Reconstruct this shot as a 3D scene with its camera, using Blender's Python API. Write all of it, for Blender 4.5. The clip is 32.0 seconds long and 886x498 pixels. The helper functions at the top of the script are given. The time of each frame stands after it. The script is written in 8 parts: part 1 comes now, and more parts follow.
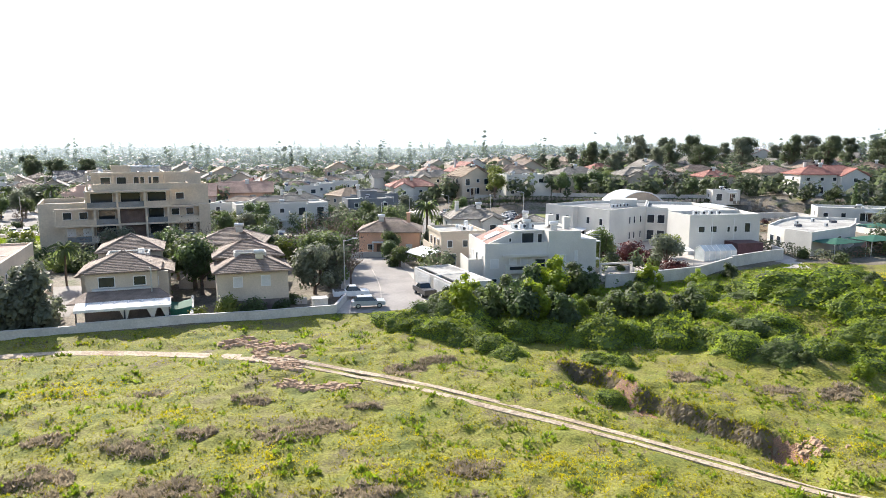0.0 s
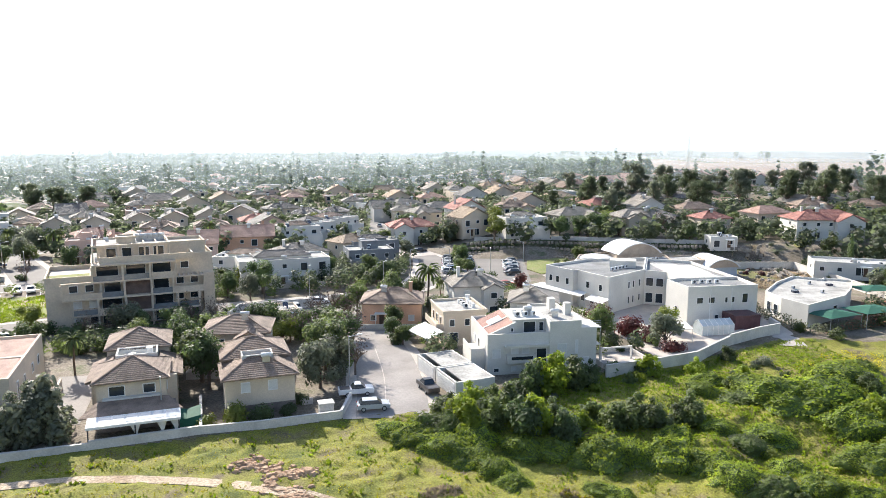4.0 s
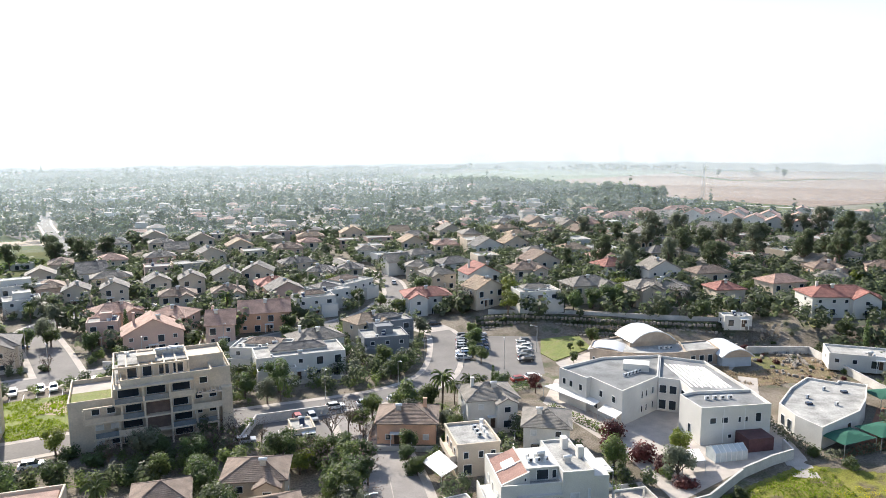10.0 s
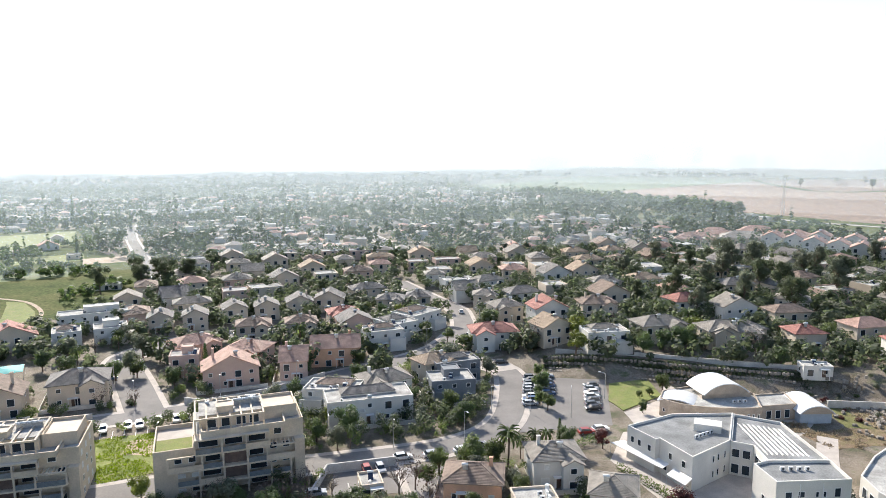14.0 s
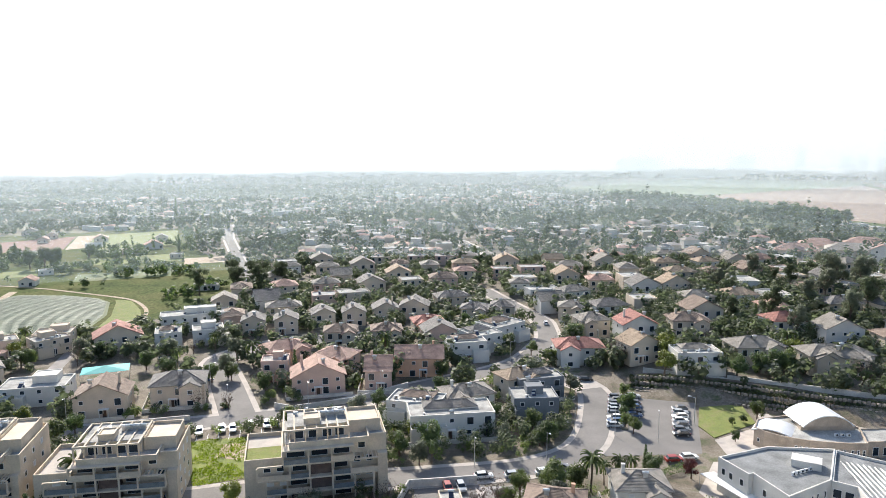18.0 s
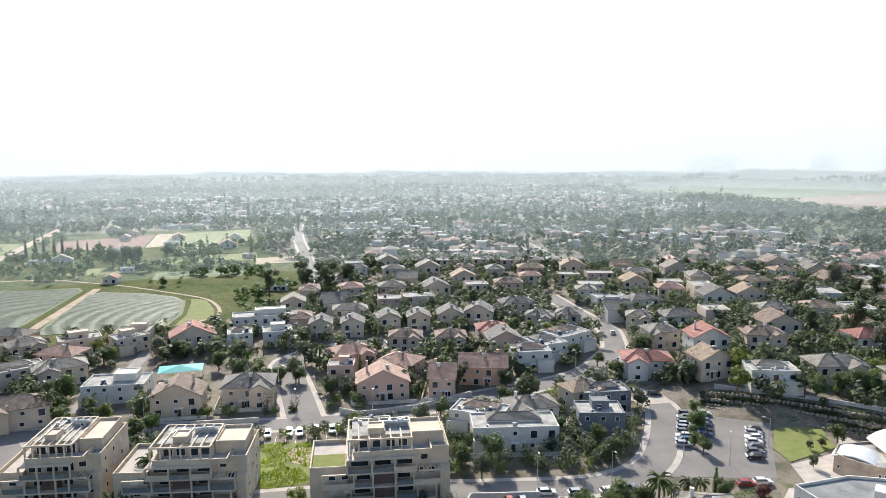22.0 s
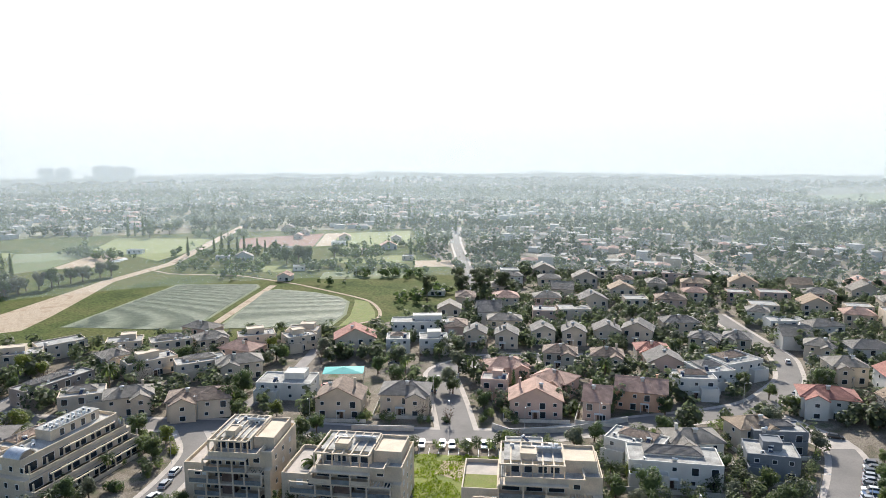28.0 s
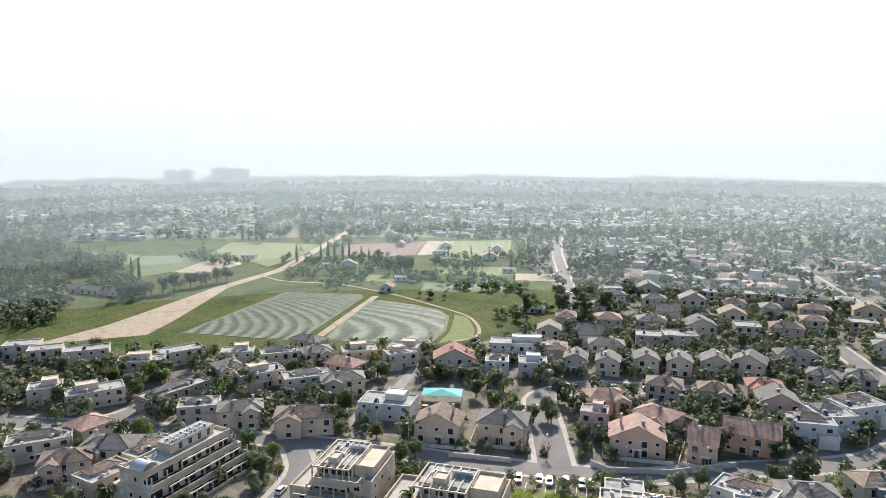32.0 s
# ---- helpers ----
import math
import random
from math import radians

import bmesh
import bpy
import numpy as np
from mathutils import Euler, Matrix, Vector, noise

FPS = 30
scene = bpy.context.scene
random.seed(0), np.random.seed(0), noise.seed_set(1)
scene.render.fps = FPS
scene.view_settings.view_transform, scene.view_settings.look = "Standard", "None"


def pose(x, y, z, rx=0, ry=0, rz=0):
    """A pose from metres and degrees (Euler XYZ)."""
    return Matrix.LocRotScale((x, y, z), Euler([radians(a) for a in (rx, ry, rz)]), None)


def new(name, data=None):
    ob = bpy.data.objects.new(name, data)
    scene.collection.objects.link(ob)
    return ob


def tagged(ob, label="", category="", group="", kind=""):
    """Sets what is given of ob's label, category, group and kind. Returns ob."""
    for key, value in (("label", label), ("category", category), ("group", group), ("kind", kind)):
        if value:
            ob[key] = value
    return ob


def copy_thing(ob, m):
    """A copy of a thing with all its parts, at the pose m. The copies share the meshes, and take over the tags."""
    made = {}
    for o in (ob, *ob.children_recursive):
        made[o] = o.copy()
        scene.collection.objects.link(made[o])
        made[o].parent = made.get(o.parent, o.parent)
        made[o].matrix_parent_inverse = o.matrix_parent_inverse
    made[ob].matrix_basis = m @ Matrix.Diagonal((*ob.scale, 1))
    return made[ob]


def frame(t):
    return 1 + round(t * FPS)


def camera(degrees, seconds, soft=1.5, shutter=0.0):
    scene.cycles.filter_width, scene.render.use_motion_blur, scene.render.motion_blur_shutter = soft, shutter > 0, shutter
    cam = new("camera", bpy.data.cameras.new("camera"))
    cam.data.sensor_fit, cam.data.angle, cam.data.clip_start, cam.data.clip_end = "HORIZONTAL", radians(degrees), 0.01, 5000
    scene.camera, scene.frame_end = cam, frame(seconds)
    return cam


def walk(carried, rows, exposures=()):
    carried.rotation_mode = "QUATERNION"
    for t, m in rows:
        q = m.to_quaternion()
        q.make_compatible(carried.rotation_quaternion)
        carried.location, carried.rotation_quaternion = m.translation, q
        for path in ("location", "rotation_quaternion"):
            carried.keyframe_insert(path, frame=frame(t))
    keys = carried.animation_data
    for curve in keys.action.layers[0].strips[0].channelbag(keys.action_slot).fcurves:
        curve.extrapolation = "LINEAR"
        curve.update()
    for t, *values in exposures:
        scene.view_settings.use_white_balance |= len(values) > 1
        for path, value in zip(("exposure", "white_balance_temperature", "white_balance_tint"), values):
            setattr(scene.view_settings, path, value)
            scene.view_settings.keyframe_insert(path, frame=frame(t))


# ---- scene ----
EXPOSURES = [(0.0, 1.17, 6400, 11), (4.0, 1.2, 6400, 11), (9.0, 0.96, 6400, 11), (14.0, 0.92, 6400, 11), (21.0, 0.8, 6350, 10), (32.0, 0.67, 6350, 10)]
cam = camera(64.90, 32.0, soft=0.55)
# seconds, place in metres, degrees of turn to the left, pitch and roll
ROWS = [
    (0.0, -0.00, 0.00, 21.00, 0.00, -8.70, -0.02),
    (0.5, -0.08, -0.02, 22.10, -0.02, -8.75, -0.06),
    (1.0, -0.22, 0.00, 23.85, -0.05, -8.79, -0.09),
    (1.5, -0.39, 0.03, 25.65, -0.09, -8.82, -0.12),
    (2.0, -0.55, 0.09, 27.45, -0.12, -8.82, -0.13),
    (2.5, -0.66, 0.16, 29.26, -0.15, -8.81, -0.13),
    (3.0, -0.76, 0.21, 31.08, -0.17, -8.80, -0.13),
    (3.5, -0.84, 0.30, 32.92, -0.19, -8.79, -0.14),
    (4.0, -0.88, 0.43, 34.75, -0.20, -8.77, -0.15),
    (4.5, -0.94, 0.51, 36.92, -0.23, -8.79, -0.17),
    (6.5, -1.08, 0.82, 44.22, -0.11, -8.67, -0.20),
    (7.0, -1.12, 0.95, 46.33, -0.12, -8.71, -0.22),
    (7.5, -1.11, 1.24, 48.09, -0.11, -8.69, -0.19),
    (8.0, -1.05, 1.56, 49.89, -0.08, -8.67, -0.16),
    (8.5, -0.96, 1.89, 51.80, -0.05, -8.65, -0.12),
    (9.0, -0.94, 2.12, 53.65, -0.03, -8.63, -0.06),
    (9.5, -0.95, 2.26, 55.60, 0.31, -8.63, -0.02),
    (10.0, -0.96, 2.31, 57.53, 0.94, -8.62, 0.01),
    (10.5, -0.94, 2.30, 59.43, 1.54, -8.61, 0.04),
    (11.0, -0.88, 2.23, 61.27, 2.20, -8.60, 0.05),
    (11.5, -0.90, 2.20, 63.14, 3.05, -8.59, 0.08),
    (12.0, -0.91, 2.24, 64.94, 4.21, -8.56, 0.10),
    (12.5, -0.90, 2.36, 66.80, 5.64, -8.54, 0.12),
    (13.0, -0.91, 2.46, 68.16, 5.65, -8.53, 0.15),
    (13.5, -1.01, 2.52, 68.94, 5.73, -8.54, 0.16),
    (14.0, -1.09, 2.57, 69.56, 6.54, -8.54, 0.16),
    (14.5, -1.07, 2.62, 70.33, 7.45, -8.58, 0.16),
    (16.5, -1.06, 2.84, 72.40, 11.10, -8.55, 0.12),
    (17.0, -1.07, 3.07, 73.04, 12.00, -8.59, 0.12),
    (17.5, -1.16, 3.30, 73.49, 12.85, -8.61, 0.12),
    (18.0, -1.21, 3.42, 73.96, 13.62, -8.62, 0.12),
    (18.5, -1.21, 3.42, 74.43, 14.29, -8.63, 0.11),
    (19.0, -1.22, 3.38, 74.88, 14.85, -8.64, 0.10),
    (19.5, -1.24, 3.42, 75.26, 15.33, -8.66, 0.09),
    (20.0, -1.26, 3.53, 75.59, 15.81, -8.67, 0.08),
    (20.5, -1.33, 3.65, 75.93, 16.44, -8.69, 0.08),
    (21.0, -1.44, 3.84, 76.28, 17.31, -8.71, 0.09),
    (21.5, -1.49, 4.10, 76.68, 18.17, -8.74, 0.12),
    (22.0, -1.51, 4.31, 77.07, 19.04, -8.76, 0.14),
    (22.5, -1.51, 4.35, 77.49, 19.94, -8.77, 0.16),
    (23.0, -1.50, 4.30, 77.88, 20.85, -8.77, 0.17),
    (23.5, -1.57, 4.34, 78.27, 21.96, -8.79, 0.19),
    (24.0, -1.65, 4.48, 78.69, 23.07, -8.79, 0.20),
    (24.5, -1.70, 4.65, 79.07, 24.19, -8.81, 0.20),
    (25.0, -1.82, 4.81, 79.48, 25.30, -8.82, 0.20),
    (25.5, -2.15, 5.01, 80.06, 26.41, -8.84, 0.20),
    (27.5, -2.65, 5.26, 81.65, 30.75, -8.81, 0.18),
    (28.0, -3.00, 5.43, 82.12, 31.85, -8.82, 0.17),
    (28.5, -3.25, 5.57, 82.46, 32.99, -8.83, 0.17),
    (29.0, -3.41, 5.66, 82.83, 34.01, -8.83, 0.15),
    (29.5, -3.61, 5.71, 83.30, 35.14, -8.83, 0.14),
    (30.0, -3.77, 5.79, 84.32, 38.11, -8.81, 0.14),
    (30.5, -3.80, 5.93, 85.77, 40.00, -8.80, 0.12),
    (31.0, -3.82, 6.06, 87.44, 40.18, -8.83, 0.10),
    (31.5, -3.94, 6.15, 89.22, 40.18, -8.86, 0.07),
    (32.0, -4.13, 6.22, 91.00, 40.17, -8.87, 0.07),
]
walk(cam, [(t, pose(x, y, z, 90 + pitch, roll, yaw)) for t, x, y, z, yaw, pitch, roll in ROWS], EXPOSURES)
# ---- world, sun and exposure ----
SUN_AZ, SUN_EL = 32.0, 32.0   # degrees left of +y, degrees above the horizon
world = bpy.data.worlds.new("sky")
scene.world = world
world.use_nodes = True
wn = world.node_tree
sky = wn.nodes.new("ShaderNodeTexSky")
sky.sky_type = "NISHITA"
sky.sun_disc = False
sky.sun_elevation = radians(SUN_EL)
sky.sun_rotation = radians(-SUN_AZ)
sky.air_density, sky.dust_density, sky.ozone_density = 1.0, 1.2, 1.0
wn.links.new(sky.outputs[0], wn.nodes["Background"].inputs[0])
wn.nodes["Background"].inputs[1].default_value = 0.115
sun = new("sun", bpy.data.lights.new("sun", "SUN"))
sun.data.energy, sun.data.angle, sun.data.color = 4.3, radians(1.0), (1.0, 0.93, 0.82)
sun.rotation_euler = (radians(90 - SUN_EL), 0, radians(180 + SUN_AZ))

SKY_GLOW = 0.68   # brightness of the hazy horizon


def haze_ring():
    """The hazy horizon: a plain glowing backdrop far behind everything."""
    n, r = 96, 1760
    vs = [(r * math.cos(6.28319 * i / n), r * math.sin(6.28319 * i / n), z) for z in (-30, 620) for i in range(n)]
    me = bpy.data.meshes.new("backdrop")
    me.from_pydata(vs, [], [(i, (i + 1) % n, n + (i + 1) % n, n + i) for i in range(n)])
    m = bpy.data.materials.new("horizon_haze_glow")
    m.use_nodes = True
    nt = m.node_tree
    nt.nodes.remove(nt.nodes["Principled BSDF"])
    geo, sep = nt.nodes.new("ShaderNodeNewGeometry"), nt.nodes.new("ShaderNodeSeparateXYZ")
    nt.links.new(geo.outputs["Position"], sep.inputs[0])
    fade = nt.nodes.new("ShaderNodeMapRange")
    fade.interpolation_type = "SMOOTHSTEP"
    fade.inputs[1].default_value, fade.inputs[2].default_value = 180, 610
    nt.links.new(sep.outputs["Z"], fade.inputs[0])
    # haze painted into the emission by height: greyer below, white above
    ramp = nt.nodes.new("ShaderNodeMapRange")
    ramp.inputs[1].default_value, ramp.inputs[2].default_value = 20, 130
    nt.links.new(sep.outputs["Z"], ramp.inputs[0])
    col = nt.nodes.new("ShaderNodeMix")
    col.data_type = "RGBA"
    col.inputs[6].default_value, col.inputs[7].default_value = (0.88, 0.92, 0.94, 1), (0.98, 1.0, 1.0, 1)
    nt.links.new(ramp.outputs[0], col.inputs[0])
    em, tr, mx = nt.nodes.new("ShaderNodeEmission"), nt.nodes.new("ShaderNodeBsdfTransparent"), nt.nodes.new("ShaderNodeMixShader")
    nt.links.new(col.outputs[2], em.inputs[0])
    # the sun's glow is painted into the emission: brighter on its side
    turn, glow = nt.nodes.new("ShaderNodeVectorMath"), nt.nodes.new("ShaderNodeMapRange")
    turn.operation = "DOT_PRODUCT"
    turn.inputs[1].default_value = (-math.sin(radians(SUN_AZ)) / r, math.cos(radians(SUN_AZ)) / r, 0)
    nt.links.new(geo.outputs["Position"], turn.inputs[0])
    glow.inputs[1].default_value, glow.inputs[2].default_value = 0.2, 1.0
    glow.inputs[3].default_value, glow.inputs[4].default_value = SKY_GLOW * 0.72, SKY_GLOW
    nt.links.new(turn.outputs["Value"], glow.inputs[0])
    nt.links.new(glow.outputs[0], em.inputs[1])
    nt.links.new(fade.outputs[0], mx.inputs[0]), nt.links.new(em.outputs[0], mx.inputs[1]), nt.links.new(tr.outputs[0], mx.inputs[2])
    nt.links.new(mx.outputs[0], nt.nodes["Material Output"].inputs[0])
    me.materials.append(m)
    tagged(new("backdrop", me), "glowing backdrop painted as white haze along the horizon", "backdrop", kind="structure")


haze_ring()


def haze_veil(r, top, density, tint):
    """Added see-through ring wall imitating haze: lets most light through and scatters the rest."""
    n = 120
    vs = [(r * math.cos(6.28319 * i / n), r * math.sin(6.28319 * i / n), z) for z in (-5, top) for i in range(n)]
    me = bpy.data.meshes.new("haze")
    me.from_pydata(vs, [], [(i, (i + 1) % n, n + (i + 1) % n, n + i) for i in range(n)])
    m = bpy.data.materials.new("haze_sheet_tint")
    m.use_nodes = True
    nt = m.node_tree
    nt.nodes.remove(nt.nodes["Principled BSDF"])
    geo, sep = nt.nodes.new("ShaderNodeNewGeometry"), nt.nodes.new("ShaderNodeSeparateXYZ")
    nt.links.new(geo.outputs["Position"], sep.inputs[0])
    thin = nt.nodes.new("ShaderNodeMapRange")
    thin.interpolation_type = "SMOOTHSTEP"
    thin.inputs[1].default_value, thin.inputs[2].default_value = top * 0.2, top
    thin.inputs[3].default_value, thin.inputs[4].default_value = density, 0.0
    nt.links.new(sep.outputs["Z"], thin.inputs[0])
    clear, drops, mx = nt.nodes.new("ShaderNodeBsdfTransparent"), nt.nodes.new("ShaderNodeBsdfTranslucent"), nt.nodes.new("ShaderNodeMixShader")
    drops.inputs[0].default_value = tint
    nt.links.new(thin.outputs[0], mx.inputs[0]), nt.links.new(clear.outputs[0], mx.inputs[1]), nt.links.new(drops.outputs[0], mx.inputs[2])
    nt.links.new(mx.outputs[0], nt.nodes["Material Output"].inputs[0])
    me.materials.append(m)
    tagged(new("haze", me), "see-through sheet added to imitate haze over the distant plain", "haze", kind="structure")


# Haze colour is put into each added sheet: bluish near, whiter far.
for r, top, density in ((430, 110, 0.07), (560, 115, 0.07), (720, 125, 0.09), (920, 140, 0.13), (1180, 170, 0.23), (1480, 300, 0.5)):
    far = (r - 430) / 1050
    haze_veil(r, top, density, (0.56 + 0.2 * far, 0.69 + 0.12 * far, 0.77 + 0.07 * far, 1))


# ---- materials ----
def mat(name, base, rough=0.85, var=0.25, scale=0.6, fine=9.0, bump=0.15, metal=0.0, spec=0.4, tint=None, each=0.0, sheen=0.0, trans=0.0, wave=None):
    """A surface with stains at one scale and grain at another; each: how much it differs from piece to piece."""
    m = bpy.data.materials.new(name)
    m.use_nodes = True
    nt = m.node_tree
    b = nt.nodes["Principled BSDF"]
    co = nt.nodes.new("ShaderNodeTexCoord")
    geo = nt.nodes.new("ShaderNodeNewGeometry")
    n1, n2 = nt.nodes.new("ShaderNodeTexNoise"), nt.nodes.new("ShaderNodeTexNoise")
    n1.inputs["Scale"].default_value, n2.inputs["Scale"].default_value = scale, fine
    n1.inputs["Detail"].default_value, n2.inputs["Detail"].default_value = 6, 4
    for n in (n1, n2):
        nt.links.new(geo.outputs["Position"], n.inputs["Vector"])
    r1 = nt.nodes.new("ShaderNodeValToRGB")
    r1.color_ramp.elements[0].position, r1.color_ramp.elements[1].position = 0.3, 0.7
    dark = tuple(c * (1 - var) for c in base)
    light = tint if tint else tuple(min(1, c * (1 + var * 0.5)) for c in base)
    r1.color_ramp.elements[0].color, r1.color_ramp.elements[1].color = (*dark, 1), (*light, 1)
    nt.links.new(n1.outputs["Fac"], r1.inputs[0])
    hsv = nt.nodes.new("ShaderNodeHueSaturation")
    mr = nt.nodes.new("ShaderNodeMapRange")
    mr.inputs[1].default_value, mr.inputs[2].default_value = 0.3, 0.7
    mr.inputs[3].default_value, mr.inputs[4].default_value = 1 - var * 0.6, 1 + var * 0.4
    nt.links.new(n2.outputs["Fac"], mr.inputs[0])
    val = mr.outputs[0]
    if each:
        oi = nt.nodes.new("ShaderNodeObjectInfo")
        m2 = nt.nodes.new("ShaderNodeMapRange")
        m2.inputs[3].default_value, m2.inputs[4].default_value = 1 - each, 1 + each
        nt.links.new(oi.outputs["Random"], m2.inputs[0])
        mu = nt.nodes.new("ShaderNodeMath")
        mu.operation = "MULTIPLY"
        nt.links.new(val, mu.inputs[0]), nt.links.new(m2.outputs[0], mu.inputs[1])
        val = mu.outputs[0]
    nt.links.new(r1.outputs[0], hsv.inputs["Color"])
    nt.links.new(val, hsv.inputs["Value"])
    nt.links.new(hsv.outputs[0], b.inputs["Base Color"])
    b.inputs["Roughness"].default_value, b.inputs["Metallic"].default_value = rough, metal
    b.inputs["Specular IOR Level"].default_value = spec
    b.inputs["Sheen Weight"].default_value = sheen
    b.inputs["Sheen Roughness"].default_value = 0.5
    height = n2.outputs["Fac"]
    if wave:
        w = nt.nodes.new("ShaderNodeTexWave")
        w.wave_type, w.bands_direction = "BANDS", wave[1]
        w.inputs["Scale"].default_value, w.inputs["Distortion"].default_value = wave[0], 0.3
        nt.links.new(co.outputs["Object"], w.inputs["Vector"])
        height = w.outputs["Fac"]
    if bump:
        bp = nt.nodes.new("ShaderNodeBump")
        bp.inputs["Strength"].default_value, bp.inputs["Distance"].default_value = bump, 0.05
        nt.links.new(height, bp.inputs["Height"])
        nt.links.new(bp.outputs[0], b.inputs["Normal"])
    if trans:
        tr = nt.nodes.new("ShaderNodeBsdfTranslucent")
        thru = nt.nodes.new("ShaderNodeHueSaturation")
        thru.inputs["Value"].default_value, thru.inputs["Saturation"].default_value = 2.0, 1.1
        nt.links.new(hsv.outputs[0], thru.inputs["Color"]), nt.links.new(thru.outputs[0], tr.inputs[0])
        mx = nt.nodes.new("ShaderNodeMixShader")
        mx.inputs[0].default_value = trans
        nt.links.new(b.outputs[0], mx.inputs[1]), nt.links.new(tr.outputs[0], mx.inputs[2])
        nt.links.new(mx.outputs[0], nt.nodes["Material Output"].inputs[0])
    return m


WALL = {
    "white": mat("white_render", (0.66, 0.635, 0.58), 0.8, 0.12, 0.25, 6, 0.08),
    "cream": mat("cream_render", (0.63, 0.535, 0.42), 0.85, 0.15, 0.25, 6, 0.1, each=0.06),
    "stone": mat("stone_cladding", (0.63, 0.53, 0.405), 0.8, 0.18, 0.3, 3, 0.12),
    "pink": mat("pink_render", (0.62, 0.45, 0.37), 0.85, 0.14, 0.25, 6, 0.1),
    "peach": mat("peach_render", (0.68, 0.42, 0.28), 0.85, 0.15, 0.3, 6, 0.1),
    "slate": mat("slate_grey_render", (0.2, 0.215, 0.23), 0.8, 0.2, 0.3, 6, 0.1),
    "dark": mat("brown_render", (0.3, 0.26, 0.23), 0.85, 0.2, 0.3, 6, 0.1),
    "brick": mat("tan_masonry", (0.46, 0.38, 0.3), 0.9, 0.22, 0.5, 5, 0.25),
}
ROOF = {
    "brown": mat("brown_roof_tiles", (0.33, 0.245, 0.19), 0.75, 0.35, 0.7, 7, 0.9, spec=0.35, wave=(3.2, "X")),
    "tan": mat("tan_roof_tiles", (0.45, 0.34, 0.24), 0.8, 0.25, 0.7, 7, 0.8, wave=(3.2, "X")),
    "terra": mat("faded_terracotta_tiles", (0.55, 0.36, 0.285), 0.8, 0.28, 0.5, 7, 0.8, wave=(3.2, "X")),
    "dusty": mat("dusty_concrete_tiles", (0.3, 0.265, 0.23), 0.85, 0.3, 0.05, 1, 0),
    "pale": mat("pale_sanded_tiles", (0.46, 0.41, 0.35), 0.85, 0.3, 0.05, 1, 0),
    "rose": mat("faded_rose_tiles", (0.4, 0.235, 0.19), 0.8, 0.28, 0.5, 7, 0.8, wave=(3.2, "X")),
    "red": mat("red_roof_tiles", (0.43, 0.19, 0.15), 0.75, 0.28, 0.6, 7, 0.8, wave=(3.2, "X")),
    "slate": mat("grey_roof_tiles", (0.22, 0.205, 0.19), 0.75, 0.3, 0.6, 7, 0.8, wave=(3.2, "X")),
    "grey": mat("grey_brown_roof_tiles", (0.31, 0.28, 0.24), 0.75, 0.3, 0.6, 7, 0.8, wave=(3.2, "X")),
}
M_FLAT = mat("white_roof_coating", (0.44, 0.43, 0.4), 0.9, 0.4, 0.35, 3, 0.1, spec=0.15)
M_TRIM = mat("white_trim", (0.78, 0.77, 0.74), 0.7, 0.1, 0.6, 8, 0.05)
M_GLASS = mat("dark_window_glass", (0.03, 0.04, 0.05), 0.12, 0.2, 0.5, 2, 0, spec=0.6)
M_SHUT = mat("white_slatted_shutter", (0.7, 0.7, 0.68), 0.6, 0.1, 1, 8, 0.4, wave=(9.0, "Z"))
M_METAL = mat("galvanised_metal", (0.55, 0.56, 0.57), 0.4, 0.2, 1.5, 9, 0.05, metal=0.8)
M_BLACK = mat("black_rail", (0.05, 0.05, 0.055), 0.5, 0.2, 1, 8, 0.05)
M_SOLAR = mat("solar_collector", (0.02, 0.03, 0.06), 0.15, 0.3, 1, 5, 0, spec=0.7)
M_TANK = mat("white_water_tank", (0.75, 0.75, 0.74), 0.45, 0.12, 1, 6, 0.03)
M_ASPH = mat("worn_asphalt", (0.22, 0.205, 0.19), 0.9, 0.18, 0.12, 2.5, 0.15, spec=0.3)
M_BRICKPAVE = mat("reddish_paving", (0.31, 0.285, 0.265), 0.9, 0.2, 0.2, 4, 0.2, spec=0.3)
M_PAVE = mat("pale_pavement", (0.48, 0.43, 0.38), 0.9, 0.18, 0.4, 4, 0.15)
M_KERB = mat("kerb_stone", (0.55, 0.53, 0.5), 0.85, 0.15, 0.8, 5, 0.1)
M_WALLST = mat("garden_wall_render", (0.6, 0.57, 0.52), 0.88, 0.22, 0.4, 5, 0.2)
M_BARK = mat("bark", (0.16, 0.12, 0.09), 0.95, 0.3, 2, 12, 0.5)
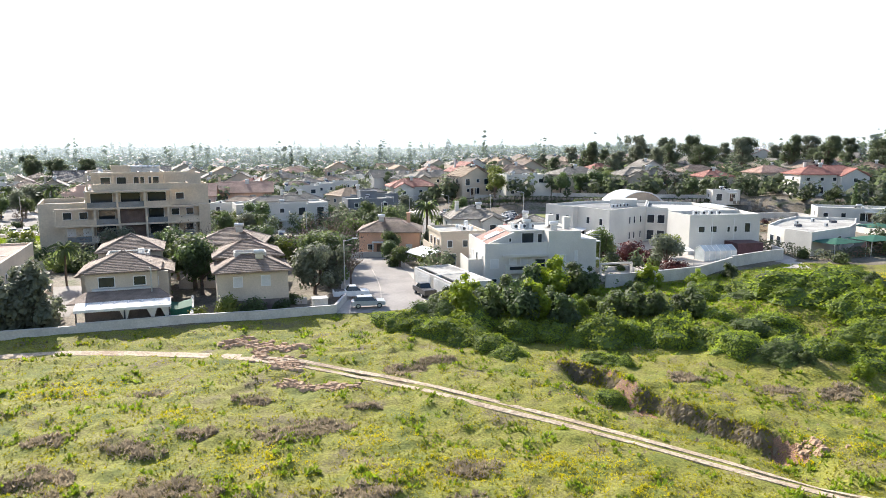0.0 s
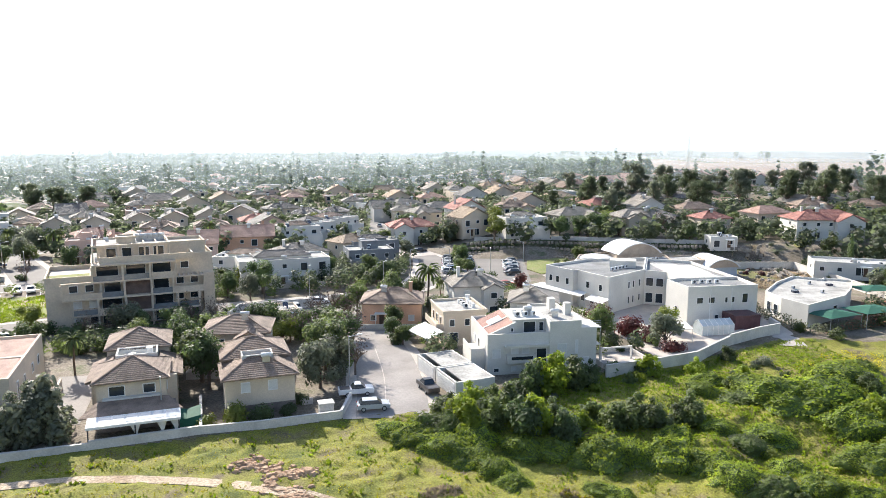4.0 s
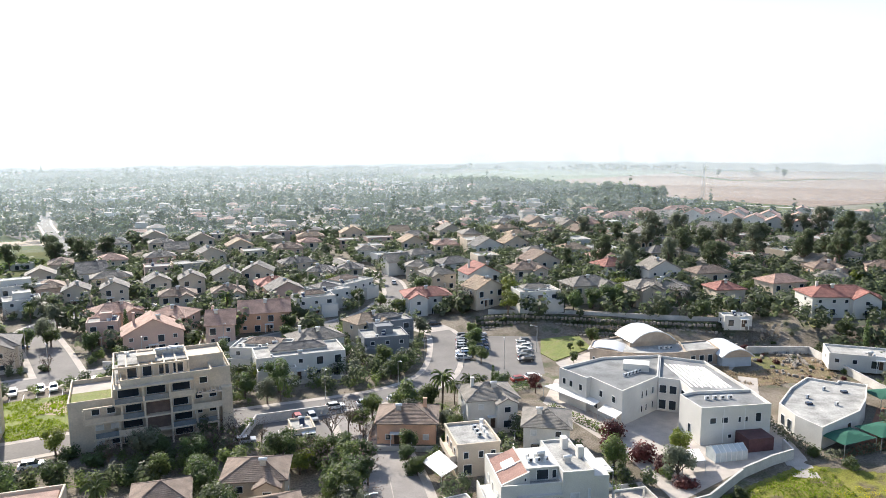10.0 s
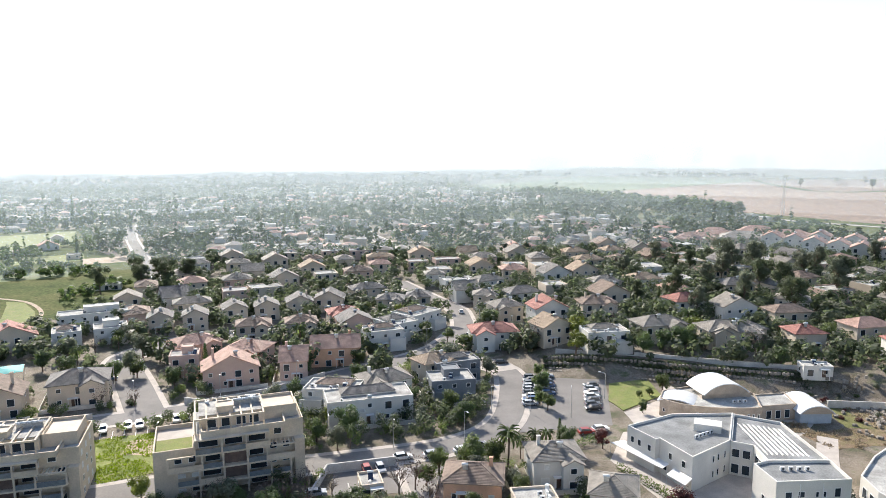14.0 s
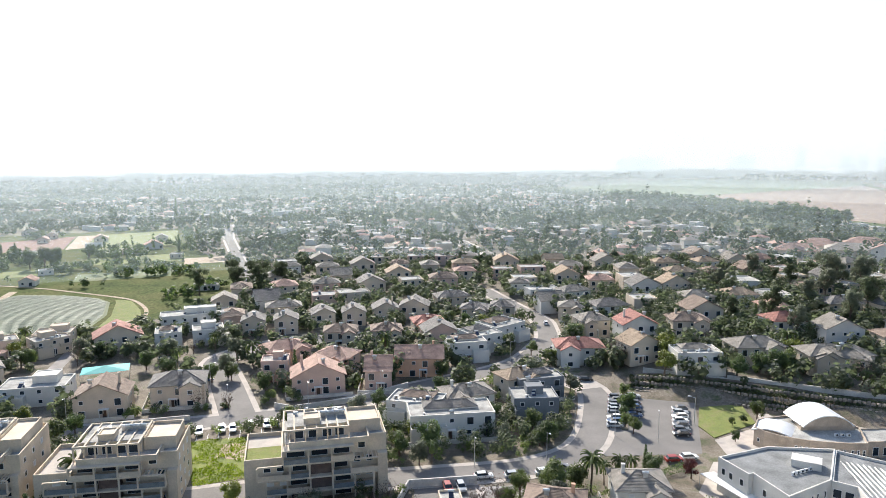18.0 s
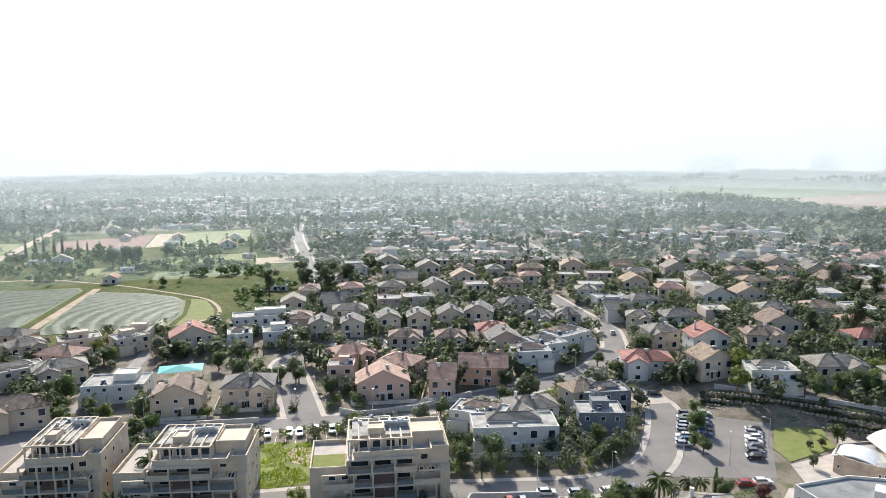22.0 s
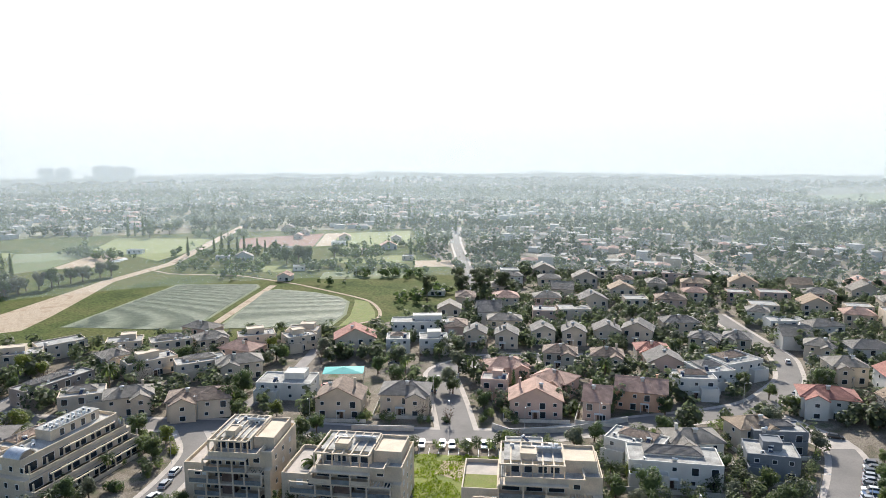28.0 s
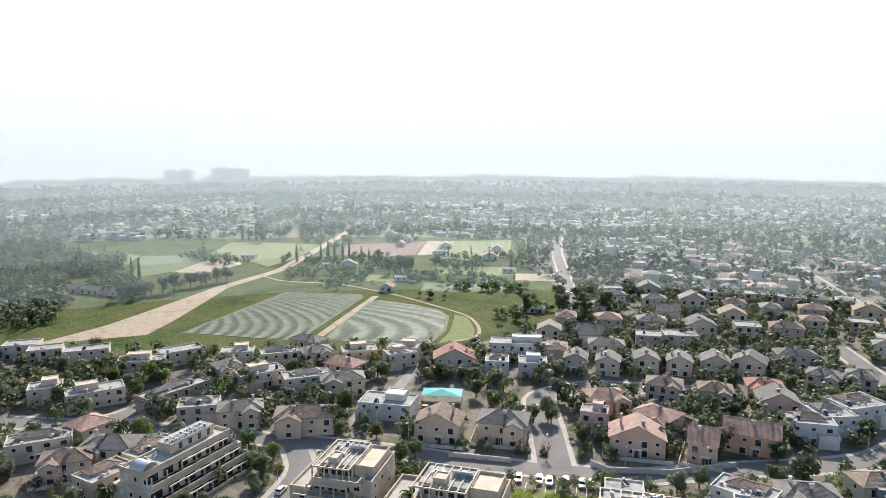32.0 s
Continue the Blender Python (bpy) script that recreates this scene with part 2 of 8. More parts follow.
M_LEAF = {
    "green": mat("broad_leaves", (0.105, 0.135, 0.048), 0.6, 0.4, 0.5, 3, 0.3, each=0.3, trans=0.5, sheen=0.15),
    "dark": mat("dark_leaves", (0.08, 0.115, 0.04), 0.6, 0.4, 0.5, 3, 0.3, each=0.25, trans=0.4, sheen=0.15),
    "olive": mat("silvery_leaves", (0.14, 0.155, 0.1), 0.6, 0.3, 0.5, 3, 0.3, each=0.2, trans=0.35, sheen=0.1),
    "lime": mat("yellow_green_leaves", (0.17, 0.2, 0.04), 0.6, 0.35, 0.5, 3, 0.3, each=0.2, trans=0.3),
    "red": mat("dark_red_leaves", (0.11, 0.035, 0.03), 0.6, 0.35, 0.5, 3, 0.3, each=0.2, trans=0.2),
    "meadow": mat("lush_leaves", (0.2, 0.25, 0.038), 0.65, 0.35, 0.5, 3, 0.3, each=0.2, trans=0.5),
    "grove": mat("grey_green_leaves", (0.092, 0.112, 0.062), 0.6, 0.4, 0.15, 1.5, 0, trans=0.5),
    "far": mat("dusty_distant_leaves", (0.06, 0.08, 0.045), 0.6, 0.4, 0.02, 0.3, 0, trans=0.35),
    # filler dome below the creeper, shade between the leaves put into its colour
    "ivycore": mat("shaded_creeper_core", (0.12, 0.16, 0.035), 0.9, 0.4, 1.2, 9, 0.5),
    "twig": mat("bare_twigs", (0.2, 0.15, 0.12), 0.9, 0.3, 0.5, 3, 0.2, each=0.15),
}

M_GRASS = mat("grass_blades", (0.255, 0.25, 0.034), 0.7, 0.4, 0.25, 3, 0, trans=0.6)
M_WEED = mat("weed_leaves", (0.17, 0.225, 0.03), 0.65, 0.35, 0.3, 3, 0, trans=0.5)
M_DRY = mat("dry_stems", (0.3, 0.25, 0.18), 0.9, 0.35, 0.3, 3, 0, trans=0.4)
M_YELLOW = mat("yellow_petals", (0.44, 0.39, 0.04), 0.7, 0.25, 0.3, 3, 0, trans=0.45)
M_CLOD = mat("red_earth_clods", (0.46, 0.31, 0.2), 0.95, 0.3, 0.6, 5, 0.4)
M_BOULDER = mat("limestone_block", (0.3, 0.265, 0.22), 0.9, 0.3, 0.6, 4, 0.4, each=0.2)


# ---- mesh building ----
class Shape:
    """Collects faces for one mesh."""

    def __init__(self):
        self.v, self.f = [], []

    def add(self, verts, faces):
        n = len(self.v)
        self.v += [tuple(p) for p in verts]
        self.f += [tuple(n + i for i in f) for f in faces]
        return self

    def box(self, x0, x1, y0, y1, z0, z1):
        vs = [(x, y, z) for z in (z0, z1) for y in (y0, y1) for x in (x0, x1)]
        return self.add(vs, [(0, 2, 3, 1), (4, 5, 7, 6), (0, 1, 5, 4), (1, 3, 7, 5), (3, 2, 6, 7), (2, 0, 4, 6)])

    def prism(self, poly, z0, z1):
        n = len(poly)
        if sum(poly[i - 1][0] * poly[i][1] - poly[i][0] * poly[i - 1][1] for i in range(n)) < 0:
            poly = poly[::-1]
        vs = [(x, y, z0) for x, y in poly] + [(x, y, z1) for x, y in poly]
        fs = [tuple(range(n - 1, -1, -1)), tuple(range(n, 2 * n))]
        fs += [(i, (i + 1) % n, n + (i + 1) % n, n + i) for i in range(n)]
        return self.add(vs, fs)

    def tube(self, p, q, r0, r1, n=6):
        p, q = Vector(p), Vector(q)
        m = (q - p).to_track_quat("Z", "Y").to_matrix()
        ring = [m @ Vector((math.cos(6.2832 * i / n), math.sin(6.2832 * i / n), 0)) for i in range(n)]
        vs = [p + u * r0 for u in ring] + [q + u * r1 for u in ring]
        fs = [(i, (i + 1) % n, n + (i + 1) % n, n + i) for i in range(n)] + [tuple(range(n - 1, -1, -1)), tuple(range(n, 2 * n))]
        return self.add(vs, fs)

    def hexa(self, lo, up):
        """A six-sided solid from its lower and its upper four corners."""
        return self.add([*lo, *up], [(3, 2, 1, 0), (4, 5, 6, 7), (0, 1, 5, 4), (1, 2, 6, 5), (2, 3, 7, 6), (3, 0, 4, 7)])

    def courses(self, ia, ib, c, d, step=0.36, lift=0.05):
        """Overlapping tile courses up a roof slope, one sheet: from its eave's two vertices (by number) to c and d along the top."""
        a, b, c, d = Vector(self.v[ia]), Vector(self.v[ib]), Vector(c), Vector(d)
        n = (b - a).cross(d - a).normalized() * lift
        k = max(2, int((((d + c) - (a + b)) / 2).length / step))
        p, q = ia, ib
        for i in range(k):
            v = (i + 1) / k
            m = len(self.v)
            lo_a, lo_b = Vector(self.v[p]), Vector(self.v[q])
            self.v += [tuple(lo_a + n), tuple(lo_b + n), tuple(a.lerp(d, v)), tuple(b.lerp(c, v))]
            self.f += [(p, q, m + 1, m), (m, m + 1, m + 3, m + 2)]
            p, q = m + 2, m + 3
        return self

    def rim(self, x0, x1, y0, y1, z0, z1, t):
        """A closed frame of boxes, t thick, as round a flat roof."""
        self.box(x0, x1, y0, y0 + t, z0, z1), self.box(x0, x1, y1 - t, y1, z0, z1)
        return self.box(x0, x0 + t, y0 + t, y1 - t, z0, z1).box(x1 - t, x1, y0 + t, y1 - t, z0, z1)

    def mesh(self, name, material, smooth=False):
        me = bpy.data.meshes.new(name)
        me.from_pydata(self.v, [], self.f)
        me.materials.append(material)
        if smooth:
            me.polygons.foreach_set("use_smooth", [True] * len(me.polygons))
        return me


def part(name, shape, material, parent, label="", at=None, smooth=False):
    me = shape if isinstance(shape, bpy.types.Mesh) else shape.mesh(name, material, smooth)
    ob = new(name, me)
    ob.parent = parent
    if at is not None:
        ob.matrix_basis = at
    if label:
        ob["label"] = label
    return ob


def thing(name, at, label, category, group="", kind=""):
    ob = new(name)
    ob.matrix_basis = at
    return tagged(ob, label, category, group, kind)


def smooth01(a, b, x):
    u = min(1.0, max(0.0, (x - a) / (b - a)))
    return u * u * (3 - 2 * u)


# ---- ground ----
def ground_z(x, y):
    """Height of the land: flat town, a terrace behind the car park, a rough field in front."""
    z = 0.0
    up = smooth01(-14, 22, x) * smooth01(214 - 0.19 * x, 221 - 0.19 * x, y)
    z += up * (4.3 + 1.5 * smooth01(80, 160, x))
    f = field_amount(x, y)
    if f > 0:
        n = noise.fractal(Vector((x * 0.09, y * 0.09, 0.3)), 1.0, 2.0, 3)
        n2 = noise.fractal(Vector((x * 0.35, y * 0.35, 4.3)), 1.0, 2.0, 4)
        z += f * (-0.5 + 0.35 * n + 0.12 * n2)
        tuft = abs(noise.noise(Vector((x * 0.5, y * 0.5, 9.4)))) * 0.45 + abs(noise.noise(Vector((x * 1.25, y * 1.25, 2.4)))) * 0.24
        z += f * tuft * smooth01(0.7, 2.6, near_path(x, y))
        for mx, my, r, h in MOUNDS:
            d = math.hypot(x - mx, y - my) / r
            if d < 1:
                z += f * h * (1 - d * d) ** 2 * (1 + 0.25 * n2)
        # the washed-out gully: a low scarp that drops towards -y
        if 8 < x < 29 and 40 < y < 72:
            if y < scarp_y(x) + 0.5:
                d = line_gap(SCARP, x, y) * (1 if y < scarp_y(x) else -1) + 0.7 * noise.noise(Vector((x * 0.4, y * 0.4, 7.1)))
                k = smooth01(10.5, 13, x) * smooth01(27, 24.5, x)
                z -= f * k * 1.7 * smooth01(-0.3, 1.0, d) * smooth01(7.5, 1.6, d)
    return z


MOUNDS = [(30, 76, 6, 1.2), (36, 84, 7, 1.6), (46, 83, 10, 3.0), (54, 92, 10, 2.2), (24, 80, 5, 1.2), (36, 64, 8, 1.6), (48, 68, 9, 2.2), (17, 78, 6, 1.4), (56, 76, 8, 2.4), (9, 80, 6, 1.4), (0, 79, 5, 1.2), (29, 67, 4, 0.8), (60, 98, 9, 1.5), (30, 92, 5, 1.0)]
SCARP = [(8, 68), (12, 66.6), (14.5, 64.2), (16.4, 62.6), (17.2, 58.5), (18.6, 57.2), (20.7, 54.2), (23.3, 51.2), (25.2, 48.8), (30, 44)]


PATH_LEFT = [(-60, 66), (-44.8, 67.9), (-37.7, 69.7), (-28.5, 70.1), (-21.1, 68.9), (-14.6, 65.8)]
PATH_RIGHT = [(-14.6, 65.8), (-8.9, 64.1), (-2.2, 59.4), (3.6, 55.4), (9.4, 51.2), (15, 47.7), (19.6, 44.1), (23.7, 41), (32, 35)]


def line_gap(line, x, y):
    best = 99
    for (x0, y0), (x1, y1) in zip(line, line[1:]):
        dx, dy = x1 - x0, y1 - y0
        u = max(0, min(1, ((x - x0) * dx + (y - y0) * dy) / (dx * dx + dy * dy)))
        best = min(best, math.hypot(x - x0 - u * dx, y - y0 - u * dy))
    return best


def near_path(x, y):
    if not -64 < x < 36 or not 33 < y < 74:
        return 99
    return min(line_gap(PATH_LEFT, x, y), line_gap(PATH_RIGHT, x, y))


def scarp_y(x):
    for (x0, y0), (x1, y1) in zip(SCARP, SCARP[1:]):
        if x <= x1:
            return y0 + (y1 - y0) * (x - x0) / (x1 - x0)
    return SCARP[-1][1]


EDGE = [(-400, 10), (-80, 62), (-49, 73.2), (-39, 75.5), (-13, 84.2), (-2, 87), (1.2, 90.5), (6.5, 93), (10, 99.5), (26, 102.5), (36, 105.5), (62, 122), (75, 119), (140, 128), (400, 150)]


def edge_y(x):
    for (x0, y0), (x1, y1) in zip(EDGE, EDGE[1:]):
        if x <= x1:
            return y0 + (y1 - y0) * (x - x0) / (x1 - x0)
    return EDGE[-1][1]


def field_amount(x, y):
    return smooth01(1.5, -2.5, y - edge_y(x)) if -200 < x < 300 else 0.0


def spaced(lo, hi, step, far, grow):
    out, s = list(np.arange(lo, hi + 0.01, step)), step
    a, s = hi, step
    while a < far:
        s *= grow
        a += s
        out.append(min(a, far))
    a, s = lo, step
    while a > -far:
        s *= grow
        a -= s
        out.insert(0, max(a, -far))
    return out


def build_ground():
    xs, ys = spaced(-58, 74, 0.42, 4900, 1.09), spaced(30, 124, 0.42, 4900, 1.09)
    v = [(x, y, ground_z(x, y)) for y in ys for x in xs]
    n = len(xs)
    f, idx = [], []
    for j in range(len(ys) - 1):
        for i in range(n - 1):
            f.append((j * n + i, j * n + i + 1, (j + 1) * n + i + 1, (j + 1) * n + i))
            cx, cy = (xs[i] + xs[i + 1]) / 2, (ys[j] + ys[j + 1]) / 2
            steep = (15.6 < cx < 18.0 or 24.3 < cx < 26.2) and 46 < cy < 64 and line_gap(SCARP, cx, cy) < 1.5 + noise.noise(Vector((cx, cy, 0.5))) and cy < scarp_y(cx) + 0.3
            idx.append(3 if steep else 0 if cy < edge_y(cx) + 0.4 else (2 if math.hypot(cx, cy) > 620 else 1))
    me = bpy.data.meshes.new("ground")
    me.from_pydata(v, [], f)
    for m in (M_FIELD, M_TOWN, M_FAR, M_RED):
        me.materials.append(m)
    me.polygons.foreach_set("material_index", idx)
    me.polygons.foreach_set("use_smooth", [True] * len(f))
    tagged(new("ground", me), "rough green meadow in front of built-up garden soil", "ground", kind="structure")


def land(name, colors, scale, rough=0.9, bump=0.4, sheen=0.0, spec=0.3):
    """Ground cover that changes between several colours in patches."""
    m = bpy.data.materials.new(name)
    m.use_nodes = True
    nt = m.node_tree
    b = nt.nodes["Principled BSDF"]
    geo = nt.nodes.new("ShaderNodeNewGeometry")
    n1, n2 = nt.nodes.new("ShaderNodeTexNoise"), nt.nodes.new("ShaderNodeTexNoise")
    n1.inputs["Scale"].default_value, n1.inputs["Detail"].default_value, n1.inputs["Roughness"].default_value = scale, 9, 0.62
    n2.inputs["Scale"].default_value, n2.inputs["Detail"].default_value = scale * 24, 5
    for n in (n1, n2):
        nt.links.new(geo.outputs["Position"], n.inputs["Vector"])
    r = nt.nodes.new("ShaderNodeValToRGB")
    el = r.color_ramp.elements
    for i, c in enumerate(colors):
        p = 0.32 + 0.36 * i / (len(colors) - 1)
        e = el[i] if i < 2 else el.new(p)
        e.position, e.color = p, (*c, 1)
    nt.links.new(n1.outputs["Fac"], r.inputs[0])
    hsv = nt.nodes.new("ShaderNodeHueSaturation")
    mr = nt.nodes.new("ShaderNodeMapRange")
    mr.inputs[1].default_value, mr.inputs[2].default_value, mr.inputs[3].default_value, mr.inputs[4].default_value = 0.3, 0.7, 0.55, 1.35
    nt.links.new(n2.outputs["Fac"], mr.inputs[0])
    nt.links.new(r.outputs[0], hsv.inputs["Color"]), nt.links.new(mr.outputs[0], hsv.inputs["Value"])
    nt.links.new(hsv.outputs[0], b.inputs["Base Color"])
    b.inputs["Roughness"].default_value, b.inputs["Sheen Weight"].default_value = rough, sheen
    b.inputs["Specular IOR Level"].default_value = spec
    bp = nt.nodes.new("ShaderNodeBump")
    bp.inputs["Strength"].default_value, bp.inputs["Distance"].default_value = bump, 0.3
    nt.links.new(n2.outputs["Fac"], bp.inputs["Height"])
    nt.links.new(bp.outputs[0], b.inputs["Normal"])
    return m


M_FIELD = land("meadow", [(0.085, 0.105, 0.02), (0.145, 0.16, 0.025), (0.21, 0.205, 0.034), (0.185, 0.17, 0.046), (0.145, 0.115, 0.07)], 0.22, sheen=0.0)
M_TOWN = land("garden_soil", [(0.08, 0.095, 0.045), (0.15, 0.125, 0.09), (0.23, 0.195, 0.155), (0.1, 0.115, 0.05)], 0.12)
M_FAR = land("distant_land", [(0.09, 0.115, 0.05), (0.15, 0.155, 0.08), (0.24, 0.2, 0.14), (0.11, 0.14, 0.055)], 0.012, bump=0.1)
M_RED = land("red_clay", [(0.2, 0.17, 0.12), (0.36, 0.2, 0.13), (0.27, 0.21, 0.15)], 0.5, bump=0.8)
M_BROWN = land("ploughed_soil", [(0.22, 0.15, 0.11), (0.27, 0.19, 0.14), (0.245, 0.165, 0.12)], 0.01, bump=0.1)
M_CROP = land("green_crop", [(0.05, 0.07, 0.025), (0.085, 0.11, 0.035), (0.125, 0.13, 0.05), (0.075, 0.095, 0.035)], 0.03, bump=0.4, spec=0.04)
M_REDSOIL = land("red_ploughed_soil", [(0.2, 0.1, 0.075), (0.25, 0.13, 0.095), (0.22, 0.125, 0.1)], 0.05, bump=0.3)
M_SHEET = mat("white_plastic_sheet", (0.7, 0.7, 0.7), 0.4, 0.15, 0.3, 3, 0.2)
M_CROP2 = land("mixed_green_crop", [(0.07, 0.11, 0.035), (0.12, 0.16, 0.05), (0.15, 0.15, 0.07)], 0.06, sheen=0.1, bump=0.3)
M_ROWCOVER = mat("pale_row_cover", (0.27, 0.3, 0.2), 0.6, 0.3, 0.3, 4, 0.2)
M_SAND = land("bare_earth", [(0.38, 0.29, 0.2), (0.46, 0.37, 0.27), (0.32, 0.23, 0.15)], 0.15, bump=0.3)
M_CROPROW = mat("crop_soil", (0.16, 0.2, 0.1), 0.9, 0.25, 0.06, 2, 0.2, tint=(0.24, 0.25, 0.16))
M_DRYLAWN = land("worn_lawn", [(0.12, 0.135, 0.04), (0.17, 0.165, 0.06), (0.2, 0.17, 0.08)], 0.3)
M_DRYSOIL = land("dry_weedy_soil", [(0.16, 0.11, 0.07), (0.24, 0.17, 0.11), (0.2, 0.165, 0.08), (0.29, 0.21, 0.14)], 0.3, bump=0.6)
M_LAWN = land("mown_lawn", [(0.13, 0.17, 0.03), (0.18, 0.21, 0.035), (0.22, 0.2, 0.07)], 0.3, sheen=0.1)


def ribbon(name, line, width, material, lift, label, category, thick=0.12):
    """A strip of even width along a line on the ground, with real edges."""
    pts = []
    for (x0, y0), (x1, y1) in zip(line, line[1:]):
        k = max(1, int(math.hypot(x1 - x0, y1 - y0) / 4))
        pts += [(x0 + (x1 - x0) * i / k, y0 + (y1 - y0) * i / k) for i in range(k)]
    pts.append(line[-1])
    for _ in range(3):
        pts = [pts[0]] + [((a[0] + 2 * b[0] + c[0]) / 4, (a[1] + 2 * b[1] + c[1]) / 4) for a, b, c in zip(pts, pts[1:], pts[2:])] + [pts[-1]]
    s = Shape()
    vs = []
    for i, (x, y) in enumerate(pts):
        a, b = pts[max(0, i - 1)], pts[min(len(pts) - 1, i + 1)]
        d = math.hypot(b[0] - a[0], b[1] - a[1]) or 1
        nx, ny = -(b[1] - a[1]) / d * width / 2, (b[0] - a[0]) / d * width / 2
        for sx, sy in ((x + nx, y + ny), (x - nx, y - ny)):
            z = ground_z(sx, sy) + lift
            vs += [(sx, sy, z), (sx, sy, z - thick)]
    fs = []
    for i in range(len(pts) - 1):
        a, b = 4 * i, 4 * i + 4
        fs += [(a, a + 2, b + 2, b), (a + 1, a, b, b + 1), (a + 2, a + 3, b + 3, b + 2)]
    return tagged(new(name, s.add(vs, fs).mesh(name, material)), label, category, kind="structure")


def patch(name, poly, material, lift, label, category, thick=0.3):
    s = Shape().prism(poly, -thick, lift)
    cx, cy = sum(p[0] for p in poly) / len(poly), sum(p[1] for p in poly) / len(poly)
    ob = new(name, s.mesh(name, material))
    ob.location.z = ground_z(cx, cy)
    return tagged(ob, label, category, kind="structure")


ROADS = []


def road(line, width=7.0, material=None, kerb=True, lift=0.05):
    ROADS.append((line, width))
    if kerb:
        ribbon("pavement", line, width + 3.2, M_PAVE, lift + 0.10 - 0.06, "pale paved footpath beside the street", "pavement")
        ribbon("road", line, width, material or M_ASPH, lift + 0.06, "worn sun-bleached asphalt street", "road", 0.02)
    else:
        ribbon("road", line, width, material or M_ASPH, lift, "worn sun-bleached asphalt street", "road")


def wall_line(pts, height, thick=0.25, material=None, label="rendered boundary wall, weathered", z0=-1.2):
    """A garden wall with a coping, one panel a stretch."""
    for (x0, y0), (x1, y1) in zip(pts, pts[1:]):
        d = math.hypot(x1 - x0, y1 - y0)
        ang = math.degrees(math.atan2(y1 - y0, x1 - x0))
        g = min(ground_z(x0, y0), ground_z(x1, y1))
        t = thing("garden_wall", pose(x0, y0, g, 0, 0, ang), label, "wall", "boundary walls", "structure")
        part("wall_panel", Shape().box(0, d, -thick / 2, thick / 2, z0, height), material or M_WALLST, t)
        part("coping", Shape().box(0, d, -thick / 2 - 0.05, thick / 2 + 0.05, height, height + 0.08), M_KERB, t)


# ---- buildings ----
WIN = {}


def window_mesh(w, h):
    """Frame with sill, pane and shutter for one size of window; the last is frame and pane in one, for houses far off."""
    key = (round(w, 1), round(h, 1))
    if key not in WIN:
        t, x, xi = 0.1, w / 2, w / 2 - 0.1
        ring = [(-x, 0), (x, 0), (x, h), (-x, h)]
        inner = [(-xi, t), (xi, t), (xi, h - t), (-xi, h - t)]
        vs = [(a, y, b) for y in (-0.08, 0.02) for p in (ring, inner) for a, b in p]
        fs = []
        for i in range(4):
            j = (i + 1) % 4
            fs += [(i, j, 4 + j, 4 + i), (8 + j, 8 + i, 12 + i, 12 + j), (j, i, 8 + i, 8 + j), (4 + i, 4 + j, 12 + j, 12 + i)]
        fr = Shape().add(vs, fs)
        gl = Shape().box(-xi, xi, -0.03, 0.015, t, h - t)
        both = Shape().add(fr.v, fr.f)
        nf = len(both.f)
        both.add(gl.v, gl.f)
        me = both.mesh("window", M_TRIM)
        me.materials.append(M_GLASS)
        me.polygons.foreach_set("material_index", [0] * nf + [1] * (len(both.f) - nf))
        WIN[key] = (fr.mesh("window", M_TRIM), gl.mesh("pane", M_GLASS), gl.mesh("shutter", M_SHUT), me)
    return WIN[key]


def window(parent, at, w=1.3, h=1.2, shut=False, simple=False):
    fr, gl, sh, both = window_mesh(w, h)
    if simple:
        return part("window", both, None, parent, at=at)
    o = part("window", fr, None, parent, at=at)
    part("shutter" if shut else "pane", sh if shut else gl, None, o)
    return o


def facade(parent, w, d, z0, floors, rng, front=True, sides=True, storey=3.0, shut=0.35, simple=False):
    """Windows in rows on the front and the two sides."""
    for fl in range(floors):
        z = z0 + fl * storey + 0.95
        if front:
            n = max(2, int(w / 3.7))
            for i in range(n):
                x = -w / 2 + w * (i + 0.5) / n + rng.uniform(-0.3, 0.3)
                big = rng.random() < 0.42
                window(parent, pose(x, -0.005, z - (0.8 if big else 0)), 1.8 if big else 1.2, 2.1 if big else 1.2, rng.random() < shut, simple)
        if sides:
            y = d * 0.5 + rng.uniform(-1.4, 1.4)
            window(parent, pose(-w / 2 - 0.005, y, z, 0, 0, -90), 1.2, 1.2, rng.random() < shut, simple)
            window(parent, pose(w / 2 + 0.005, y + 1.0, z, 0, 0, 90), 1.2, 1.2, rng.random() < shut, simple)


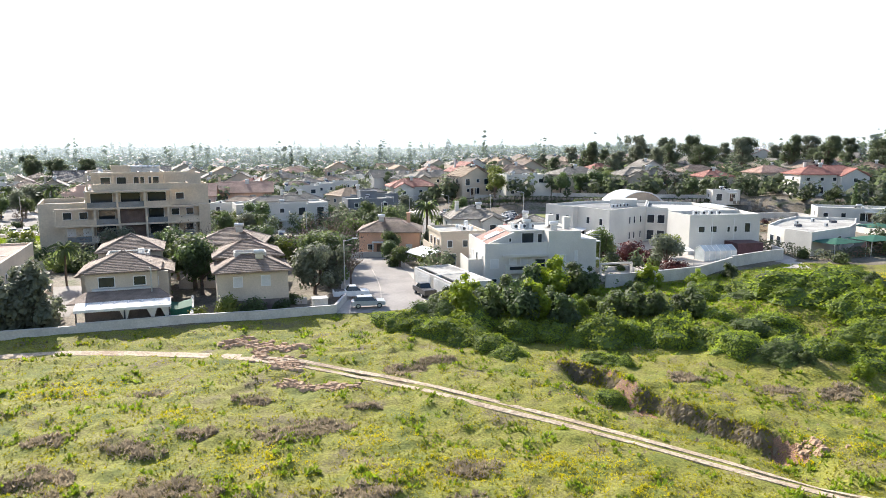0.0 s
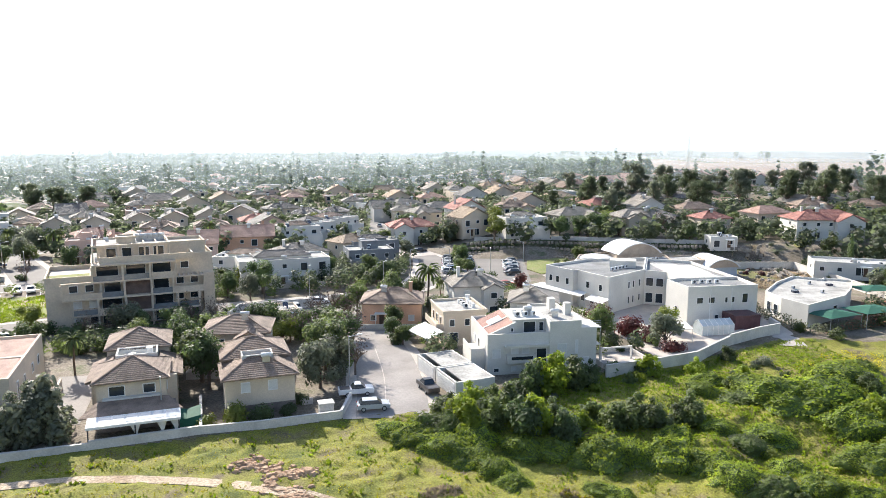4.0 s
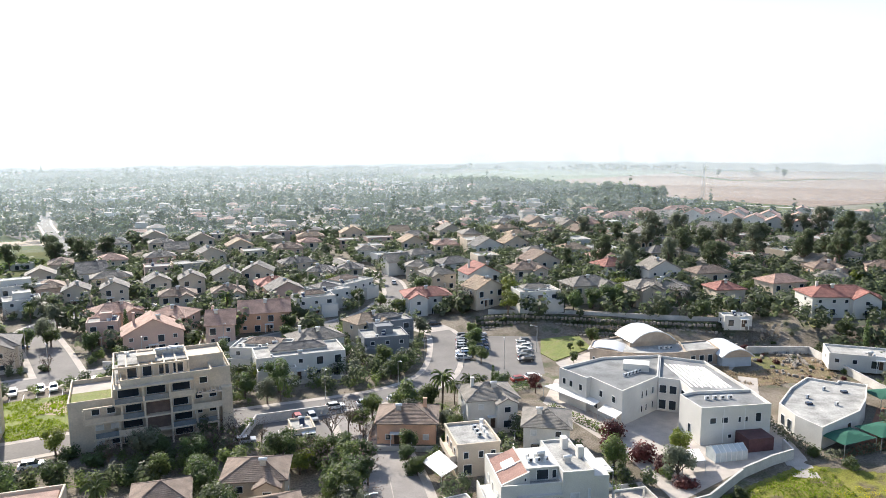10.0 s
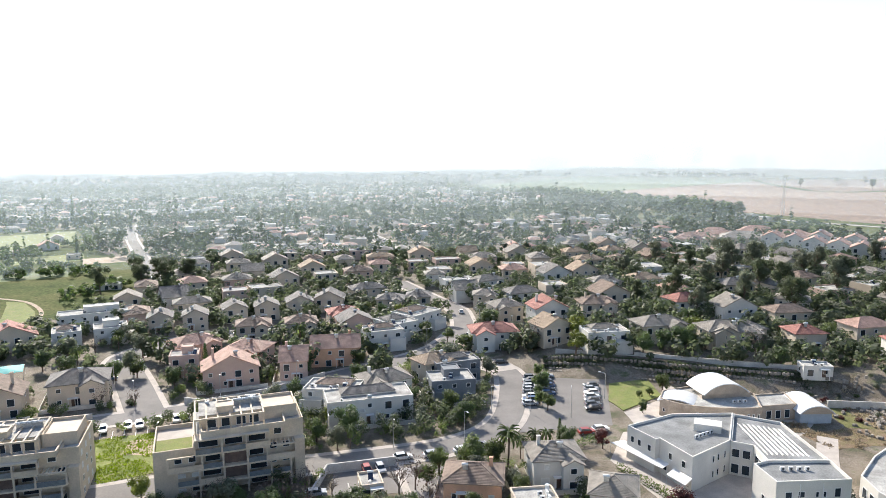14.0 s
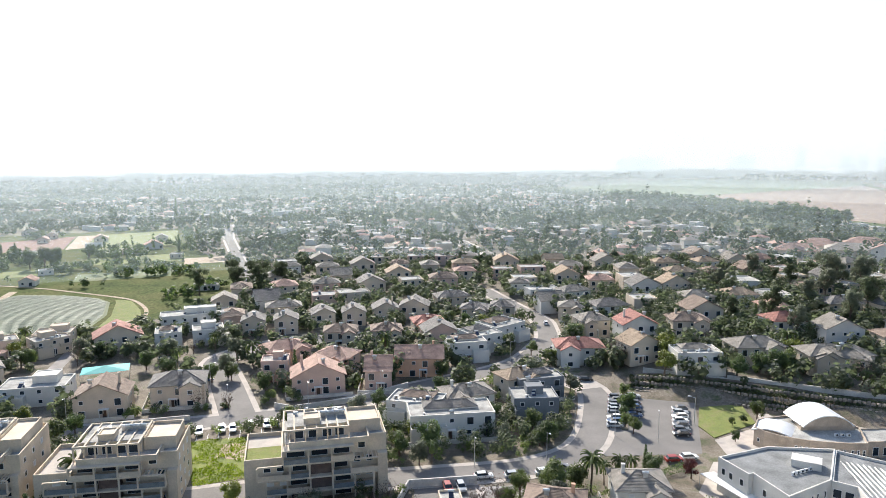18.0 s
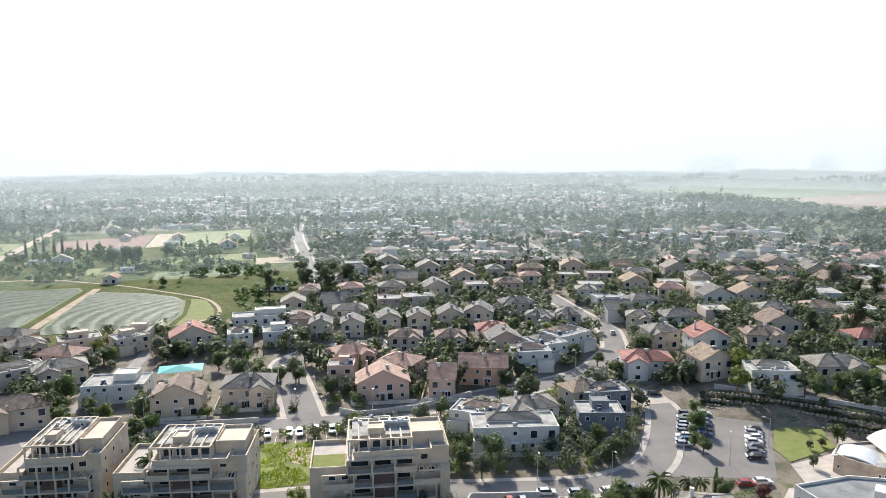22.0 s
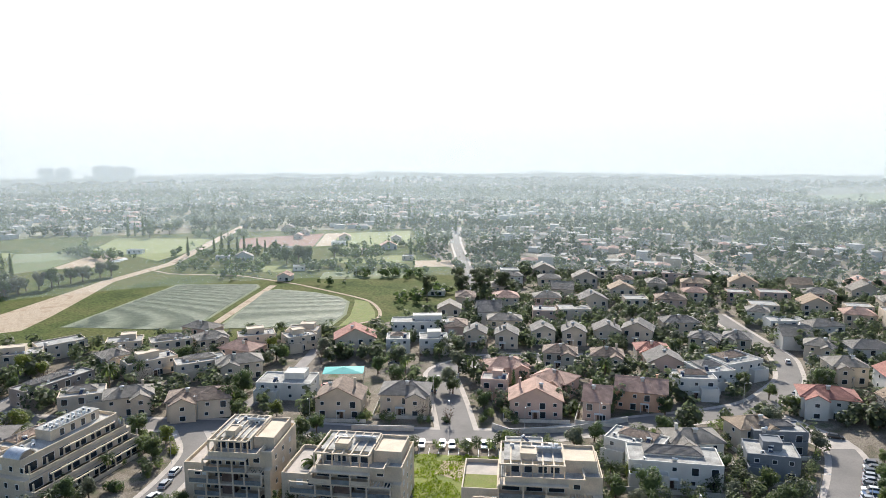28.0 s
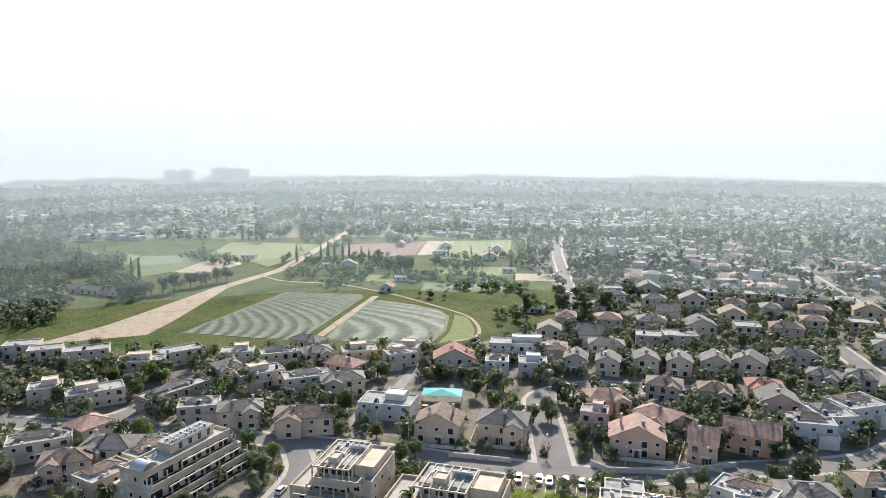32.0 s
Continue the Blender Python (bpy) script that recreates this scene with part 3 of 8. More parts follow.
def hip_roof(w, d, z, over=0.55, slope=0.42, ridge=None):
    """A hipped roof slab with eaves; returns roof and ridge-cap shapes."""
    x, y0, y1 = w / 2 + over, -over, d + over
    run = min(x, (y1 - y0) / 2)
    h = run * slope
    cy = (y0 + y1) / 2
    if w >= d:
        a, b = (-x + run, cy, z + h), (x - run, cy, z + h)
    else:
        a, b = (0, y0 + run, z + h), (0, y1 - run, z + h)
    t = 0.16
    lo = [(-x, y0, z - t), (x, y0, z - t), (x, y1, z - t), (-x, y1, z - t)]
    up = [(p[0], p[1], z) for p in lo]
    vs = lo + up + [a, b]
    if w >= d:
        top = [(4, 5, 9, 8), (5, 6, 9), (6, 7, 8, 9), (7, 4, 8)]
    else:
        top = [(4, 5, 8), (5, 6, 9, 8), (6, 7, 9), (7, 4, 8, 9)]
    fs = [(3, 2, 1, 0), (0, 1, 5, 4), (1, 2, 6, 5), (2, 3, 7, 6), (3, 0, 4, 7)]
    roof = Shape().add(vs, fs)
    for q in top:
        roof.courses(q[0], q[1], vs[q[2]], vs[q[-1]])
    cap = Shape()
    ends = {4: a, 5: b, 6: b, 7: a} if w >= d else {4: a, 5: a, 6: b, 7: b}
    for i, e in ends.items():
        cap.tube(vs[i], e, 0.12, 0.12, 5)
    cap.tube(a, b, 0.13, 0.13, 5) if (Vector(a) - Vector(b)).length > 0.3 else None
    return roof, cap, h


def gable_roof(w, d, z, over=0.5, slope=0.5, along_x=False):
    x, y0, y1 = w / 2 + over, -over, d + over
    t = 0.18
    if along_x:
        cy, h = (y0 + y1) / 2, (y1 - y0) / 2 * slope
        pr = [(y0, z), (cy, z + h), (y1, z), (y1 - 0.2, z - t), (cy, z + h - t), (y0 + 0.2, z - t)]
        vs = [(-x, y, zz) for y, zz in pr] + [(x, y, zz) for y, zz in pr]
        gab = [[(sx, 0, z - t), (sx, d, z - t), (sx, cy, z + h - t - 0.1)] for sx in (-w / 2, w / 2)]
        cap = ((-x, cy, z + h), (x, cy, z + h))
    else:
        h = x * slope
        pr = [(-x, z), (0, z + h), (x, z), (x - 0.2, z - t), (0, z + h - t), (-x + 0.2, z - t)]
        vs = [(xx, y0, zz) for xx, zz in pr] + [(xx, y1, zz) for xx, zz in pr]
        gab = [[(-w / 2, sy, z - t), (w / 2, sy, z - t), (0, sy, z + h - t - 0.1)] for sy in (0, d)]
        cap = ((0, y0, z + h), (0, y1, z + h))
    fs = [(i, (i + 1) % 6, 6 + (i + 1) % 6, 6 + i) for i in range(2, 6)] + [(0, 1, 4, 5), (1, 2, 3, 4), (7, 6, 11, 10), (8, 7, 10, 9)]
    roof = Shape().add(vs, fs)
    roof.courses(6, 0, vs[1], vs[7]) if not along_x else roof.courses(0, 6, vs[7], vs[1])
    roof.courses(2, 8, vs[7], vs[1]) if not along_x else roof.courses(8, 2, vs[1], vs[7])
    g = [Shape().add(tri, [(0, 1, 2)]) for tri in gab]
    return roof, Shape().tube(*cap, 0.13, 0.13, 5), g, h


def solar_heater(parent, at):
    s = part("solar_panel", SOLAR[0], None, parent, "dark solar collector", at=at)
    part("tank", SOLAR[1], None, s, "white water tank")
    part("stand", SOLAR[2], None, s)


def make_solar():
    p = Shape().add([(-0.5, 0, 0.25), (0.5, 0, 0.25), (0.5, 1.6, 1.05), (-0.5, 1.6, 1.05), (-0.5, 0, 0.17), (0.5, 0, 0.17), (0.5, 1.6, 0.97), (-0.5, 1.6, 0.97)],
                    [(0, 1, 2, 3), (7, 6, 5, 4), (0, 4, 5, 1), (1, 5, 6, 2), (2, 6, 7, 3), (3, 7, 4, 0)])
    t = Shape().tube((-0.65, 1.85, 1.15), (0.65, 1.85, 1.15), 0.28, 0.28, 10)
    st = Shape().box(-0.5, 0.5, 1.8, 1.9, 0, 0.9)
    return p.mesh("solar_panel", M_SOLAR), t.mesh("tank", M_TANK, True), st.mesh("stand", M_METAL)


SOLAR = make_solar()


def make_ac():
    b = Shape().box(-0.45, 0.45, -0.18, 0.18, 0.08, 0.75).box(-0.4, -0.3, -0.2, 0.2, 0, 0.08).box(0.3, 0.4, -0.2, 0.2, 0, 0.08)
    g = Shape().tube((0.1, -0.2, 0.42), (0.1, -0.17, 0.42), 0.26, 0.26, 12)
    return b.mesh("ac_unit", M_TANK), g.mesh("fan_grille", M_BLACK)


AC = make_ac()


def ac_unit(parent, at):
    a = part("ac_unit", AC[0], None, parent, "white air-conditioning unit", at=at)
    part("fan_grille", AC[1], None, a)


COLOR_WORD = {"white": "white-rendered", "cream": "cream-rendered", "pink": "faded pink", "peach": "peach-orange", "slate": "slate-grey", "dark": "brown-rendered", "stone": "pale stone-clad", "brick": "tan"}
ROOF_WORD = {"dusty": "dusty grey tiled", "pale": "pale sanded tiled", "rose": "faded rose tiled", "brown": "brown tiled", "tan": "tan tiled", "terra": "faded terracotta", "red": "red tiled", "slate": "dark grey tiled", "grey": "grey-brown tiled"}


def house(x, y, rot, w, d, kind="hip", floors=2, wall="cream", roof="brown", eave=6.0, base=0.0, seed=1, near=True, solar=1):
    """A detached house; its front faces -y before it is turned."""
    rng = random.Random(seed)
    word = {"hip": "hipped", "gable": "gabled", "gablex": "gabled", "flat": "flat-roofed"}[kind]
    label = f"{COLOR_WORD[wall]} {floors}-storey house with flat roof and parapet" if kind == "flat" else f"{COLOR_WORD[wall]} {floors}-storey house, {ROOF_WORD[roof]} {word} roof"
    t = thing("house", pose(x, y, base, 0, 0, rot), label, "house", "houses of the suburb")
    h = eave
    st = h / floors
    if kind == "flat":
        h0 = h - 0.5
        part("wall", Shape().box(-w / 2, w / 2, 0, d, -1.0, h0), WALL[wall], t)
        if near and floors > 1:
            s0 = rng.choice((-1, 1))
            a, b = sorted((s0 * w * 0.5, s0 * w * 0.08))
            part("front_wing", Shape().box(a, b, -2.6, 0, -1.0, st).rim(a, b, -2.6, 0, st, st + 0.9, 0.2), WALL[wall], t, "lower front wing with roof terrace")
        part("parapet", Shape().rim(-w / 2, w / 2, 0, d, h0, h, 0.25), WALL[wall], t)
        part("roof", Shape().box(-w / 2 + 0.25, w / 2 - 0.25, 0.25, d - 0.25, h0 - 0.1, h0 + 0.06), M_FLAT, t, "pale coated flat roof")
        if near and floors > 1:
            ux, uw = rng.uniform(-w * 0.15, w * 0.15), w * rng.uniform(0.35, 0.5)
            if w > 8.5 and rng.random() < 0.6:
                hw, hd = w * 0.62, d * 0.5
                r2, cap2, _ = hip_roof(hw, hd, h0 + 0.75, 0.3, 0.4)
                part("upper_wall", Shape().box(-hw / 2, hw / 2, d * 0.42, d * 0.42 + hd, h0, h0 + 0.7), WALL[wall], t)
                hr = part("upper_roof", r2, ROOF[rng.choice(("slate", "grey", "brown"))], t, "dark tiled hip inside the parapet", at=pose(0, d * 0.42, 0))
                part("ridge_tiles", cap2, ROOF["slate"], hr)
            else:
                u = part("stair_block", Shape().box(ux - uw / 2, ux + uw / 2, d * 0.45, d - 0.6, h0 + 0.06, h0 + 2.1).rim(ux - uw / 2 - 0.1, ux + uw / 2 + 0.1, d * 0.45 - 0.1, d - 0.5, h0 + 2.1, h0 + 2.3, 0.3), WALL[wall], t)
            pw = w * 0.3
            px = -w / 2 + 0.6 if ux > 0 else w / 2 - 0.6 - pw
            part("balcony", Shape().box(px, px + pw, -1.3, 0.0, st - 0.2, st).box(px, px + pw, -1.3, -1.15, st, st + 0.9).box(px, px + 0.15, -1.15, 0, st, st + 0.9).box(px + pw - 0.15, px + pw, -1.15, 0, st, st + 0.9), WALL[wall], t)
        for i in range(solar):
            solar_heater(t, pose(rng.uniform(-w * 0.35, w * 0.35), rng.uniform(0.8, d * 0.4), h0 + 0.06, 0, 0, rng.choice((0, 180)) - rot * 0.3))
        if near:
            for i in range(rng.randint(1, 3)):
                ac_unit(t, pose(rng.uniform(-w * 0.4, w * 0.4), rng.uniform(1, d * 0.4), h0 + 0.06, 0, 0, rng.uniform(0, 360)))
    else:
        part("wall", Shape().box(-w / 2, w / 2, 0, d, -1.0, h - 0.17), WALL[wall], t)
        if kind == "hip":
            r, cap, rise = hip_roof(w, d, h)
        else:
            r, cap, g, rise = gable_roof(w, d, h, along_x=(kind == "gablex"))
            for gw in g:
                part("gable_wall", gw, WALL[wall], t)
        ro = part("roof", r, ROOF[roof], t)
        part("ridge_tiles", cap, ROOF[roof], ro)
        if near and kind == "hip" and w > 9 and floors > 1:
            wx, ww = rng.choice((-1, 1)) * w * 0.24, w * 0.4
            part("front_wing", Shape().box(wx - ww / 2, wx + ww / 2, -2.0, 0, -1.0, h - 0.6), WALL[wall], t)
            gr, gcap, gg, _ = gable_roof(ww, 4.0, h - 0.4, 0.35, 0.5)
            wr = part("wing_roof", gr, ROOF[roof], t, at=pose(wx, -2.0, 0))
            part("gable_wall", gg[0], WALL[wall], t, at=pose(wx, -2.0, 0))
            part("ridge_tiles", gcap, ROOF[roof], wr)
            window(t, pose(wx, -2.005, st + 0.7), 1.4, 1.3, False, math.hypot(x, y) > 180)
            window(t, pose(wx, -2.005, 0.6), 1.8, 1.6, False, math.hypot(x, y) > 180)
        if solar:
            solar_heater(t, pose(rng.uniform(-w * 0.2, w * 0.2), d * 0.5 - 0.6, h + rise * 0.8, 0, 0, 180))
        if near and rng.random() < 0.5:
            cx = rng.choice((-1, 1)) * w * 0.3
            part("chimney", Shape().box(cx - 0.35, cx + 0.35, d * 0.55, d * 0.55 + 0.6, h, h + rise + 0.9).box(cx - 0.42, cx + 0.42, d * 0.55 - 0.07, d * 0.55 + 0.67, h + rise + 0.9, h + rise + 1.0), WALL[wall], t)
    facade(t, w, d, 0.0, floors, rng, storey=st, shut=0.3, sides=near, simple=not near or math.hypot(x, y) > 180)
    if near:
        if math.hypot(x, y) < 210 and base < 1:
            part("yard_wall", Shape().box(-w / 2 - 2, w / 2 + 2, -3.2, -3.0, -0.5, 1.1).box(-w / 2 - 2, -w / 2 - 1.8, -3.0, d, -0.5, 1.1), M_WALLST, t, "low rendered yard wall")
        dx = rng.uniform(-w * 0.2, w * 0.2)
        part("door", Shape().box(dx - 0.5, dx + 0.5, -0.05, 0.02, 0, 2.1), M_DOOR, t, "dark front door")
        part("porch_roof", Shape().box(dx - 1.3, dx + 1.3, -1.2, 0.0, 2.45, 2.6).box(dx - 1.2, dx - 1.05, -1.15, -1.0, -0.5, 2.45).box(dx + 1.05, dx + 1.2, -1.15, -1.0, -0.5, 2.45), M_TRIM, t)
    return t


M_DOOR = mat("dark_wood_door", (0.12, 0.07, 0.045), 0.5, 0.3, 2, 9, 0.1)


def apartment(x, y, rot, w, d, floors=4, storey=3.15, seed=1, wall="stone", turf=False):
    """A stepped apartment block: a projecting grid of balcony frames, a roof terrace, a penthouse and a pergola."""
    rng = random.Random(seed)
    t = thing("apartment_building", pose(x, y, 0, 0, 0, rot), "pale stone-clad apartment block with framed balconies and penthouse", "apartment building", "apartment blocks")
    H, S, rec = floors * storey, storey, 2.4
    L = H - S   # the roof of the lower left end
    W = WALL[wall]

    def X(u):
        return -w / 2 + u * w
    part("wall", Shape().box(X(0.26), w / 2, rec, d, -1, H).box(-w / 2, X(0.26), 1.2, d, -1, L).box(X(0.93), w / 2, 0.8, rec, -1, L), W, t)
    for f, a0, b0, cols in ((0, 0.145, 0.895, (0.145, 0.29, 0.45, 0.605, 0.76, 0.895)), (floors - 3, 0.145, 0.895, (0.145, 0.29, 0.45, 0.605, 0.76, 0.895)), (floors - 2, 0.09, 0.93, (0.09, 0.31, 0.445, 0.605, 0.735, 0.93)), (floors - 1, 0.265, 0.755, (0.265, 0.44, 0.6, 0.755))):
        z = f * S
        if f:
            part("balcony_slab", Shape().box(X(a0), X(b0), -0.9, rec, z - 0.3, z), W, t)
        for u in cols:
            part("column", Shape().box(X(u) - 0.17, X(u) + 0.17, -0.88, -0.5, z if f else -1, z + S - 0.3), W, t)
        for u, v in zip(cols, cols[1:]):
            core = 0.4 < (u + v) / 2 < 0.62 and f < floors - 1
            if f and not core:
                part("balcony_rail", Shape().box(X(u) + 0.17, X(v) - 0.17, -0.72, -0.66, z, z + 1.0), M_RAILGLASS if rng.random() < 0.7 else W, t)
            if core:
                continue
            m = (u + v) / 2
            if m < 0.29 or m > 0.7:
                for k in (-0.045, 0.045):
                    window(t, pose(X(m + k), (1.195 if m < 0.26 else rec - 0.005), z + 0.9), 1.5, 1.4, rng.random() < 0.3)
            else:
                window(t, pose(X(m), rec - 0.005, z + 0.1), (v - u) * w * 0.75, 2.45)
    part("balcony_slab", Shape().box(X(0.265), X(0.755), -0.9, rec, H - 0.3, H), W, t)
    part("frame_beam", Shape().box(X(0.09), X(0.255), -0.88, -0.5, L - 0.3, L), W, t)
    part("frame_beam", Shape().box(X(0.765), X(0.93), -0.88, -0.5, L - 0.3, L), W, t)
    for i in range(6):
        bx = X(0.775) + i * w * 0.028
        part("beam", Shape().box(bx, bx + 0.2, -0.5, rec, L - 0.28, L - 0.05), W, t)
    part("core_screen", Shape().box(X(0.455), X(0.598), 0.4, rec, S * 0.9, L - 0.3), M_SCREEN, t, "brown slatted stair-core screen")
    for f in range(floors):
        for py in (0.25, 0.5, 0.75):
            if f < floors - 1:
                window(t, pose(-w / 2 - 0.005, d * py, f * S + 1, 0, 0, -90), 1.2, 1.2, rng.random() < 0.4)
            window(t, pose(w / 2 + 0.005, d * py, f * S + 1, 0, 0, 90), 1.2, 1.2, rng.random() < 0.4)
    window(t, pose(X(0.82), rec - 0.005, L + 0.9), 1.6, 1.4)
    part("terrace_parapet", Shape().rim(-w / 2, X(0.26), 1.2, d, L, L + 0.9, 0.25), W, t)
    part("terrace_lawn", Shape().box(-w / 2 + 0.25, X(0.26) - 0.25, 1.45, d * 0.6, L - 0.05, L + 0.06), M_LAWN if turf else M_PAVE, t, "green turf on the roof terrace" if turf else "pale paving on the roof terrace")
    part("terrace_floor", Shape().box(-w / 2 + 0.25, X(0.26) - 0.25, d * 0.6, d - 0.25, L - 0.05, L + 0.05), M_PAVE, t)
    part("roof", Shape().box(X(0.27), w / 2 - 0.25, rec + 0.05, d - 0.25, H - 0.1, H + 0.06), M_FLAT, t, "pale coated flat roof")
    part("parapet", Shape().rim(X(0.31), X(0.87), 0.3, d, H + 0.002, H + 1.2, 0.25), W, t)
    part("parapet", Shape().rim(X(0.872), w / 2, rec, d, H, H + 0.8, 0.22), W, t)
    part("penthouse", Shape().box(X(0.3), X(0.73), 4.6, d - 1.5, H + 0.06, H + 2.8).box(X(0.735), X(0.97), 5.6, d - 1.5, H + 0.06, H + 2.2).rim(X(0.735), X(0.97), 5.6, d - 1.5, H + 2.2, H + 2.8, 0.25), W, t)
    part("penthouse_roof", Shape().box(X(0.3), X(0.73), 4.6, d - 1.5, H + 2.8, H + 2.9), M_FLAT, t, "pale coated flat roof")
    for u in (0.38, 0.48, 0.58, 0.67):
        window(t, pose(X(u), 4.595, H + 0.1), 2.0, 2.2)
    pg = part("pergola", Shape().rim(X(0.27), X(0.735), 1.8, d - 1.8, H + 2.9, H + 3.25, 0.32), W, t)
    for u in (0.27, 0.345, 0.42, 0.5, 0.575, 0.65, 0.725):
        part("post", Shape().box(X(u), X(u) + 0.3, 1.85, 2.15, H, H + 2.9), W, pg)
        part("beam", Shape().box(X(u), X(u) + 0.3, 2.15, d - 2.1, H + 2.92, H + 3.22), W, pg)
    part("stair_tower", Shape().box(X(0.42), X(0.53), 4.9, 8.4, H + 2.9, H + 4.1).rim(X(0.415), X(0.535), 4.8, 8.5, H + 4.1, H + 4.35, 0.3), W, t)
    for i in range(5):
        solar_heater(t, pose(X(0.56) + i * w * 0.035, d - 4.5, H + 2.9, 0, 0, 180))
    for i in range(7):
        ac_unit(t, pose(X(rng.uniform(0.32, 0.7)), rng.uniform(9, d - 3), H + 2.9, 0, 0, rng.choice((0, 90, 180))))
    return t


M_RAILGLASS = mat("grey_glass_rail", (0.2, 0.22, 0.23), 0.2, 0.2, 1, 6, 0, spec=0.6)
M_SCREEN = mat("brown_slat_screen", (0.17, 0.12, 0.1), 0.7, 0.25, 1, 8, 0.5, wave=(4.0, "Z"))


# ---- trees ----
def leaf_cloud(lobes, n, size, rng, flat=1.0):
    """Many small leaf sprays on the skins of a few lobes."""
    s = Shape()
    vol = [r[3] ** 2 for r in lobes]
    for _ in range(n):
        cx, cy, cz, r = rng.choices(lobes, vol)[0]
        u = Vector((rng.gauss(0, 1), rng.gauss(0, 1), rng.gauss(0, 1))).normalized()
        k = r * rng.uniform(0.4, 1.16)
        c = Vector((cx + u.x * k, cy + u.y * k, cz + u.z * k * flat))
        m = (u + Vector((rng.uniform(-0.7, 0.7), rng.uniform(-0.7, 0.7), rng.uniform(-0.2, 0.9)))).to_track_quat("Z", "Y").to_matrix()
        q = size * rng.uniform(0.6, 1.4)
        a = rng.uniform(0, 6.28)
        ring = [m @ Vector((math.cos(a + b) * q * e, math.sin(a + b) * q * e, rng.uniform(-0.12, 0.12) * q)) for b, e in ((0, 1), (1.5, 0.65), (3.1, 1), (4.6, 0.7))]
        s.add([c + p for p in ring], [(0, 1, 2, 3)])
    return s


def tree_proto(kind, seed):
    rng = random.Random(seed)
    trunk = Shape()
    if kind == "cypress":
        trunk.tube((0, 0, -0.3), (0, 0, 3), 0.22, 0.12)
        lobes = [(0, 0, 1.2 + i * 0.95, 0.95 * (1 - (i / 12) ** 2) + 0.15) for i in range(11)]
        leaves, leafmat, label, cat = leaf_cloud(lobes, 1700, 0.2, rng, 1.2), "dark", "tall narrow dark green cypress", "cypress tree"
    elif kind == "palm":
        pts = [(0, 0, -0.3), (0.1, 0, 2), (0.15, 0.1, 4), (0.1, 0.1, 6)]
        for a, b in zip(pts, pts[1:]):
            trunk.tube(a, b, 0.2, 0.18)
        leaves = Shape()
        for i in range(46):
            a, tilt = rng.uniform(0, 6.28), rng.uniform(-0.5, 1.2)
            prev, w = Vector((0.1, 0.1, 6)), 0.3
            for k in range(5):
                e = tilt - k * 0.38
                nx = prev + Vector((math.cos(a) * math.cos(e), math.sin(a) * math.cos(e), math.sin(e))) * 0.62
                side = Vector((-math.sin(a), math.cos(a), 0)) * w
                drop = Vector((0, 0, -0.16))
                leaves.add([prev + side + drop, prev, nx, nx + side * 0.85 + drop], [(0, 1, 2, 3)])
                leaves.add([prev, prev - side + drop, nx - side * 0.85 + drop, nx], [(0, 1, 2, 3)])
                prev = nx
                w *= 0.88
        leafmat, label, cat = "green", "date palm with arching green fronds", "palm tree"
    elif kind == "bare":
        def limb(p, dirv, ln, r, depth):
            q = p + dirv * ln
            trunk.tube(p, q, r, r * 0.65, 5)
            if depth:
                for _ in range(4 if depth > 1 else 5):
                    limb(p + dirv * ln * rng.uniform(0.6, 1), (dirv + Vector((rng.uniform(-0.8, 0.8), rng.uniform(-0.8, 0.8), rng.uniform(-0.1, 0.5)))).normalized(), ln * rng.uniform(0.55, 0.75), r * 0.5, depth - 1)
        limb(Vector((0, 0, -0.3)), Vector((0, 0, 1)), 2.0, 0.16, 4)
        leaves = leaf_cloud([(0, 0, 4.2, 2.2)], 160, 0.14, rng)
        leafmat, label, cat = "twig", "leafless grey-brown tree with fine twigs", "tree"
    elif kind == "thicket":
        lobes = [(math.cos(a) * k, math.sin(a) * k, z, r) for a, k, z, r in ((rng.uniform(0, 6.28), rng.uniform(0, 1.5), rng.uniform(0.2, 2.2), rng.uniform(0.5, 1.0)) for _ in range(13))]
        lobes += [(math.cos(a) * k, math.sin(a) * k, z, r) for a, k, z, r in ((rng.uniform(0, 6.28), rng.uniform(0, 0.9), rng.uniform(2.2, 3.2), rng.uniform(0.35, 0.6)) for _ in range(4))]
        for lx, ly, lz, r in lobes[:7]:
            trunk.tube((0, 0, -0.4), (lx * 0.9, ly * 0.9, lz), 0.08, 0.03, 5)
        leaves, leafmat, label, cat = leaf_cloud(lobes, 3000, 0.17, rng), "green", "dense leafy green thicket at the field edge", "thicket"
    else:
        tall = {"broad": 0.8, "olive": 0.35, "eucalypt": 1.7, "bush": 0.0}[kind]
        h = 2.2 * tall
        lobes = []
        for i in range({"bush": 5, "eucalypt": 19}.get(kind, 11)):
            a = rng.uniform(0, 6.28)
            k = {"bush": rng.uniform(0.1, 0.7), "eucalypt": rng.uniform(0.2, 2.7)}.get(kind, rng.uniform(0.3, 1.9))
            r = {"bush": rng.uniform(0.4, 0.8), "eucalypt": rng.uniform(0.6, 1.25)}.get(kind, rng.uniform(0.65, 1.4))
            lobes.append((math.cos(a) * k, math.sin(a) * k, h + (rng.uniform(0.6, 3.2) * max(1, tall) if kind != "bush" else rng.uniform(0.3, 0.8)), r))
        if kind != "bush":
            trunk.tube((0, 0, -0.4), (0, 0, h), 0.24, 0.17, 7)
            for lx, ly, lz, r in lobes:
                trunk.tube((0, 0, h * 0.85), (lx * 0.8, ly * 0.8, lz), 0.1, 0.03, 5)
        else:
            trunk.tube((0, 0, -0.3), (0, 0, 0.6), 0.08, 0.04, 5)
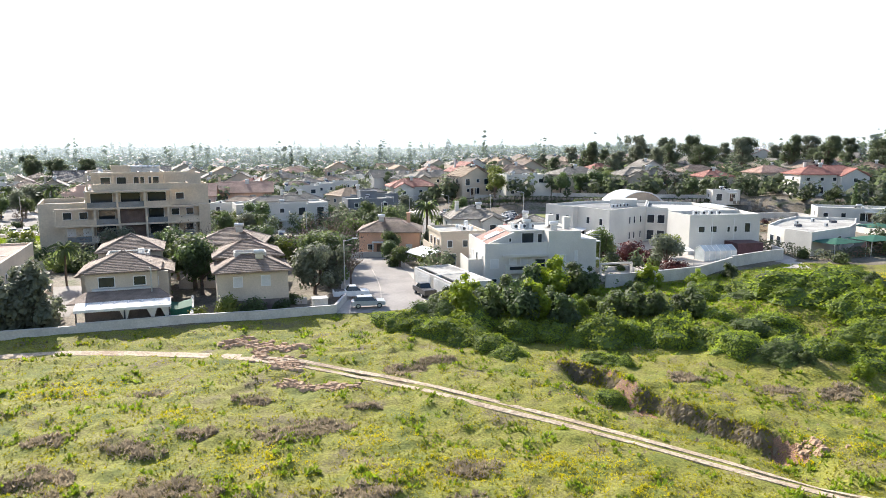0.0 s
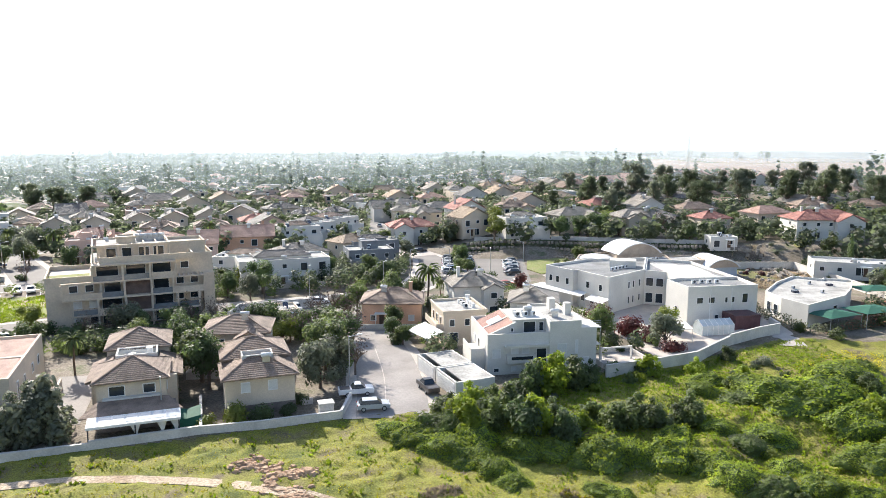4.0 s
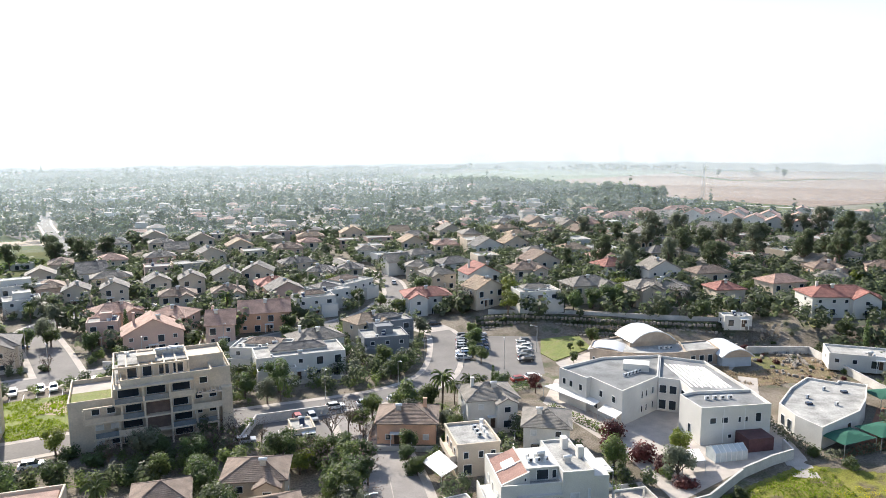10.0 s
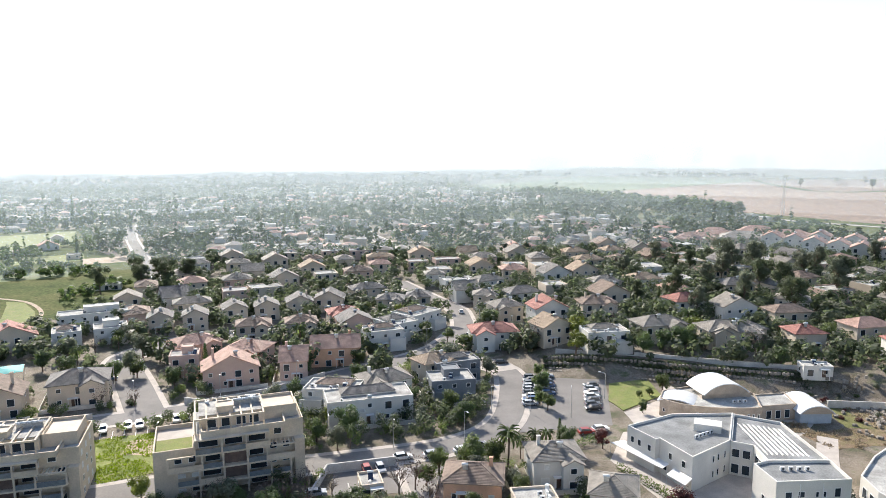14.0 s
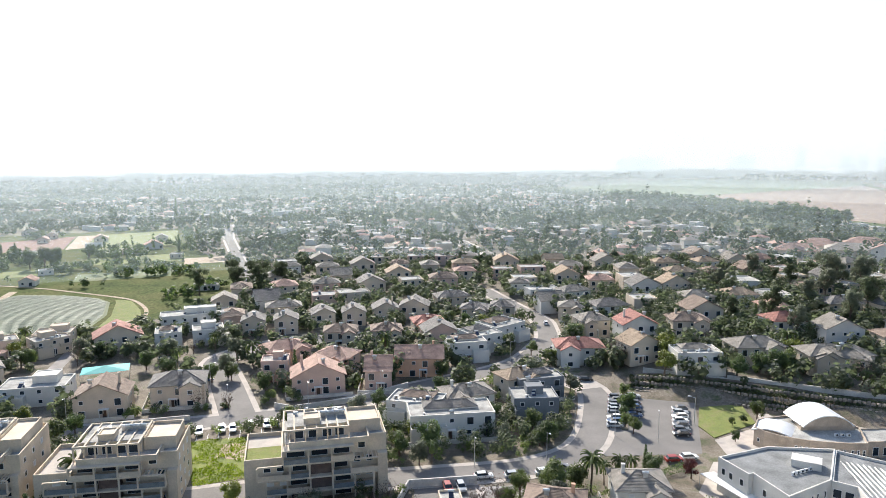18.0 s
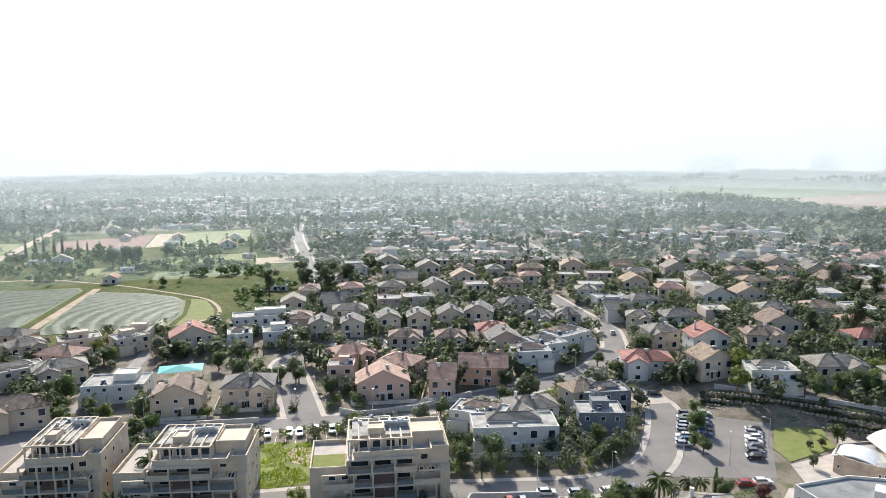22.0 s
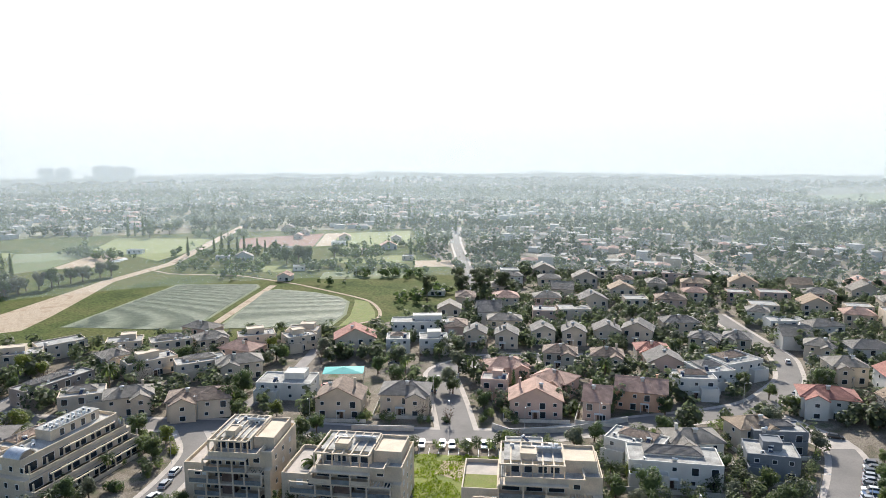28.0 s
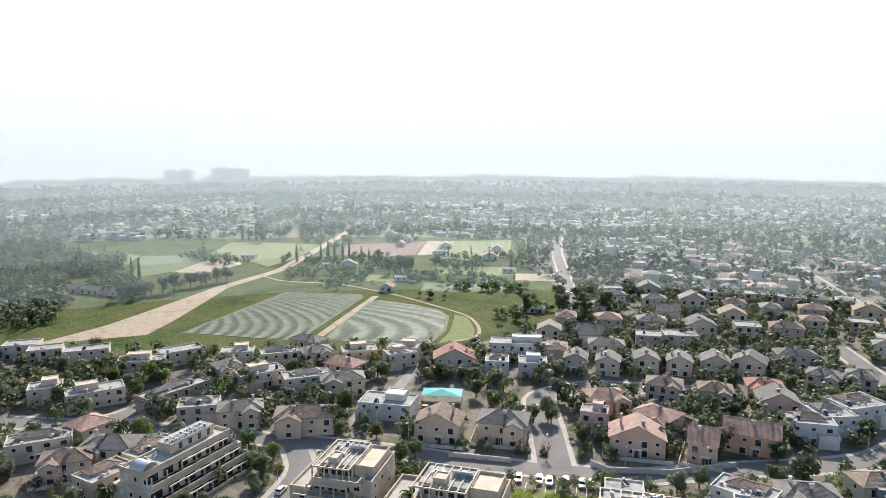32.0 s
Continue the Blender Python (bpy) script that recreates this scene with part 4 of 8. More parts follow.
        leaves = leaf_cloud(lobes, {"bush": 1000, "eucalypt": 4600}.get(kind, 3200), 0.17 if kind != "bush" else 0.105, rng)
        leafmat, label, cat = ("olive" if kind == "olive" else "grove" if kind == "eucalypt" else "green"), {"broad": "leafy green garden tree", "olive": "rounded silvery-green olive tree", "eucalypt": "tall dark eucalyptus tree", "bush": "low dense green shrub"}[kind], "shrub" if kind == "bush" else "tree"
    return trunk.mesh("trunk", M_BARK), leaves, leafmat, label, cat


PROTO = {}


def tree(x, y, kind="broad", size=1.0, leaf=None, seed=0, rot=None, base=None):
    """A tree or shrub that stands on the ground; alike ones share their meshes."""
    v = seed % (4 if kind in ("broad", "bush", "thicket") else 2)
    if (kind, v) not in PROTO:
        PROTO[kind, v] = [*tree_proto(kind, 50 + v * 7), {}]
    trunk, leaves, lm, label, cat, cache = PROTO[kind, v]
    lm = leaf or lm
    if lm not in cache:
        cache[lm] = leaves.mesh("crown", M_LEAF[lm])
    rng = random.Random(seed * 13 + 5)
    m = pose(x, y, ground_z(x, y) if base is None else base, 0, 0, rng.uniform(0, 360)) @ Matrix.Diagonal((size, size, size * rng.uniform(0.85, 1.15), 1))
    extra = {"lime": "bright yellow-green leafy garden tree", "red": "dense dark red-leaved garden shrub", "olive": "silvery-green rounded garden tree"}.get(leaf)
    t = thing("shrub" if kind == "bush" else cat.replace(" ", "_"), m, extra or label, cat, "trees of the suburb" if kind != "bush" else "shrubs")
    part("trunk", trunk, None, t)
    part("crown", cache[lm], None, t)
    return t


# ---- cars ----
def car_proto(color, kind="car"):
    t = thing("car", pose(0, 0, -50), "", "car", "parked cars")
    paint = mat(f"car_paint_{color[0]}", color[1], 0.3, 0.08, 1, 8, 0, spec=0.6)
    L, Wd = 4.3, 1.75
    prof = [(-2.15, 0.35), (2.1, 0.35), (2.15, 0.72), (1.95, 0.84), (1.1, 0.93), (-1.8, 0.95), (-2.12, 0.9)]
    if kind == "pickup":
        prof = [(-2.5, 0.45), (2.3, 0.45), (2.35, 0.95), (2.1, 1.06), (1.2, 1.12), (-2.5, 1.13)]
    n = len(prof)
    vs = [(x, s * Wd / 2, z) for s in (-1, 1) for x, z in prof]
    fs = [tuple(range(n)), tuple(range(2 * n - 1, n - 1, -1))] + [(i, n + i, n + (i + 1) % n, (i + 1) % n) for i in range(n)]
    part("body", Shape().add(vs, fs), paint, t)
    x0, x1, zb, zt = (-1.85, 1.15, 0.9, 1.42) if kind == "car" else (-0.75, 1.25, 1.1, 1.68)
    lo = [(x0, -0.8, zb), (x1, -0.8, zb), (x1, 0.8, zb), (x0, 0.8, zb)]
    up = [(x0 + 0.4, -0.66, zt), (x1 - 0.65, -0.66, zt), (x1 - 0.65, 0.66, zt), (x0 + 0.4, 0.66, zt)]
    part("glazing", Shape().hexa(lo, up), M_GLASS, t, "dark wrap-round glazing")
    part("roof", Shape().hexa([(x, y, zt) for x, y, z in up], [(x * 0.97, y * 0.94, zt + 0.06) for x, y, z in up]), paint, t)
    if kind == "pickup":
        part("load_bed", Shape().box(-2.35, -0.95, -0.75, 0.75, 1.1, 1.16), M_BLACK, t)
    for x in (-1.35, 1.35):
        for s in (-1, 1):
            wz = 0.33
            wh = part("wheel", Shape().tube((x, s * 0.7, wz), (x, s * 0.9, wz), 0.33, 0.33, 12), M_BLACK, t)
            part("rim", Shape().tube((x, s * 0.9, wz), (x, s * 0.92, wz), 0.2, 0.18, 8), M_METAL, wh)
    lx = 2.15 if kind == "car" else 2.34
    for s in (-1, 1):
        part("headlight", Shape().box(lx - 0.1, lx + 0.01, s * 0.65 - 0.17, s * 0.65 + 0.17, 0.68, 0.82), M_TANK, t)
        part("tail_light", Shape().box(-lx - 0.02, -lx + 0.1, s * 0.7 - 0.1, s * 0.7 + 0.1, 0.75, 0.92), M_TAIL, t)
    return t


M_TAIL = mat("red_lens", (0.4, 0.02, 0.02), 0.25, 0.1, 1, 5, 0)
CAR_COLORS = {"white": (0.75, 0.75, 0.74), "silver": (0.42, 0.44, 0.46), "grey": (0.14, 0.15, 0.16), "black": (0.02, 0.02, 0.022), "red": (0.32, 0.04, 0.03), "blue": (0.05, 0.1, 0.2)}
CARS = {}


def car(x, y, rot, color="white", kind="car", base=None):
    z = (ground_z(x, y) if base is None else base) + 0.11
    word = f"{color} {'pickup truck' if kind == 'pickup' else 'hatchback car'} parked on the asphalt"
    if (color, kind) not in CARS:
        c = CARS[color, kind] = car_proto((color, CAR_COLORS[color]), kind)
        c.matrix_basis = pose(x, y, z, 0, 0, rot)
    else:
        c = copy_thing(CARS[color, kind], pose(x, y, z, 0, 0, rot))
    return tagged(c, word, "car")


def car_row(x0, y0, x1, y1, n, rot, seed=0):
    rng = random.Random(seed)
    for i in range(n):
        u = (i + 0.5) / n
        if rng.random() < 0.92:
            car(x0 + (x1 - x0) * u, y0 + (y1 - y0) * u, rot + rng.uniform(-3, 3) + rng.choice((0, 180)), rng.choice(("white", "white", "white", "white", "silver", "silver", "silver", "grey", "grey", "black", "blue")))


build_ground()


# ---- streets and fields ----
road([(-6.8, 85), (-8.2, 100), (-11.5, 116), (-15.5, 127), (-22, 145)], 9.6, M_BRICKPAVE, lift=0.04)
road([(-90, 122), (-62, 137), (-44, 143.5), (-33, 148), (-19, 153.5), (-9.5, 160.5), (-4, 172), (-3, 191), (-4, 212), (-25, 226)], 7.5)
road([(-230, 98), (-190, 119), (-155, 138.5), (-138, 146.5), (-117, 155.5), (-98, 165), (-78, 177), (-62, 196), (-39, 219), (-29, 233), (-22.5, 264), (-28, 292), (-42, 312), (-64, 348)], 7.5, lift=0.03)
road([(-98, 166), (-113, 186), (-133, 211), (-124, 233), (-99, 248), (-70, 262)], 9.5, lift=0.02)
road([(-170, 131), (-152, 121), (-143, 105), (-138, 92)], 6.5, lift=0.02)
road([(-256, 78), (-233, 92), (-227, 106), (-240, 130)], 8.0, lift=0.02)
ROADS.append(([(-4, 160), (13, 172), (14, 205), (4, 214)], 20.0))
road([(-189, 338), (-224, 389), (-294, 493), (-345, 580)], 6.5, lift=0.02)
road([(-60, 420), (-88, 470), (-134, 556)], 10.0, lift=0.02)
road([(-338, 120), (-346, 157), (-388, 248), (-407, 305), (-547, 506), (-700, 768), (-900, 1080)], 8.0, M_SAND, False)
road([(-166, 150), (-176, 183), (-192, 215)], 4.5, M_BRICKPAVE, False)
road([(61, 118), (62.5, 130), (64, 150), (72, 170)], 4.5, M_PAVE, False)
patch("car_park", [(-1, 165), (22, 172), (24, 207), (8, 213), (-2, 208)], M_ASPH, 0.04, "worn asphalt car park", "car park")
patch("school_yard", [(19, 152), (31, 126), (35, 108), (48, 118), (60.5, 125), (60.8, 165), (50, 172), (24, 168)], M_PAVE, 0.02, "pale paved school yard", "yard")
patch("hall_forecourt", [(28, 171), (62, 168), (67, 171), (72, 178), (78, 190), (76, 196), (40, 203), (39, 193), (26, 181)], M_PAVE, 0.022, "pale paved forecourt of the hall", "forecourt")
patch("parking_island", [(3.4, 182), (4.9, 182), (5.0, 210), (3.6, 210)], M_TOWN, 0.2, "planted kerbed island between parked cars", "island")
patch("forecourt", [(-41, 141), (-26.5, 146), (-24, 133), (-38, 128)], M_ASPH, 0.03, "worn asphalt parking court", "parking court")
patch("lawn", [(24.7, 203), (36.5, 208), (38, 194.5), (26, 182), (23, 189)], M_LAWN, 0.18, "mown lawn with a planted kerb", "lawn")
patch("sandy_verge", [(-335, 130), (-318, 160), (-332, 181), (-345, 198), (-381, 244), (-393, 247), (-368, 200), (-345, 160)], M_SAND, 0.06, "bare sandy earth beside the road", "bare earth")
patch("brown_field", [(117, 966), (412, 1259), (900, 1400), (900, 900), (290, 574), (207, 675)], M_BROWN, 0.3, "ploughed brown field", "field", 1)
patch("green_field", [(-90, 1050), (90, 1370), (402, 1400), (412, 1262), (117, 970), (30, 945)], M_CROP2, 0.2, "flat green crop field", "field", 1)
patch("green_verge", [(150, 640), (207, 675), (290, 574), (240, 500), (190, 540)], M_CROP, 0.4, "grassy verge beside the fields", "field", 1)


def crop_field(poly, along, step):
    """A planted field: bare soil with pale covered rows that run one way and end at its edges."""
    t = patch("crop_field", poly, M_CROPROW, 0.06, "planted field with long pale covered rows", "field")
    d = Vector(along).normalized()
    n = Vector((-d.y, d.x))
    lo, hi = min(n.dot(Vector(p)) for p in poly), max(n.dot(Vector(p)) for p in poly)
    k = lo + step * 0.6
    while k < hi:
        cut = []
        for p, q in zip(poly, poly[1:] + poly[:1]):
            a, b = n.dot(Vector(p)) - k, n.dot(Vector(q)) - k
            if (a > 0) != (b > 0):
                cut.append(Vector(p).lerp(Vector(q), a / (a - b)))
        k += step
        if len(cut) < 2:
            continue
        cut.sort(key=lambda c: d.dot(c))
        a, b = cut[0] + d * 1.5, cut[-1] - d * 1.5
        if d.dot(b - a) < 4:
            continue
        e = n * 0.42
        vs = [(*(a - e), 0.05), (*(b - e), 0.05), (*(b - e * 0.7), 0.24), (*(a - e * 0.7), 0.24), (*(b + e * 0.7), 0.24), (*(a + e * 0.7), 0.24), (*(b + e), 0.05), (*(a + e), 0.05)]
        part("crop_row", Shape().add(vs, [(0, 1, 2, 3), (3, 2, 4, 5), (5, 4, 6, 7), (0, 3, 5, 7), (1, 6, 4, 2)]), M_ROWCOVER, t)


crop_field([(-309, 172), (-255, 200), (-297, 281), (-304, 286), (-344, 261)], (55, 27), 1.75)
crop_field([(-247, 207), (-206, 237), (-214, 257), (-230, 279), (-241, 285), (-260, 287), (-285, 282), (-288, 274)], (44, 28), 1.75)
patch("lawn", [(-226, 278), (-231, 284), (-222, 284), (-206, 269), (-196, 256), (-203, 238), (-211, 256)], M_LAWN, 0.1, "lush grass strip beside the planted field", "grass strip")
patch("green_plot", [(-411, 486), (-366, 533), (-316, 457), (-362, 419)], M_LAWN, 0.06, "flat bright green crop plot", "field")
patch("green_plot", [(-614, 248), (-547, 272), (-511, 244), (-562, 235)], M_LAWN, 0.05, "flat bright green crop plot", "field")
patch("green_plot", [(-541, 270), (-507, 309), (-495, 308), (-459, 250), (-460, 222)], M_CROP2, 0.055, "flat green crop plot beside trees", "field")
patch("green_plot", [(-512, 314), (-556, 362), (-482, 402), (-445, 357), (-424, 306), (-452, 311)], M_LAWN, 0.05, "rough green pasture beside the road", "field")
patch("sheeted_bed", [(-439, 274), (-448, 282), (-456, 303), (-448, 300)], M_SHEET, 0.25, "bed under white plastic sheeting", "field")
patch("lawn", [(-104, 148.5), (-80, 160.5), (-68, 143), (-88, 129)], M_LAWN, 0.05, "weedy vacant plot of green and bare earth", "vacant plot")
patch("bare_patch", [(-93, 150), (-83, 155), (-80, 149), (-84, 143), (-91, 143)], M_SAND, 0.07, "bare sandy patch in the vacant plot", "bare earth")
ribbon("road_line", [(-8.0, 88), (-9.0, 100), (-12.2, 116)], 0.13, M_PAVE, 0.125, "faded white line along the road", "road marking", 0.01)
for i in range(14):
    x, y = -105 + i * 2.35, 152.4 + i * 1.22
    ribbon("road_line", [(x, y), (x + 2.2, y - 4.3)], 0.14, M_TRIM, 0.118, "faded white parking bay line", "road marking", 0.01)

patch("meadow_land", [(-420, 60), (-335, 100), (-262, 160), (-195, 225), (-180, 300), (-215, 370), (-290, 440), (-325, 500), (-372, 545), (-430, 505), (-565, 385), (-670, 265), (-720, 190), (-640, 60)], M_CROP, 0.012, "open green meadow behind the houses", "meadow")
patch("red_field", [(-462, 416), (-422, 477), (-377, 413), (-422, 376)], M_REDSOIL, 0.05, "bare reddish field", "field")
patch("sand_field", [(-421, 478), (-411, 486), (-368, 425), (-376, 414)], M_SAND, 0.05, "bare sandy field", "field")
patch("sand_field", [(-458, 250), (-494, 308), (-452, 303), (-437, 262)], M_SAND, 0.05, "bare sandy field", "field")
ribbon("dirt_track", [(-294, 288), (-270, 242), (-250, 205)], 4.0, M_SAND, 0.12, "pale dirt track between crops", "track")
ribbon("dirt_track", [(-200, 243), (-194, 257), (-205, 272), (-222, 286), (-239, 290), (-285, 298), (-335, 299), (-373, 280), (-398, 282)], 1.7, M_SAND, 0.16, "pale dirt track round the fields", "track")

# ---- boundary walls ----
wall_line([(-66, 67), (-49.3, 72.7), (-40.8, 75.4), (-29.5, 79.8), (-22.9, 81.4), (-13.4, 84.7), (-13, 91)], 1.0, label="whitewashed garden wall, stained at the foot")
wall_line([(24, 101), (34, 105), (40.2, 107.8), (49.2, 116.9), (56.7, 122), (61.5, 124.5), (61.7, 129)], 1.9, label="white rendered school boundary wall")
wall_line([(-29.6, 80), (-33, 90)], 1.0)
wall_line([(-1.5, 87.3), (1.3, 91)], 0.8)
wall_line([(10, 222), (34, 217.5)], 1.3, label="white garden wall above the terraces", z0=-1)
wall_line([(34, 217.5), (80, 208.5)], 1.1, label="weathered garden wall above the terraces", z0=-1)
wall_line([(-28, 145), (-42, 139.5), (-42, 128)], 1.8)
wall_line([(-110, 161.5), (-126, 153)], 1.5)
wall_line([(-92, 175), (-86, 174), (-72, 184), (-60, 200)], 1.6, label="low stone-capped street wall")
wall_line([(80, 190), (97, 190), (98.5, 160), (100, 150)], 2.0, label="tan retaining wall below the gardens")
patch("lawn", [(78.5, 190), (83.5, 190.5), (86, 176.5), (79, 176.5)], M_DRYLAWN, 0.05, "worn yellowish lawn beside the hall", "lawn")
patch("dry_bank", [(66.5, 171), (79, 176.3), (86.2, 176.3), (84.2, 191), (92, 193), (99, 180), (91, 167), (80, 166), (70, 163)], M_DRYSOIL, 0.035, "bare reddish-brown bank of dry weeds", "bank")
patch("lawn", [(103, 200), (108.5, 221), (113, 220), (111, 208)], M_DRYLAWN, 0.05, "rough green lawn above the lane", "lawn")

# ---- the dirt path across the meadow ----
ribbon("dirt_track", PATH_LEFT, 1.6, M_SAND, 0.05, "pale trodden dirt track through meadow", "track")
for off in (-0.55, 0.55):
    ribbon("dirt_track", [(x + off * 0.55, y + off * 0.85) for x, y in PATH_RIGHT], 0.6, M_SAND, 0.05, "pale wheel rut through meadow grass", "track")

for i, (px, py, w, d, m) in enumerate(((-330, 330, 50, 22, M_LAWN), (-270, 340, 50, 24, M_CROP2), (-300, 390, 60, 30, M_LAWN), (-250, 400, 36, 24, M_SAND), (-345, 430, 44, 20, M_CROP2))):
    a = radians(35)
    q = [(px + u * w * math.cos(a) - v * d * math.sin(a), py + u * w * math.sin(a) + v * d * math.cos(a)) for u, v in ((-0.5, -0.5), (0.5, -0.5), (0.5, 0.5), (-0.5, 0.5))]
    patch("plot", q, m, 0.03 + 0.002 * i, "small cultivated plot among hedges", "field")

# ---- houses ----
house(-38.3, 166.7, 22, 21.8, 10, "flat", 2, "white", "grey", 6.5, 0.0, seed=1)
house(-51.1, 173.3, -2, 14.5, 9, "flat", 2, "white", "grey", 6.0, 0.0, seed=2)
house(-19.0, 183.1, 18, 12.2, 9, "flat", 2, "slate", "grey", 6.4, 0.0, seed=3)
house(-19.2, 199.7, 27, 13.9, 8, "flat", 2, "slate", "grey", 6.4, 0.0, seed=4)
house(-24.5, 200.6, 43, 11.1, 8, "hip", 2, "cream", "tan", 6.0, 0.0, seed=5)
house(-36.7, 183.0, 32, 13.4, 9, "hip", 2, "white", "grey", 5.6, 0.0, seed=6)
house(-47.1, 229.7, 26, 13.2, 9, "flat", 2, "white", "grey", 6.8, 0.0, seed=7)
house(-42.0, 240.5, 44, 11.8, 12, "flat", 2, "white", "grey", 7.0, 0.0, seed=8)
house(-36.2, 255.9, 56, 15.8, 12, "flat", 2, "white", "grey", 7.0, 0.0, seed=9)
house(-9.6, 232.9, 14, 15.7, 10, "hip", 2, "white", "red", 6.5, 0.0, seed=10)
house(11.2, 229.5, 32, 11.5, 9, "gable", 2, "cream", "tan", 6.0, 4.0, seed=11)
house(26.6, 220.5, 15, 13.9, 9, "flat", 2, "white", "grey", 7.0, 4.0, seed=12)
house(46.3, 232.8, 20, 15.9, 10, "hip", 2, "cream", "grey", 6.0, 4.5, seed=13)
house(68.1, 228.8, 15, 19.8, 10, "hip", 2, "cream", "grey", 6.0, 4.5, seed=14)
house(10.1, 252.8, 21, 12.8, 10, "gable", 2, "white", "red", 6.0, 4.5, seed=15)
house(28.3, 262.3, 14, 13.4, 10, "hip", 2, "cream", "brown", 6.0, 4.5, seed=16)
house(63.2, 270.9, 24, 12.7, 10, "hip", 2, "white", "red", 6.0, 4.5, seed=17)
house(77.9, 260.1, 14, 13.2, 10, "gable", 2, "white", "grey", 6.5, 4.5, seed=18)
house(-5.4, 264.6, 26, 11.3, 10, "hip", 2, "cream", "grey", 6.0, 2.0, seed=19)
house(-43.7, 338.9, 14, 9.1, 9, "hip", 2, "white", "grey", 6.0, 0.0, seed=20, near=False)
house(-30.1, 327.5, 29, 15.1, 9, "flat", 2, "white", "grey", 6.0, 0.0, seed=21, near=False)
house(-15.2, 326.8, 38, 14.5, 9, "hip", 2, "white", "grey", 6.0, 0.0, seed=22, near=False)
house(-16.3, 292.9, 4, 10.4, 9, "hip", 2, "cream", "grey", 6.0, 0.0, seed=23)
house(-101.9, 194.9, 22, 8.5, 7, "flat", 2, "pink", "red", 7.0, 0.0, seed=24)
house(-104.5, 211.0, 46, 14.8, 10, "hip", 2, "pink", "terra", 5.8, 0.0, seed=25)
house(-84.1, 188.1, 27, 15.6, 10, "gable", 2, "pink", "terra", 5.6, 0.0, seed=26)
house(-88.2, 205.9, -6, 12.4, 10, "hip", 2, "pink", "terra", 5.8, 0.0, seed=27)
house(-68.1, 195.5, 15, 7.9, 12, "gablex", 2, "pink", "terra", 6.0, 0.0, seed=28)
house(-59.3, 210.3, 15, 15.2, 11, "gablex", 2, "peach", "terra", 6.0, 0.0, seed=29)
house(-119.3, 169.9, 28, 14.6, 11, "hip", 2, "cream", "slate", 6.4, 0.0, seed=30)
house(-134.9, 157.7, 28, 13.8, 10, "gable", 2, "cream", "brown", 6.0, 0.0, seed=31)
house(-159.4, 159.7, 27, 17.9, 11, "flat", 2, "white", "grey", 5.8, 0.0, seed=32)
house(-156.7, 219.2, 34, 9.2, 9, "flat", 2, "white", "grey", 6.0, 0.0, seed=33)
house(-144.8, 226.7, 35, 11.1, 9, "flat", 2, "white", "grey", 6.0, 0.0, seed=34)
house(-160.7, 242.6, 33, 26.5, 9, "flat", 2, "white", "grey", 7.0, 0.0, seed=35)
house(-172.8, 213.0, 41, 16.0, 10, "gable", 2, "cream", "red", 5.2, 0.0, seed=36)
house(-197.6, 208.6, 29, 12.7, 9, "flat", 2, "cream", "grey", 6.0, 0.0, seed=37)
house(-135.2, 242.0, 25, 8.7, 9, "gable", 2, "cream", "slate", 5.8, 0.0, seed=38)
house(-123.5, 246.8, 25, 9.0, 9, "gable", 2, "cream", "slate", 5.8, 0.0, seed=39)
house(-112.9, 259.4, 31, 9.1, 9, "gable", 2, "cream", "slate", 5.8, 0.0, seed=40)
house(-102.0, 264.6, 25, 9.4, 9, "gable", 2, "cream", "slate", 5.8, 0.0, seed=41)
house(-91.2, 273.4, 24, 10.4, 9, "gable", 2, "cream", "slate", 5.8, 0.0, seed=42)
house(-81.3, 280.6, 10, 12.2, 9, "gable", 2, "cream", "slate", 5.8, 0.0, seed=43)
house(-96.1, 235.3, 21, 11.9, 9, "hip", 2, "cream", "brown", 5.8, 0.0, seed=44)
house(-80.1, 241.0, 22, 11.0, 9, "hip", 2, "cream", "brown", 5.8, 0.0, seed=45)
house(-67.9, 256.3, 26, 11.8, 9, "hip", 2, "cream", "red", 5.8, 0.0, seed=46)
house(-68.6, 302.4, 31, 14.9, 9, "hip", 2, "cream", "slate", 5.8, 0.0, seed=47, near=False)
house(-55.5, 281.6, 5, 11.2, 9, "hip", 2, "cream", "slate", 5.8, 0.0, seed=48)
house(-44.8, 288.5, 4, 10.3, 9, "hip", 2, "cream", "slate", 5.8, 0.0, seed=49)
house(-244.8, 160.9, 50, 13.3, 9, "flat", 2, "cream", "grey", 6.0, 0.0, seed=50)
house(-230.4, 172.0, 60, 15.3, 9, "flat", 2, "cream", "grey", 6.0, 0.0, seed=51)
house(-218.8, 182.3, 64, 11.7, 9, "hip", 2, "cream", "grey", 6.0, 0.0, seed=52)
house(-207.7, 194.5, 52, 14.5, 9, "flat", 2, "cream", "grey", 6.0, 0.0, seed=53)
house(-191.5, 203.1, 62, 12.0, 9, "flat", 2, "cream", "grey", 6.0, 0.0, seed=54)
house(-230.1, 148.7, 76, 9.1, 9, "hip", 2, "cream", "grey", 6.0, 0.0, seed=55)
house(-215.3, 152.9, 74, 17.2, 9, "flat", 2, "cream", "grey", 6.0, 0.0, seed=56)
house(-198.8, 160.6, 61, 17.2, 9, "flat", 2, "cream", "grey", 6.0, 0.0, seed=57)
house(-186.2, 166.3, 53, 15.2, 9, "hip", 2, "cream", "grey", 6.0, 0.0, seed=58)
house(-222.4, 123.8, 95, 24.3, 8, "flat", 2, "dark", "grey", 6.0, 0.0, seed=59)
house(-203.8, 119.3, 53, 13.1, 9, "flat", 2, "cream", "grey", 6.0, 0.0, seed=60)
